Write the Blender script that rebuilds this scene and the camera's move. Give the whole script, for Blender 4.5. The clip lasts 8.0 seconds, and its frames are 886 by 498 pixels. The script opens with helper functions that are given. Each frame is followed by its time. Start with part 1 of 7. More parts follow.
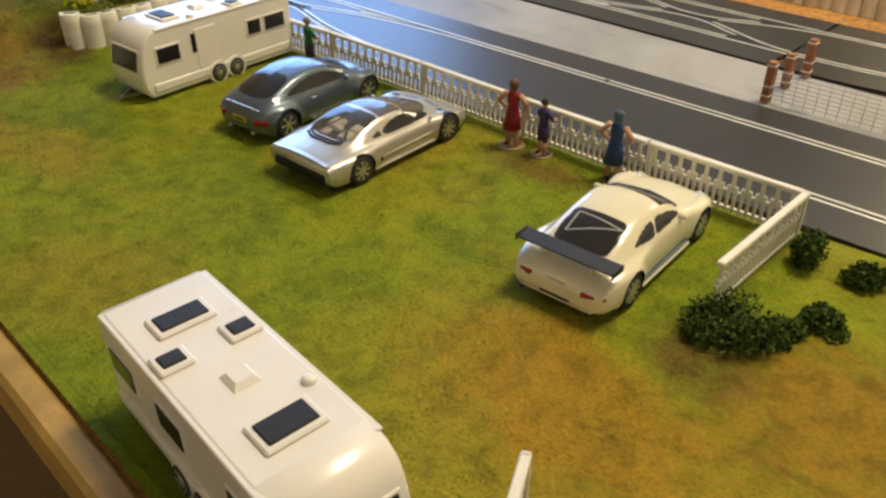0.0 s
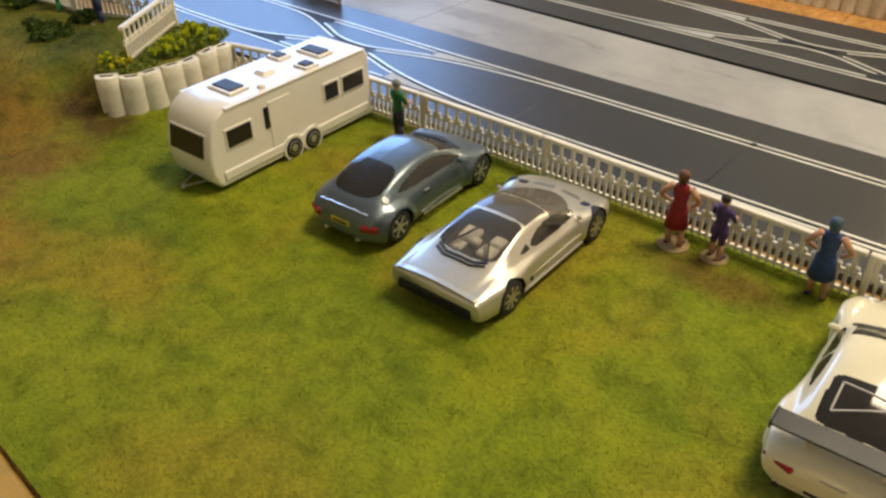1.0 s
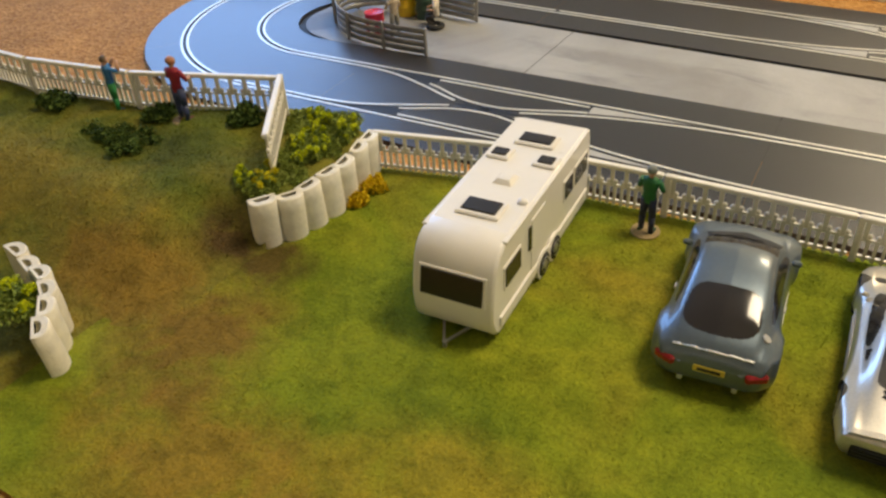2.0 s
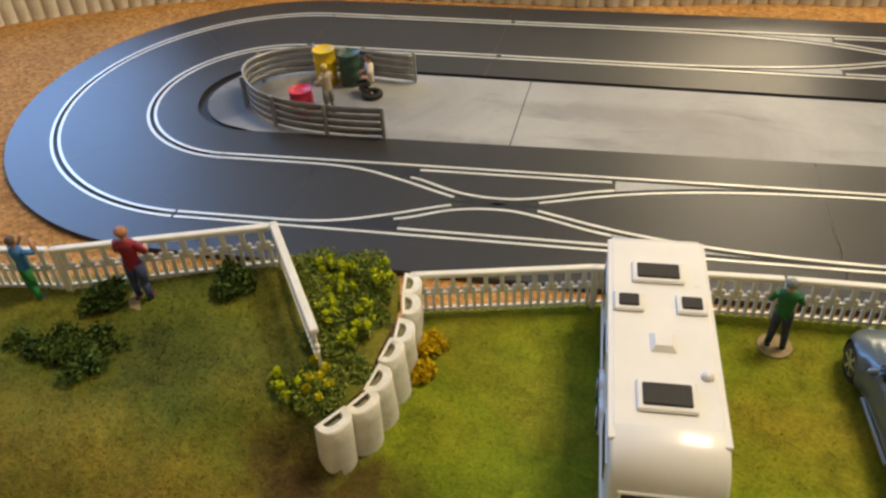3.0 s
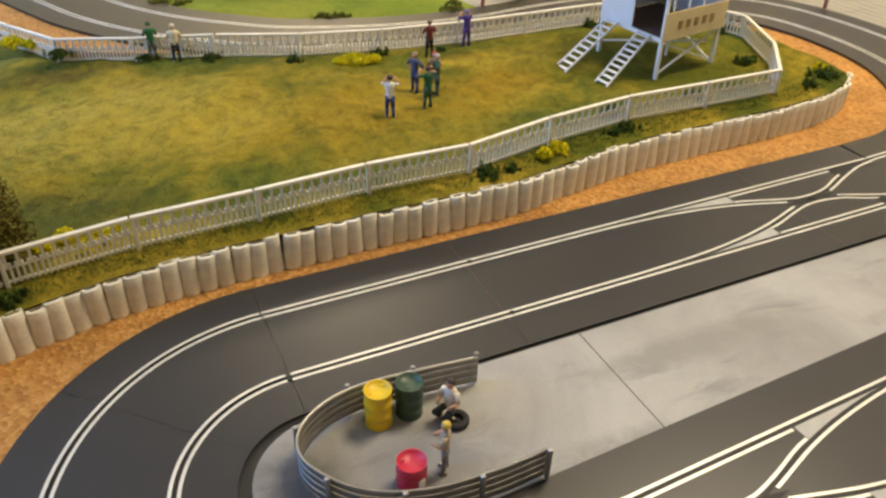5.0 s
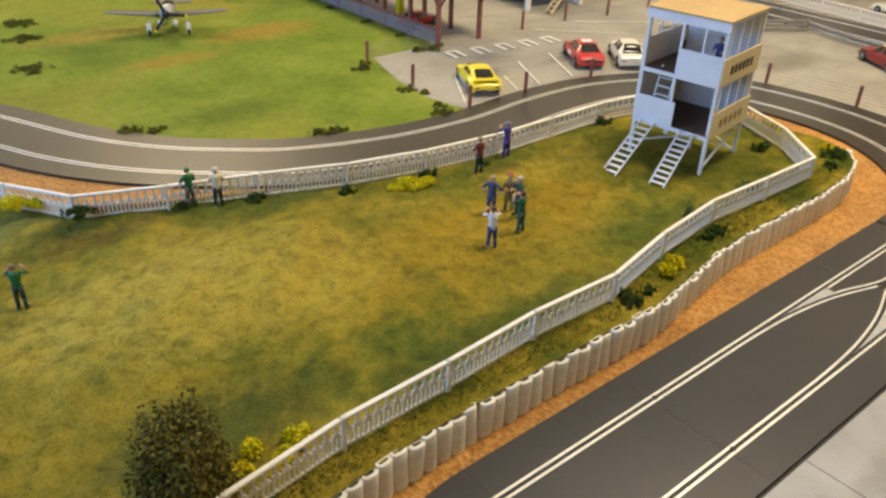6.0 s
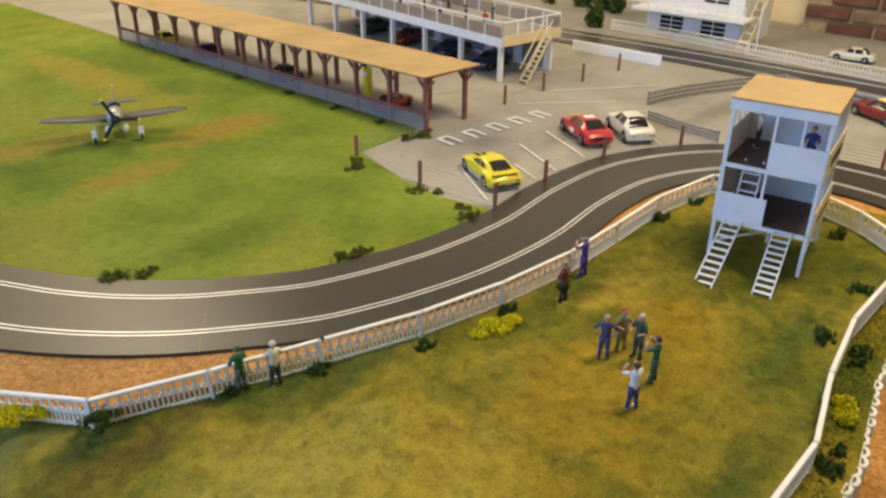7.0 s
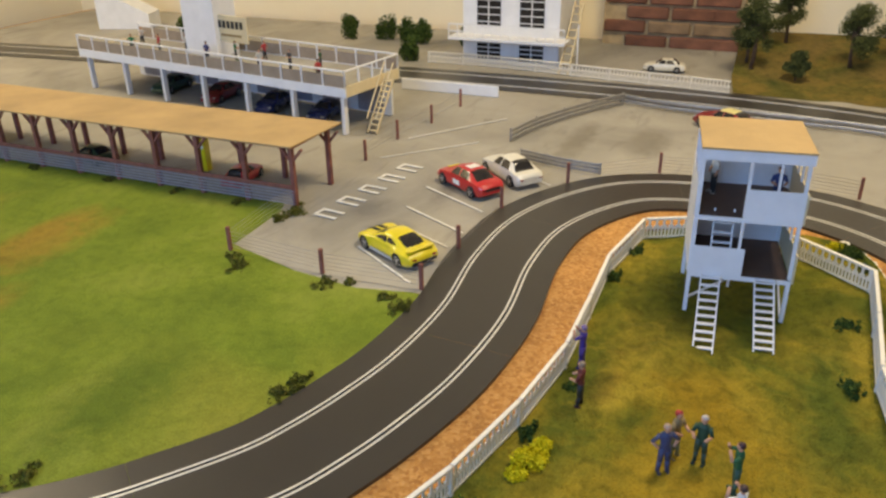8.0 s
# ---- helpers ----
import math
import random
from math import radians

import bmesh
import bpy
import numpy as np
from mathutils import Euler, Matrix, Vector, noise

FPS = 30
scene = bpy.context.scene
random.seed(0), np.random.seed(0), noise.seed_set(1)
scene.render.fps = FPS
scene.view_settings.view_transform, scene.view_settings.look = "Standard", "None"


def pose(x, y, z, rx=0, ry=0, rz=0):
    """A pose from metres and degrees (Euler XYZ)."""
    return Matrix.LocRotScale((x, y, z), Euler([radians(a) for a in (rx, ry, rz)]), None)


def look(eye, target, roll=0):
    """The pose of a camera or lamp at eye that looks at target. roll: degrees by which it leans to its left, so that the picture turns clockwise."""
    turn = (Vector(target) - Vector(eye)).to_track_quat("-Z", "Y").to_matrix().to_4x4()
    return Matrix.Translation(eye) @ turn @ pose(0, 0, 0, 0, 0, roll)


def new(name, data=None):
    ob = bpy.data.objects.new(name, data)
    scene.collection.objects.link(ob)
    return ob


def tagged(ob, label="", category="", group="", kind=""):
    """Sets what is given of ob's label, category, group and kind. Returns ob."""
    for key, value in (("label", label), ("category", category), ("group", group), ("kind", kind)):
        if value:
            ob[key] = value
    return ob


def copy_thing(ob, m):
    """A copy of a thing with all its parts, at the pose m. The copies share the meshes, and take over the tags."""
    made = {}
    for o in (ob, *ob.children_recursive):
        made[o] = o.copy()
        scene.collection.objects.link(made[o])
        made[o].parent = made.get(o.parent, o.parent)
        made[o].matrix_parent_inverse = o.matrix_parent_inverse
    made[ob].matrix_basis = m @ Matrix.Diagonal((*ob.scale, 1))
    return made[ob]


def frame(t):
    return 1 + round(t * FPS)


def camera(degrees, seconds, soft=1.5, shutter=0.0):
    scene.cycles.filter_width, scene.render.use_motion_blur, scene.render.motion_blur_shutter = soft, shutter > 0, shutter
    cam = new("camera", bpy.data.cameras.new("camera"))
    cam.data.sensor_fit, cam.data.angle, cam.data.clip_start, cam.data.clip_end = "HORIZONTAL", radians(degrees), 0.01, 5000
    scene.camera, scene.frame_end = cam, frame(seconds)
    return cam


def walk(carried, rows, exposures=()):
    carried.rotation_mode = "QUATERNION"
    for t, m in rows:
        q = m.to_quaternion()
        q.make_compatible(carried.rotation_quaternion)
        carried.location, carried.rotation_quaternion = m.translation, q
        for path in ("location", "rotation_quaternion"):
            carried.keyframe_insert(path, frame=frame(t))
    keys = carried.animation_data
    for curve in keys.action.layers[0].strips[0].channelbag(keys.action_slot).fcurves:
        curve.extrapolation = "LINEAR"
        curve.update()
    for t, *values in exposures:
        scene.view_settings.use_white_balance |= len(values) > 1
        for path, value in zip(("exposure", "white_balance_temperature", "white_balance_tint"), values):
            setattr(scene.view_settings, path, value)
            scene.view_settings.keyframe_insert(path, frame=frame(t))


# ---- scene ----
cam = camera(58.4, 8.0, 2.5)
PATH = [
    (0, (0.779, -0.726, 0.256), (-0.406, 0.445, -0.851), -0.3),
    (0.5, (0.701, -0.701, 0.262), (-0.478, 0.458, -0.864), -0.7),
    (1, (0.616, -0.697, 0.273), (-0.532, 0.472, -0.873), -1.7),
    (1.5, (0.476, -0.724, 0.287), (-0.541, 0.547, -0.875), -2.4),
    (1.7, (0.419, -0.746, 0.288), (-0.557, 0.557, -0.874), -2.9),
    (2.8, (0.157, -0.695, 0.313), (-0.399, 0.77, -0.93), -4.5),
    (3, (0.13, -0.669, 0.319), (-0.31, 0.833, -0.926), -4.0),
    (3.5, (0.073, -0.617, 0.349), (-0.051, 0.941, -0.899), -2.1),
    (4, (-0.053, -0.563, 0.375), (0.138, 1.005, -0.852), -0.2),
    (4.5, (-0.189, -0.518, 0.396), (0.291, 1.017, -0.793), 1.3),
    (4.7, (-0.223, -0.488, 0.405), (0.357, 1.027, -0.765), 1.4),
    (5.8, (-0.443, -0.248, 0.439), (0.603, 1.102, -0.602), 2.1),
    (6, (-0.49, -0.205, 0.455), (0.63, 1.107, -0.556), 2.1),
    (6.5, (-0.529, -0.071, 0.467), (0.707, 1.186, -0.477), 1.7),
    (7, (-0.506, 0.072, 0.474), (0.831, 1.246, -0.44), 0.6),
    (7.5, (-0.508, 0.238, 0.477), (0.987, 1.225, -0.413), -0.2),
    (8, (-0.47, 0.335, 0.491), (1.182, 1.049, -0.381), -1.0),
]
walk(cam, [(t, look(eye, target, roll)) for t, eye, target, roll in PATH], [(0, -0.12), (2, -0.06), (3, -0.08), (4.5, 0.05), (6.0, 0.0), (7.0, -0.17), (8, -0.28)])

# ---- light ----
world = bpy.data.worlds.new("world")
scene.world = world
world.use_nodes = True
wt = world.node_tree
sky = wt.nodes.new("ShaderNodeTexSky")
sky.sky_type, sky.sun_disc, sky.sun_elevation, sky.sun_rotation = "NISHITA", False, radians(30), radians(200)
wt.links.new(sky.outputs[0], wt.nodes["Background"].inputs[0])
wt.nodes["Background"].inputs[1].default_value = 0.12


def area_lamp(name, eye, target, sx, sy, watts, color):
    data = bpy.data.lights.new(name, "AREA")
    data.shape, data.size, data.size_y, data.energy, data.color = "RECTANGLE", sx, sy, watts, color
    lamp = new(name, data)
    lamp.matrix_world = look(eye, target)
    return lamp


WINDOW_W, WARM_W = 41, 31
area_lamp("window_daylight", (-1.74, 1.0, 0.95), (0, 1.0, 0.95), 1.6, 1.15, WINDOW_W, (0.27, 0.50, 1.0))
area_lamp("ceiling_lamp_light", (0.75, 0.20, 1.60), (0.75, 0.20, 0), 0.5, 0.5, WARM_W, (1.0, 0.83, 0.57))
area_lamp("ceiling_lamp_light", (0.65, 2.6, 1.60), (0.65, 2.6, 0), 0.5, 0.5, WARM_W * 0.85, (1.0, 0.83, 0.57))

# ---- materials ----


def ramp_mix(nt, fac, stops):
    r = nt.nodes.new("ShaderNodeValToRGB")
    e = r.color_ramp.elements
    while len(e) < len(stops):
        e.new(0.5)
    for el, (pos, col) in zip(e, stops):
        el.position, el.color = pos, (*col, 1)
    nt.links.new(fac, r.inputs[0])
    return r.outputs[0]


def noise_tex(nt, co, scale, detail=4.0, rough=0.6, dist=0.0):
    n = nt.nodes.new("ShaderNodeTexNoise")
    n.inputs["Scale"].default_value, n.inputs["Detail"].default_value = scale, detail
    n.inputs["Roughness"].default_value, n.inputs["Distortion"].default_value = rough, dist
    nt.links.new(co, n.inputs["Vector"])
    return n.outputs["Fac"]


def mixed(nt, mode, fac, a, b):
    m = nt.nodes.new("ShaderNodeMix")
    m.data_type, m.blend_type = "RGBA", mode
    for sock, v in ((m.inputs[0], fac), (m.inputs[6], a), (m.inputs[7], b)):
        if isinstance(v, (int, float)):
            sock.default_value = v
        elif isinstance(v, tuple):
            sock.default_value = (*v, 1)
        else:
            nt.links.new(v, sock)
    return m.outputs[2]


def start(name, rough=0.6, metal=0.0):
    m = bpy.data.materials.new(name)
    m.use_nodes = True
    nt = m.node_tree
    b = nt.nodes["Principled BSDF"]
    b.inputs["Roughness"].default_value, b.inputs["Metallic"].default_value = rough, metal
    co = nt.nodes.new("ShaderNodeTexCoord").outputs["Object"]
    return m, nt, b, co


def bump(nt, b, fac, depth, strength=1.0):
    bp = nt.nodes.new("ShaderNodeBump")
    bp.inputs["Distance"].default_value, bp.inputs["Strength"].default_value = depth, strength
    nt.links.new(fac, bp.inputs["Height"])
    nt.links.new(bp.outputs[0], b.inputs["Normal"])


def rough_var(nt, b, fac, lo, hi):
    mr = nt.nodes.new("ShaderNodeMapRange")
    mr.inputs[3].default_value, mr.inputs[4].default_value = lo, hi
    nt.links.new(fac, mr.inputs[0])
    nt.links.new(mr.outputs[0], b.inputs["Roughness"])


def plain(name, col, rough=0.5, metal=0.0, var=0.12, scale=60.0, grain=900.0, depth=0.0002, coat=0.0, spread=0.0):
    """Painted, moulded or cast stuff with faint blotches, grain and fine relief."""
    m, nt, b, co = start(name, rough, metal)
    big, fine = noise_tex(nt, co, scale), noise_tex(nt, co, grain, 2)
    lo, hi = tuple(c * (1 - var) for c in col), tuple(min(1, c * (1 + var)) for c in col)
    c = ramp_mix(nt, big, [(0.3, lo), (0.7, hi)])
    if spread:
        oi = nt.nodes.new("ShaderNodeObjectInfo")
        c = mixed(nt, "MULTIPLY", spread, c, ramp_mix(nt, oi.outputs["Random"], [(0, (0.55, 0.5, 0.42)), (1, (1, 1, 1))]))
    nt.links.new(c, b.inputs["Base Color"])
    rough_var(nt, b, big, max(0.02, rough - 0.08), min(1, rough + 0.1))
    bump(nt, b, fine, depth)
    b.inputs["Coat Weight"].default_value = coat
    return m


def spot(nt, co, c, sx, sy, rx, ry, col, grain=32):
    """A ragged spot of another colour laid over c, for wear, stains and painted shade."""
    mp = nt.nodes.new("ShaderNodeMapping")
    mp.inputs["Location"].default_value, mp.inputs["Scale"].default_value = (-sx / rx, -sy / ry, 0), (1 / rx, 1 / ry, 0)
    nt.links.new(co, mp.inputs[0])
    gr = nt.nodes.new("ShaderNodeTexGradient")
    gr.gradient_type = "SPHERICAL"
    nt.links.new(mp.outputs[0], gr.inputs[0])
    rag = nt.nodes.new("ShaderNodeMath")
    rag.operation = "MULTIPLY"
    nt.links.new(gr.outputs["Fac"], rag.inputs[0])
    nt.links.new(noise_tex(nt, co, grain, 5, 0.65, 0.6), rag.inputs[1])
    return mixed(nt, "MIX", ramp_mix(nt, rag.outputs[0], [(0.10, (0, 0, 0)), (0.36, (0.85, 0.85, 0.85))]), c, col)


def flock(name, stops, patches, scale=14.0, depth=0.0012, spots=(), blade=False, mottle=0.8):
    """Static grass: broad patches, spots of wear and of painted light (x, y, rx, ry, colour), tufts, single fibres."""
    m, nt, b, co = start(name, 0.9)
    c = ramp_mix(nt, noise_tex(nt, co, scale, 5, 0.62, 0.3), stops)
    p = noise_tex(nt, co, scale * 0.45, 3, 0.5, 0.5)
    c = mixed(nt, "MIX", ramp_mix(nt, p, [(0.50, (0, 0, 0)), (0.66, (1, 1, 1))]), c, patches)
    for sp in spots:
        c = spot(nt, co, c, *sp)
    mid = noise_tex(nt, co, 60, 4, 0.6, 0.5)
    c = mixed(nt, "MULTIPLY", mottle, c, ramp_mix(nt, mid, [(0.32, (0.60, 0.62, 0.55)), (0.52, (1, 1, 1)), (0.7, (1.22, 1.18, 1.05))]))
    if blade:
        g = nt.nodes.new("ShaderNodeNewGeometry")
        c = mixed(nt, "MULTIPLY", 0.8, c, ramp_mix(nt, g.outputs["Random Per Island"], [(0, (0.58, 0.62, 0.5)), (1, (1.15, 1.15, 1.1))]))
    fine = noise_tex(nt, co, 420, 3, 0.7)
    c = mixed(nt, "MULTIPLY", 0.55, c, ramp_mix(nt, fine, [(0.30, (0.45, 0.47, 0.40)), (0.62, (1.0, 1.0, 1.0)), (0.8, (1.25, 1.2, 1.0))]))
    nt.links.new(c, b.inputs["Base Color"])
    b.inputs["Specular IOR Level"].default_value = 0.15
    bump(nt, b, fine, depth)
    return m


LAWN_STOPS = [(0.25, (0.125, 0.175, 0.010)), (0.5, (0.215, 0.26, 0.014)), (0.75, (0.30, 0.315, 0.020))]
# Spot at (0.475, -0.335): the figurines' shadow put into the lawn colour.
# Spots at (0.66, -0.43) and (0.02, -0.47): darker brown by bush and logs.
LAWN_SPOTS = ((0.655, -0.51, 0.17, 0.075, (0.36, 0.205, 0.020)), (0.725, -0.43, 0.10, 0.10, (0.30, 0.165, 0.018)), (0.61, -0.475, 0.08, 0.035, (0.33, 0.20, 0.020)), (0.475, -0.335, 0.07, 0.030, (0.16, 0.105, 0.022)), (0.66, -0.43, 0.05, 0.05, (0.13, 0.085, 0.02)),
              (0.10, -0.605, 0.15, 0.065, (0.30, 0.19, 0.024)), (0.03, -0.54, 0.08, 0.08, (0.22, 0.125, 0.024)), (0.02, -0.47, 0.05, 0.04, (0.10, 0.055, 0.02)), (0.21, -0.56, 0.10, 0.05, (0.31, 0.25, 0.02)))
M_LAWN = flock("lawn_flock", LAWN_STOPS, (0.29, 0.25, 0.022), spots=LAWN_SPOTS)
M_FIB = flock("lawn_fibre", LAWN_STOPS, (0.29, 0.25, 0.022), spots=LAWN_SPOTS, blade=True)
BANK_STOPS = [(0.25, (0.065, 0.095, 0.014)), (0.42, (0.14, 0.165, 0.022)), (0.60, (0.25, 0.215, 0.028)), (0.8, (0.27, 0.165, 0.03))]
M_BANK = flock("bank_flock", BANK_STOPS, (0.20, 0.185, 0.028), 11, spots=((-0.04, -0.53, 0.13, 0.07, (0.27, 0.165, 0.030)), (-0.01, -0.47, 0.04, 0.03, (0.07, 0.035, 0.018)), (-0.10, -0.43, 0.10, 0.05, (0.085, 0.105, 0.018)), (-0.18, -0.50, 0.12, 0.07, (0.26, 0.20, 0.03))))
HILL_STOPS = [(0.32, (0.050, 0.080, 0.010)), (0.42, (0.125, 0.14, 0.014)), (0.50, (0.24, 0.20, 0.018)), (0.60, (0.38, 0.285, 0.030)), (0.72, (0.20, 0.125, 0.018))]
# First spot: pale straw, lightened further to carry window glare in the colour.
HILL_SPOTS = ((-0.30, 0.44, 0.26, 0.16, (0.44, 0.35, 0.06)), (0.00, 0.34, 0.28, 0.13, (0.36, 0.24, 0.018)), (-0.20, 0.38, 0.20, 0.10, (0.42, 0.32, 0.04)), (-0.33, 0.24, 0.16, 0.08, (0.07, 0.085, 0.014)), (-0.05, 0.205, 0.26, 0.040, (0.075, 0.10, 0.014)), (0.22, 0.245, 0.20, 0.045, (0.085, 0.115, 0.014)),
              (-0.05, 0.545, 0.24, 0.055, (0.085, 0.115, 0.020)), (0.18, 0.47, 0.20, 0.045, (0.10, 0.125, 0.014)), (0.36, 0.40, 0.24, 0.12, (0.12, 0.12, 0.010)), (0.42, 0.28, 0.18, 0.10, (0.115, 0.12, 0.010)), (0.17, 0.36, 0.12, 0.07, (0.30, 0.20, 0.014)),
              (-0.30, 0.60, 0.14, 0.05, (0.13, 0.10, 0.018)), (-0.42, 0.68, 0.16, 0.09, (0.19, 0.19, 0.05)), (-0.30, 0.63, 0.08, 0.03, (0.05, 0.08, 0.016)))
M_HILL = flock("hill_flock", HILL_STOPS, (0.31, 0.24, 0.026), 7, 0.002, HILL_SPOTS)
M_HILLFIB = flock("hill_fibre", HILL_STOPS, (0.31, 0.24, 0.026), 7, 0.002, HILL_SPOTS, True)
M_FIELD = flock("field_flock", [(0.28, (0.12, 0.17, 0.018)), (0.5, (0.20, 0.26, 0.026)), (0.72, (0.31, 0.345, 0.055))], (0.31, 0.28, 0.04), 4, spots=((0.27, 1.30, 0.20, 0.085, (0.33, 0.235, 0.032)), (0.29, 1.85, 0.10, 0.50, (0.34, 0.27, 0.04)), (0.05, 1.22, 0.16, 0.06, (0.32, 0.23, 0.032)), (-0.02, 1.46, 0.22, 0.08, (0.32, 0.25, 0.04)), (0.30, 1.33, 0.16, 0.05, (0.34, 0.23, 0.035)), (0.02, 0.92, 0.16, 0.08, (0.12, 0.17, 0.018))), mottle=0.4)


def grit(name, cols, rough=0.9, scale=260, depth=0.0016):
    m, nt, b, co = start(name, rough)
    v = nt.nodes.new("ShaderNodeTexVoronoi")
    v.inputs["Scale"].default_value = scale
    nt.links.new(co, v.inputs["Vector"])
    c = ramp_mix(nt, v.outputs["Color"], [(0.1, cols[0]), (0.5, cols[1]), (0.9, cols[2])])
    big = noise_tex(nt, co, 12, 4)
    c = mixed(nt, "MULTIPLY", 0.6, c, ramp_mix(nt, big, [(0.3, (0.6, 0.55, 0.5)), (0.7, (1.1, 1.05, 1.0))]))
    nt.links.new(c, b.inputs["Base Color"])
    bump(nt, b, v.outputs["Distance"], depth)
    return m


M_SAND = grit("orange_ballast", [(0.36, 0.16, 0.035), (0.50, 0.25, 0.06), (0.60, 0.33, 0.10)])


def asphalt(name, col, rough):
    m, nt, b, co = start(name, rough)
    big, fine = noise_tex(nt, co, 6, 3, 0.5, 0.0), noise_tex(nt, co, 1500, 2)
    c = ramp_mix(nt, big, [(0.25, tuple(v * 0.90 for v in col)), (0.75, tuple(v * 1.12 for v in col))])
    c = mixed(nt, "MULTIPLY", 0.4, c, ramp_mix(nt, fine, [(0.35, (0.6, 0.6, 0.6)), (0.65, (1.15, 1.15, 1.15))]))
    nt.links.new(c, b.inputs["Base Color"])
    rough_var(nt, b, big, rough - 0.03, rough + 0.03)
    b.inputs["Specular IOR Level"].default_value = 0.46
    bump(nt, b, fine, 0.00008)
    return m


M_TRACK = asphalt("track_plastic", (0.038, 0.036, 0.036), 0.33)
M_TRACK_FAR = asphalt("track_plastic_worn", (0.040, 0.035, 0.029), 0.34)


def concrete(name, a, b2, dark, scale=7, rough=0.7, spots=()):
    m, nt, b, co = start(name, rough)
    big = noise_tex(nt, co, scale, 6, 0.6, 0.8)
    c = ramp_mix(nt, big, [(0.3, a), (0.65, b2)])
    mp = nt.nodes.new("ShaderNodeMapping")
    mp.inputs["Scale"].default_value = (1.0, 4.0, 1.0)
    nt.links.new(co, mp.inputs[0])
    smear = noise_tex(nt, mp.outputs[0], scale * 1.3, 4, 0.55, 1.2)
    c = mixed(nt, "MIX", ramp_mix(nt, smear, [(0.58, (0, 0, 0)), (0.78, (0.6, 0.6, 0.6))]), c, dark)
    for sp in spots:
        c = spot(nt, co, c, *sp)
    fine = noise_tex(nt, co, 700, 3)
    c = mixed(nt, "MULTIPLY", 0.3, c, ramp_mix(nt, fine, [(0.3, (0.7, 0.7, 0.7)), (0.7, (1.1, 1.1, 1.1))]))
    nt.links.new(c, b.inputs["Base Color"])
    rough_var(nt, b, smear, rough - 0.15, rough + 0.1)
    bump(nt, b, fine, 0.0002)
    return m


M_ISLAND = concrete("painted_concrete", (0.25, 0.24, 0.225), (0.41, 0.40, 0.375), (0.10, 0.10, 0.10), 6, 0.5, ((-0.215, -0.115, 0.060, 0.075, (0.075, 0.075, 0.08), 40), (-0.12, -0.115, 0.09, 0.05, (0.20, 0.195, 0.19), 50), (-0.02, -0.16, 0.12, 0.03, (0.22, 0.215, 0.20), 50), (0.12, -0.09, 0.16, 0.025, (0.25, 0.24, 0.22), 30)))
M_APRON = concrete("apron_concrete", (0.26, 0.24, 0.195), (0.40, 0.37, 0.305), (0.15, 0.135, 0.11), 4, 0.7, ((0.56, 0.90, 0.07, 0.05, (0.19, 0.175, 0.15), 40), (0.50, 0.84, 0.05, 0.06, (0.17, 0.16, 0.14), 50), (0.68, 0.82, 0.10, 0.03, (0.18, 0.165, 0.14), 45), (1.05, 0.55, 0.16, 0.06, (0.20, 0.18, 0.14), 30), (1.02, 0.68, 0.20, 0.04, (0.19, 0.17, 0.13), 30)))
M_RAIL = plain("rail_metal", (0.78, 0.76, 0.68), 0.34, 0.35, 0.10, 40)
M_BLACK = plain("black_gap", (0.012, 0.012, 0.012), 0.6)
M_FROG = plain("black_frog_plastic", (0.009, 0.009, 0.010), 0.6)
M_PLATE = plain("grey_switch_plate", (0.42, 0.41, 0.38), 0.45)
M_WHITE = plain("white_plastic", (0.78, 0.76, 0.70), 0.42, 0, 0.06)
M_CREAM = plain("cream_plastic", (0.80, 0.76, 0.66), 0.45, 0, 0.07)
M_LOG = plain("log_plaster", (0.82, 0.78, 0.67), 0.7, 0, 0.12, 110, 700, 0.0004, spread=0.22)
M_HATCH = plain("hatch_acrylic", (0.03, 0.028, 0.027), 0.45, 0, 0.1)
M_HATCH.node_tree.nodes["Principled BSDF"].inputs["Specular IOR Level"].default_value = 0.2
# Log-top hollow: earthy brown with the hole's shade put into the colour.
M_LOGHOLLOW = plain("log_hollow", (0.26, 0.23, 0.13), 0.9, 0, 0.4, 300)
M_STEEL = plain("galvanised_steel", (0.36, 0.35, 0.33), 0.38, 0.6, 0.15, 90)
M_GLASS_DARK = plain("tinted_glass", (0.022, 0.019, 0.018), 0.10, 0, 0.05, 60, 900, 0.000002)
M_TYRE = plain("tyre_rubber", (0.02, 0.02, 0.02), 0.75)
M_RIM = plain("alloy_rim", (0.62, 0.62, 0.62), 0.28, 0.8)
M_BRICK_P = plain("pillar_brick", (0.36, 0.15, 0.07), 0.85, 0, 0.3, 160)
M_SHEDROOF = plain("shed_roof_card", (0.46, 0.31, 0.13), 0.8, 0, 0.16, 10, 260, 0.0006)
M_REDWOOD = plain("red_stained_wood", (0.24, 0.085, 0.060), 0.75, 0, 0.3, 70)
M_DARKWOOD = plain("brown_floor_board", (0.105, 0.060, 0.040), 0.7, 0, 0.2, 40)
M_PAINTW = plain("white_painted_card", (0.80, 0.80, 0.80), 0.55, 0, 0.05, 30)
M_WALL = plain("wall_plaster", (0.88, 0.78, 0.56), 0.9, 0, 0.05, 3, 120, 0.001)
M_CEIL = plain("ceiling_paint", (0.82, 0.80, 0.74), 0.9, 0, 0.03, 3, 120, 0.001)
M_CARPET = plain("carpet_floor", (0.34, 0.22, 0.12), 0.95, 0, 0.15, 6, 500, 0.002)
M_BOARD = plain("baseboard_ply", (0.33, 0.22, 0.09), 0.7, 0, 0.2, 20, 300, 0.0004)
M_WOODTRIM = plain("varnished_edge_strip", (0.42, 0.26, 0.06), 0.45, 0, 0.25, 30, 300, 0.0003)
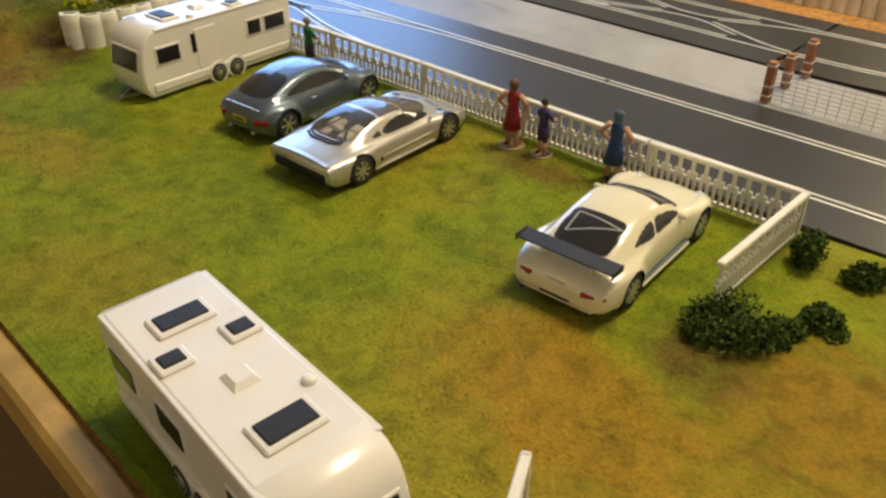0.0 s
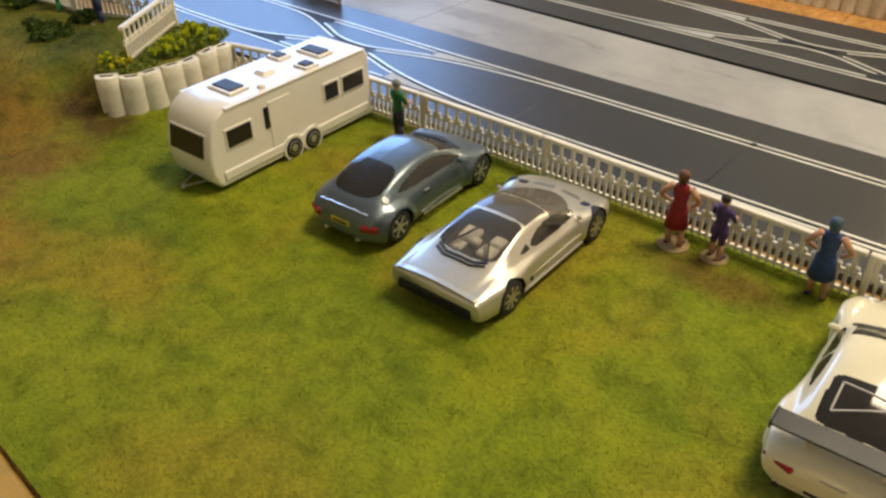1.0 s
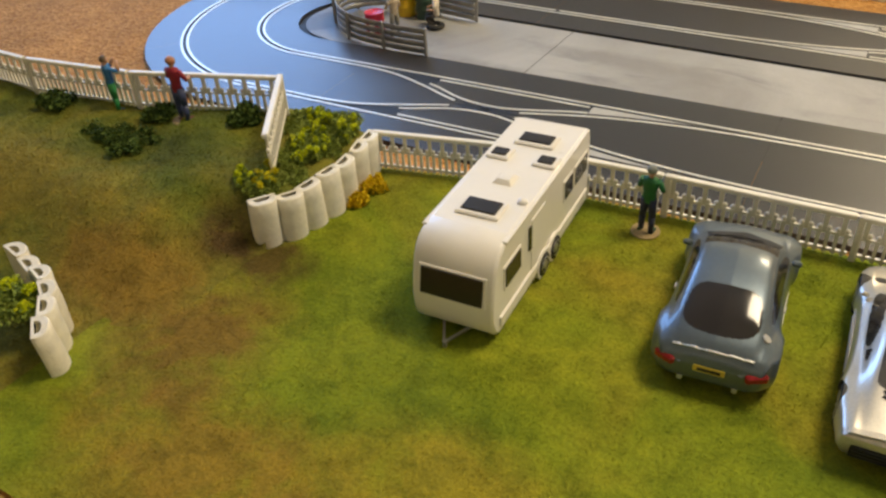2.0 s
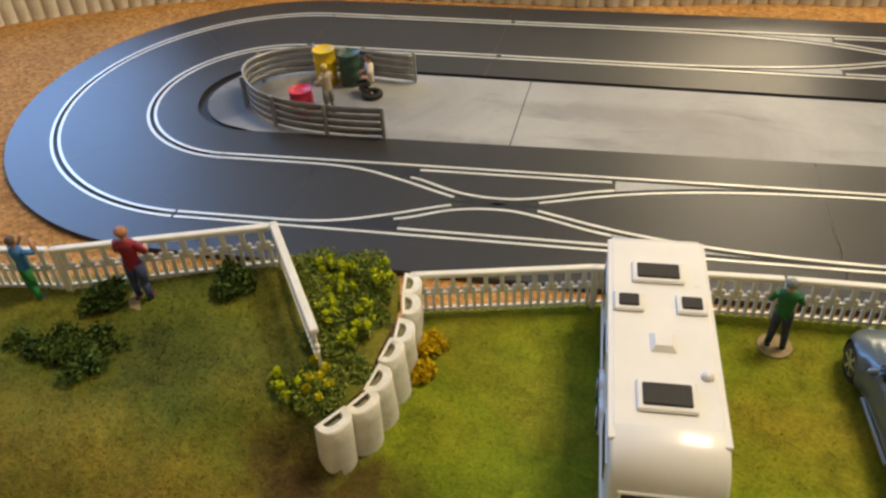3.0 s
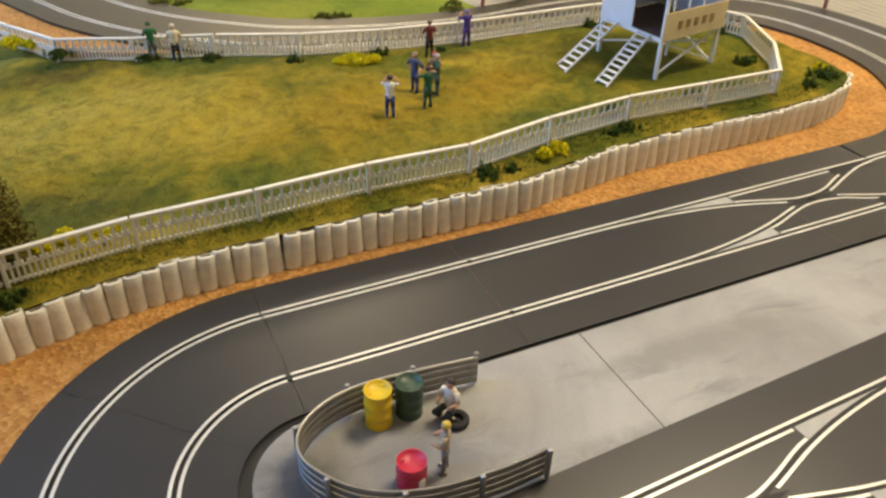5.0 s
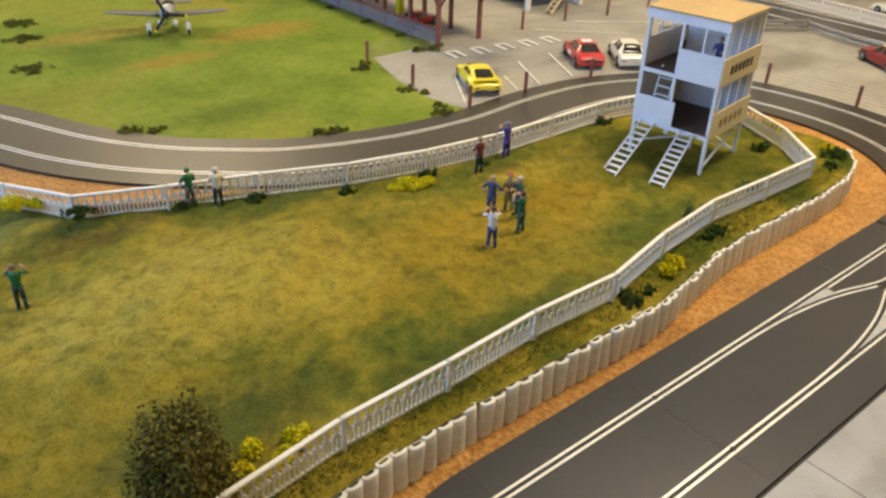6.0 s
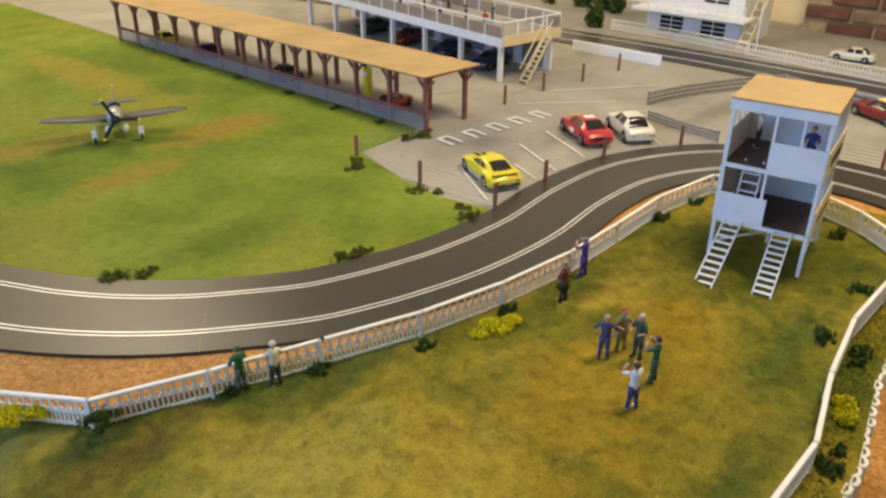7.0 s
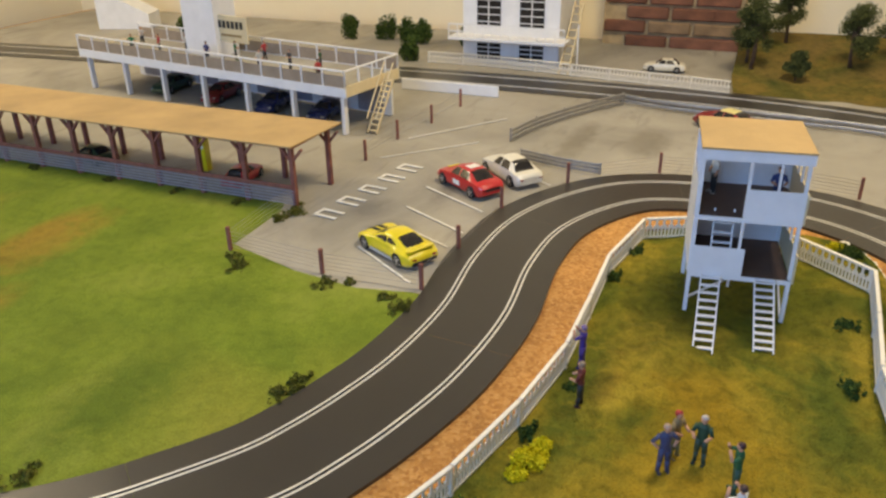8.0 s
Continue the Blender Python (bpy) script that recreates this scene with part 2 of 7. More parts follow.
M_LINE = plain("white_road_paint", (0.72, 0.70, 0.64), 0.7, 0, 0.15, 90)
M_SKIRT = plain("sign_cream", (0.72, 0.60, 0.36), 0.6, 0, 0.06)
M_INK = plain("sign_black_ink", (0.03, 0.025, 0.02), 0.6)

# ---- mesh helpers ----


def part(name, bm, material, parent, label=""):
    me = bpy.data.meshes.new(name)
    bm.to_mesh(me)
    bm.free()
    for mtl in material if isinstance(material, (list, tuple)) else [material]:
        me.materials.append(mtl)
    ob = new(name, me)
    ob.parent = parent
    return tagged(ob, label) if label else ob


def thing(name, m, label, category, group="", kind=""):
    ob = new(name)
    ob.empty_display_size = 0.01
    ob.matrix_world = m
    return tagged(ob, label, category, group, kind)


def smooth(bm):
    for f in bm.faces:
        f.smooth = True
    return bm


def box(bm, c, s, rot=None, bevel=0.0, mi=0):
    m = Matrix.Translation(c) @ (rot.to_4x4() if rot else Matrix()) @ Matrix.Diagonal((*s, 1))
    r = bmesh.ops.create_cube(bm, size=1, matrix=m)
    if bevel:
        es = list({e for v in r["verts"] for e in v.link_edges})
        r2 = bmesh.ops.bevel(bm, geom=es, offset=bevel, segments=1, affect="EDGES", profile=0.5)
        for f in r2["faces"]:
            f.material_index = mi
    for v in r["verts"]:
        if v.is_valid:
            for f in v.link_faces:
                f.material_index = mi
    return bm


def boxed(c, s, bevel=0.0, rot=None):
    return box(bmesh.new(), c, s, rot, bevel)


def cyl(bm, c, r, h, n=14, r2=None, rot=None, mi=0):
    """A cylinder or cone that stands on c."""
    m = Matrix.Translation(c) @ (rot.to_4x4() if rot else Matrix()) @ Matrix.Translation((0, 0, h / 2))
    v = bmesh.ops.create_cone(bm, cap_ends=True, segments=n, radius1=r, radius2=r if r2 is None else r2, depth=h, matrix=m)["verts"]
    for f in {f for w in v for f in w.link_faces}:
        f.material_index = mi
        f.smooth = len(f.verts) == 4
    return bm


def rod(bm, a, b, r, n=6, mi=0, r2=None):
    a, b = Vector(a), Vector(b)
    return cyl(bm, a, r, (b - a).length, n, r2, (b - a).to_track_quat("Z", "Y").to_matrix(), mi)


def beam(bm, a, b, w, d=None, mi=0):
    a, b = Vector(a), Vector(b)
    q = (b - a).to_track_quat("X", "Z").to_matrix()
    return box(bm, (a + b) / 2, ((b - a).length, w, d or w), q, 0, mi)


def lathe(bm, c, prof, n=16, mi=0):
    rings = []
    for r, z in prof:
        rings.append([bm.verts.new((c[0] + r * math.cos(k * math.tau / n), c[1] + r * math.sin(k * math.tau / n), c[2] + z)) for k in range(n)])
    for a, b in zip(rings, rings[1:]):
        for k in range(n):
            f = bm.faces.new((a[k], a[(k + 1) % n], b[(k + 1) % n], b[k]))
            f.smooth, f.material_index = True, mi
    for ring, flip in ((rings[0], True), (rings[-1], False)):
        f = bm.faces.new(list(reversed(ring)) if flip else ring)
        f.material_index = mi
    return bm


def curve_pts(ctrl, step):
    """A smooth line through the points, at even steps."""
    p = [Vector(c).to_3d() for c in ctrl]
    p = [2 * p[0] - p[1]] + p + [2 * p[-1] - p[-2]]
    out = []
    for i in range(1, len(p) - 2):
        for k in range(24):
            t = k / 24
            a, b, c, d = p[i - 1:i + 3]
            out.append(0.5 * (2 * b + (c - a) * t + (2 * a - 5 * b + 4 * c - d) * t * t + (3 * b - a - 3 * c + d) * t ** 3))
    out.append(p[-2])
    return even(out, step)


def even(pts, step):
    run = [0.0]
    for a, b in zip(pts, pts[1:]):
        run.append(run[-1] + (b - a).length)
    n = max(2, round(run[-1] / step))
    res, j = [], 0
    for k in range(n + 1):
        s = run[-1] * k / n
        while j < len(run) - 2 and run[j + 1] < s:
            j += 1
        f = (s - run[j]) / max(1e-9, run[j + 1] - run[j])
        res.append(pts[j].lerp(pts[j + 1], min(1, f)))
    return res


def sides(pts):
    out = []
    for i in range(len(pts)):
        d = (pts[min(i + 1, len(pts) - 1)] - pts[max(i - 1, 0)]).to_2d().normalized()
        out.append(Vector((-d.y, d.x, 0)))
    return out


def sweep(pts, prof, closed=False, caps=True, nor=None):
    """A profile of (across to the line's left, up) drawn along the line."""
    bm = bmesh.new()
    nor = nor or sides(pts)
    rings = [[bm.verts.new(p + n * a + Vector((0, 0, z))) for a, z in prof] for p, n in zip(pts, nor)]
    m = len(prof)
    for r, s in zip(rings, rings[1:]):
        for k in range(m if closed else m - 1):
            bm.faces.new((r[k], s[k], s[(k + 1) % m], r[(k + 1) % m]))
    if closed and caps:
        bm.faces.new(rings[0])
        bm.faces.new(list(reversed(rings[-1])))
    bmesh.ops.recalc_face_normals(bm, faces=bm.faces)
    return bm


def patch(poly, res, height, jitter=0.3, seed=1):
    """A sheet inside the outline, with heights from a function."""
    from mathutils.geometry import delaunay_2d_cdt
    rnd = random.Random(seed)
    vs = [Vector(p[:2]) for p in poly]
    n = len(vs)
    xs, ys = [v.x for v in vs], [v.y for v in vs]
    x = min(xs)
    P = np.array([(v.x, v.y) for v in vs])
    Q = np.roll(P, -1, 0)
    pts = []
    gx, gy = np.meshgrid(np.arange(min(xs), max(xs), res), np.arange(min(ys), max(ys), res))
    g = np.stack([gx.ravel(), gy.ravel()], 1) + (np.random.RandomState(seed).rand(gx.size, 2) - 0.5) * res * jitter
    inside = np.zeros(len(g), bool)
    near = np.full(len(g), 9.0)
    for a, b in zip(P, Q):
        c = (a[1] > g[:, 1]) != (b[1] > g[:, 1])
        with np.errstate(divide="ignore", invalid="ignore"):
            xx = (b[0] - a[0]) * (g[:, 1] - a[1]) / (b[1] - a[1]) + a[0]
        inside ^= c & (g[:, 0] < xx)
        d = b - a
        t = np.clip(((g - a) @ d) / max(1e-12, d @ d), 0, 1)
        near = np.minimum(near, np.hypot(*(g - a - t[:, None] * d).T))
    vs += [Vector(v) for v in g[inside & (near > res * 0.35)]]
    v2, _, faces, *_ = delaunay_2d_cdt(vs, [(i, (i + 1) % n) for i in range(n)], [], 1, 1e-7)
    me = bpy.data.meshes.new("sheet")
    me.from_pydata([(v.x, v.y, height(v.x, v.y)) for v in v2], [], faces)
    bm = bmesh.new()
    bm.from_mesh(me)
    bpy.data.meshes.remove(me)
    bmesh.ops.recalc_face_normals(bm, faces=bm.faces)
    if sum(f.normal.z for f in bm.faces) < 0:
        bmesh.ops.reverse_faces(bm, faces=bm.faces)
    return smooth(bm)


def structure(name, bm, material, label, category, parent=None):
    return tagged(part(name, bm, material, parent), label, category, kind="structure")


def nz(x, y, s, k=0.0):
    return noise.noise(Vector((x * s + k, y * s - k, k)))


def keyed(keys, x):
    """Smooth value between (place, value) keys."""
    if x <= keys[0][0]:
        return keys[0][1]
    for i, ((a, va), (b, vb)) in enumerate(zip(keys, keys[1:])):
        if x <= b:
            t = (x - a) / (b - a)
            pa = keys[i - 1] if i else (a - (b - a), va)
            pb = keys[i + 2] if i + 2 < len(keys) else (b + (b - a), vb)
            ma = (vb - pa[1]) / (b - pa[0]) * (b - a)
            mb = (pb[1] - va) / (pb[0] - a) * (b - a)
            if (vb - va) * ma < 0 or va == vb:
                ma = 0
            if (vb - va) * mb < 0 or va == vb:
                mb = 0
            lim = 3 * abs(vb - va)
            ma, mb = max(-lim, min(lim, ma)), max(-lim, min(lim, mb))
            return (2 * t ** 3 - 3 * t * t + 1) * va + (t ** 3 - 2 * t * t + t) * ma + (3 * t * t - 2 * t ** 3) * vb + (t ** 3 - t * t) * mb
    return keys[-1][1]

# ---- room ----
X0, X1, Y0, Y1, ZF, ZC = -1.8, 2.03, -2.2, 3.0, -0.75, 1.68
T = 0.1
structure("floor", boxed(((X0 + X1) / 2, (Y0 + Y1) / 2, ZF - 0.05), (X1 - X0 + 0.4, Y1 - Y0 + 0.4, 0.1)), M_CARPET, "tan carpet floor of the hobby room", "floor")
structure("ceiling", boxed(((X0 + X1) / 2, (Y0 + Y1) / 2, ZC + 0.05), (X1 - X0 + 0.4, Y1 - Y0 + 0.4, 0.1)), M_CEIL, "off-white painted ceiling", "ceiling")
ZM, ZH = (ZF + ZC) / 2, ZC - ZF
structure("wall_east", boxed((X1 + T / 2, (Y0 + Y1) / 2, ZM), (T, Y1 - Y0, ZH)), M_WALL, "cream plastered wall behind the layout", "wall")
structure("wall_north", boxed(((X0 + X1) / 2, Y1 + T / 2, ZM), (X1 - X0 + 2 * T, T, ZH)), M_WALL, "cream plastered wall", "wall")
structure("wall_south", boxed(((X0 + X1) / 2, Y0 - T / 2, ZM), (X1 - X0 + 2 * T, T, ZH)), M_WALL, "cream plastered wall", "wall")
WY0, WY1, WZ0, WZ1 = 0.15, 1.85, 0.33, 1.57
bm = bmesh.new()
for y0, y1, z0, z1 in ((Y0, WY0, ZF, ZC), (WY1, Y1, ZF, ZC), (WY0, WY1, ZF, WZ0), (WY0, WY1, WZ1, ZC)):
    box(bm, (X0 - T / 2, (y0 + y1) / 2, (z0 + z1) / 2), (T, y1 - y0, z1 - z0))
structure("wall_west", bm, M_WALL, "cream plastered wall with a wide window", "wall")
win = thing("window_1", pose(X0 - 0.06, (WY0 + WY1) / 2, WZ0), "wide white-framed window letting in daylight", "window", kind="structure")
bm = bmesh.new()
for k in range(4):
    box(bm, (0, (k / 3 - 0.5) * (WY1 - WY0 - 0.05), (WZ1 - WZ0) / 2), (0.05, 0.05, WZ1 - WZ0 - 0.1))
for z in (0.025, WZ1 - WZ0 - 0.025):
    box(bm, (0, 0, z), (0.05, WY1 - WY0, 0.05))
part("window_frame", bm, M_WHITE, win)
for e in ((0.75, 0.20), (0.65, 2.6)):
    lamp = thing("ceiling_lamp", pose(e[0], e[1], ZC), "square white ceiling lamp with a metal rim", "lamp", "ceiling lamps")
    bm = bmesh.new()
    for sx, sy, cx, cy in ((0.56, 0.03, 0, 0.265), (0.56, 0.03, 0, -0.265), (0.03, 0.5, 0.265, 0), (0.03, 0.5, -0.265, 0)):
        box(bm, (cx, cy, -0.03), (sx, sy, 0.06))
    part("frame", bm, M_STEEL, lamp)

# ---- table and ground ----
BX0, BX1, BY0, BY1 = -1.5, 2.02, -0.664, 2.9
structure("baseboard", boxed(((BX0 + BX1) / 2, (BY0 + BY1) / 2, -0.0225), (BX1 - BX0, BY1 - BY0, 0.025)), M_BOARD, "plywood baseboard that carries the whole layout", "baseboard")
structure("trim", boxed(((BX0 + BX1) / 2, BY0 - 0.008, -0.020), (BX1 - BX0, 0.016, 0.036), 0.003), M_WOODTRIM, "varnished wooden edging strip along the board", "trim")
bm = bmesh.new()
for x in (-1.3, 0.2, 1.8):
    for y in (-0.55, 1.1, 2.75):
        box(bm, (x, y, (ZF - 0.035) / 2), (0.06, 0.06, -0.035 - ZF))
structure("trestle", bm, M_BOARD, "plain timber legs under the baseboard", "trestle")


def low(x, y):
    return -0.0052 + 0.0007 * nz(x, y, 30)


def ballast_z(x, y):
    return -0.0045 + 0.0012 * nz(x, y, 60)


HAIR = Vector((-0.187, -0.099))


def near_y(x):
    """The middle of the near straight."""
    return -0.2392 + 0.0425 * (x + 0.183)


WALL_LINE = [(-0.80, -0.20), (-0.70, -0.10), (-0.58, 0.01), (-0.47, 0.075), (-0.38, 0.113), (-0.30, 0.133), (-0.219, 0.142), (-0.115, 0.145), (-0.02, 0.145), (0.071, 0.145), (0.145, 0.157), (0.25, 0.172), (0.36, 0.175), (0.48, 0.178), (0.56, 0.192), (0.612, 0.222)]
FENCE_FRONT = [(-0.62, 0.06), (-0.54, 0.09), (-0.455, 0.120), (-0.365, 0.146), (-0.267, 0.160), (-0.165, 0.164), (-0.061, 0.171), (0.043, 0.169), (0.146, 0.191), (0.254, 0.204), (0.36, 0.201), (0.465, 0.199)]
FENCE_FAR = [(0.465, 0.199), (0.533, 0.278), (0.571, 0.372), (0.520, 0.470), (0.40, 0.491), (0.29, 0.488), (0.185, 0.487), (0.082, 0.502), (-0.020, 0.526), (-0.118, 0.560), (-0.210, 0.604), (-0.300, 0.650), (-0.350, 0.725), (-0.40, 0.81), (-0.46, 0.90)]


def hill_z(x, y):
    edge = min(1.0, max(0.0, (y - 0.19) / 0.06), max(0.0, (0.50 - y) / 0.06) if x > -0.1 else 1.0)
    rise = 0.034 + edge * (0.006 * nz(x, y, 5) + 0.006 * nz(x, y, 13, 3.1)) + (0.3 + 0.7 * edge) * (0.0042 * nz(x, y, 30, 7.7) + 0.0030 * (0.5 - abs(nz(x, y, 52, 4.2))) + 0.0016 * nz(x, y, 90, 1.7))
    off = y - keyed(WALL_LINE, x)
    if off < 0.014:
        rise -= 0.0030 * (1 - max(0.0, off + 0.004) / 0.018)
    if x < -0.10:
        d = math.hypot(x + 0.45, y - 0.70) / 0.32
        rise -= 0.020 * max(0.0, 1 - d * d)
    return rise


structure("ground", patch([(BX0, BY0), (BX1, BY0), (BX1, BY1), (BX0, BY1)], 0.02, ballast_z), M_SAND, "orange gravel ballast spread over the board", "ground")
LAWN = [(-0.03, -0.663), (1.6, -0.663), (1.6, -0.23), (0.66, -0.284), (0.62, -0.290), (0.331, -0.303), (0.115, -0.316), (0.015, -0.342), (0.019, -0.40), (0.004, -0.456), (-0.03, -0.50)]
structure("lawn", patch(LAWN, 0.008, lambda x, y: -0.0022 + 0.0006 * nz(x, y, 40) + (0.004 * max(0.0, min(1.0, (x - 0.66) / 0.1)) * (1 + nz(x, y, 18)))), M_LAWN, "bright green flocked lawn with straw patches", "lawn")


def bank_z(x, y):
    up = max(0.0, min(1.0, (y + 0.575) / 0.10))
    up = up * up * (3 - 2 * up)
    if x > -0.06:
        w = max(0.0, min(1.0, (-0.450 - y) / 0.014))
        up *= 1 - w + w * max(0.0, min(1.0, 1 - (x + 0.06) / 0.07))
    return -0.003 + 0.030 * up + 0.0035 * nz(x, y, 17, 2.0) * (0.3 + up)


BANK = [(-1.3, -0.662), (0.0, -0.662), (0.03, -0.57), (0.032, -0.50), (0.014, -0.464), (0.002, -0.453), (0.014, -0.43), (0.016, -0.37), (0.008, -0.345), (-0.06, -0.338), (-0.13, -0.366), (-0.2, -0.386), (-0.30, -0.402), (-0.5, -0.41), (-0.9, -0.42), (-1.3, -0.42)]
structure("bank", patch(BANK, 0.008, bank_z), M_BANK, "rough grassy bank with bare brown earth", "bank")
WALL_PTS = curve_pts(WALL_LINE, 0.02)
HILL = [(p.x - n.x * 0.0036, p.y - n.y * 0.0036) for p, n in zip(WALL_PTS, sides(WALL_PTS))]
HILL += [(0.60, 0.30), (0.60, 0.38), (0.545, 0.478), (0.42, 0.497), (0.315, 0.495), (0.21, 0.492), (0.108, 0.508), (0.01, 0.532), (-0.085, 0.563), (-0.18, 0.60), (-0.28, 0.65), (-0.352, 0.73), (-0.41, 0.82), (-0.47, 0.91), (-0.6, 1.0), (-0.9, 1.0), (-0.95, 0.3)]
structure("hill", patch(HILL, 0.007, hill_z), M_HILL, "rolling flocked spectator hill in green and straw", "hill")
bm = sweep(curve_pts([(x, y, 0) for x, y in HILL[-17:-3]], 0.02), [(-0.006, -0.004), (0.0, 0.034)])
structure("slope", bm, M_SAND, "gravel slope at the foot of the hill", "slope")
FIELD = [(-1.4, 1.55), (-0.62, 1.39), (-0.45, 1.25), (-0.34, 1.11), (-0.28, 0.99), (-0.245, 0.92), (-0.20, 0.86), (-0.15, 0.81), (-0.095, 0.77), (0.02, 0.70), (0.09, 0.68), (0.188, 0.66), (0.333, 0.66), (0.333, 0.728), (0.317, 0.80), (0.330, 0.90), (0.370, 1.03), (0.50, 1.035), (0.535, 1.05), (0.535, 2.15), (0.54, 2.88), (-1.4, 2.88)]
structure("field", patch(FIELD, 0.014, lambda x, y: -0.0022 + 0.0014 * nz(x, y, 9)), M_FIELD, "broad flocked airfield in bright green", "field")
APRON = [(0.333, 0.645), (0.59, 0.63), (0.70, 0.58), (0.78, 0.49), (0.80, 0.335), (0.76, 0.18), (0.70, 0.06), (1.30, -0.1), (2.01, -0.1), (2.01, 2.88), (0.54, 2.88), (0.535, 1.05), (0.50, 1.035), (0.370, 1.03), (0.330, 0.90), (0.317, 0.80), (0.333, 0.728)]
structure("apron", patch(APRON, 0.03, lambda x, y: -0.0025 + 0.0006 * nz(x, y, 12)), M_APRON, "weathered concrete paddock apron with tyre marks", "apron")

# ---- slot track ----
GAUGE, HALF = 0.039, 0.078
BED = [(-HALF, -0.0042), (-HALF, 0)]
for lane in (-GAUGE, GAUGE):
    BED += [(lane - 0.0014, 0), (lane - 0.0012, -0.0036), (lane + 0.0012, -0.0036), (lane + 0.0014, 0)]
BED += [(HALF, 0), (HALF, -0.0042)]


def rails(pts, parent, lanes=(-GAUGE, GAUGE), z=0.0004):
    for lane in lanes:
        # Black strip inside the groove: the slot's shade put in as colour.
        part("slot", sweep(pts, [(lane - 0.00128, -0.0010), (lane + 0.00128, -0.0010)]), M_BLACK, parent)
        for s in (-1, 1):
            c = lane + s * 0.0030
            part("rail", sweep(pts, [(c - 0.0013, -0.0005), (c - 0.0012, z), (c + 0.0012, z), (c + 0.0013, -0.0005)], True), M_RAIL, parent)


def track_run(name, pts, cuts, material, label, railed=True, nor=None):
    """A run of track, cut into its clip-together pieces at the given shares of its length."""
    tr = thing(name, Matrix(), label, "slot track", kind="structure")
    n, nor = len(pts) - 1, nor or sides(pts)
    marks = [0.0, *cuts, 1.0]
    for a, b in zip(marks, marks[1:]):
        seg = pts[round(a * n):round(b * n) + 1]
        if len(seg) > 1:
            seg = [p.copy() for p in seg]
            seg[0] = seg[0].lerp(seg[1], min(0.5, 0.0003 / (seg[1] - seg[0]).length))
            part("track_piece", sweep(seg, BED, nor=nor[round(a * n):round(b * n) + 1]), material, tr)
    if railed:
        rails(pts, tr)
    return tr


BEND = math.atan(0.0425)
HAIR_A = np.linspace(math.pi / 2, 1.5 * math.pi + BEND, 61).tolist()
hair = [Vector((HAIR.x, HAIR.y, 0)) + (0.138 + 0.0023 * max(0.0, (a - math.pi) / (math.pi / 2)) ** 2) * Vector((math.cos(a), math.sin(a), 0)) for a in HAIR_A]
hair_nor = [Vector((-math.cos(a), -math.sin(a), 0)) for a in HAIR_A]
run_a = even([Vector((0.4995, 0.039, 0)), Vector((HAIR.x, 0.039, 0))], 0.02)
track_run("track_straight", run_a, (0.25, 0.735), M_TRACK, "dark grey two-lane slot track with metal rails", False)
track_run("track_hairpin", hair, (0.25, 0.5, 0.75), M_TRACK, "tight two-lane slot track hairpin with metal rails", True, hair_nor)
structure("joint_underlay", boxed((-0.181, near_y(-0.181), -0.00168), (0.024, 0.1540, 0.0030)), M_TRACK, "dark underside of the track joint", "slot track")
run_b = even([Vector((-0.1810, near_y(-0.1810), 0)), Vector((-0.10, near_y(-0.10), 0)), Vector((1.5, near_y(1.5), 0))], 0.02)
track_run("track_straight", run_b, (0.052, 0.26, 0.36, 0.6), M_TRACK, "dark grey two-lane slot track with metal rails", False)
FAR = [(0.50, 0.039), (0.59, 0.047), (0.67, 0.085), (0.745, 0.155), (0.795, 0.24), (0.815, 0.335), (0.808, 0.44), (0.775, 0.53), (0.70, 0.595), (0.59, 0.640), (0.458, 0.648), (0.315, 0.635), (0.188, 0.643), (0.094, 0.664), (0.026, 0.687), (-0.023, 0.710), (-0.085, 0.754), (-0.136, 0.796), (-0.189, 0.854), (-0.235, 0.921), (-0.270, 0.99), (-0.33, 1.11), (-0.43, 1.25), (-0.60, 1.40), (-1.1, 1.6)]
track_run("track_curve", curve_pts([(x, y, 0) for x, y in FAR], 0.012), (0.1, 0.2, 0.3, 0.42, 0.55, 0.66, 0.8), M_TRACK_FAR, "dark brown-grey two-lane slot track with worn rails")


def rail_strip(parent, pts, off, a=0, b=None, z=0.0004):
    seg = pts[a:b]
    if len(seg) > 1:
        part("rail", sweep(seg, [(off - 0.0013, -0.0005), (off - 0.0012, z), (off + 0.0012, z), (off + 0.0013, -0.0005)], True), M_RAIL, parent)


# Flat black strip on the piece, painting the slot with its shade.
def slot_strip(parent, pts, z=0.00025):
    part("slot", sweep(pts, [(-0.0014, z), (0.0014, z)]), M_BLACK, parent)


def key_line(keys, a, b, s=1, off=0.0, n=40):
    xs = np.linspace(a, b, n)
    return [Vector((x, s * (keyed(keys, x) + off), 0)) for x in xs]


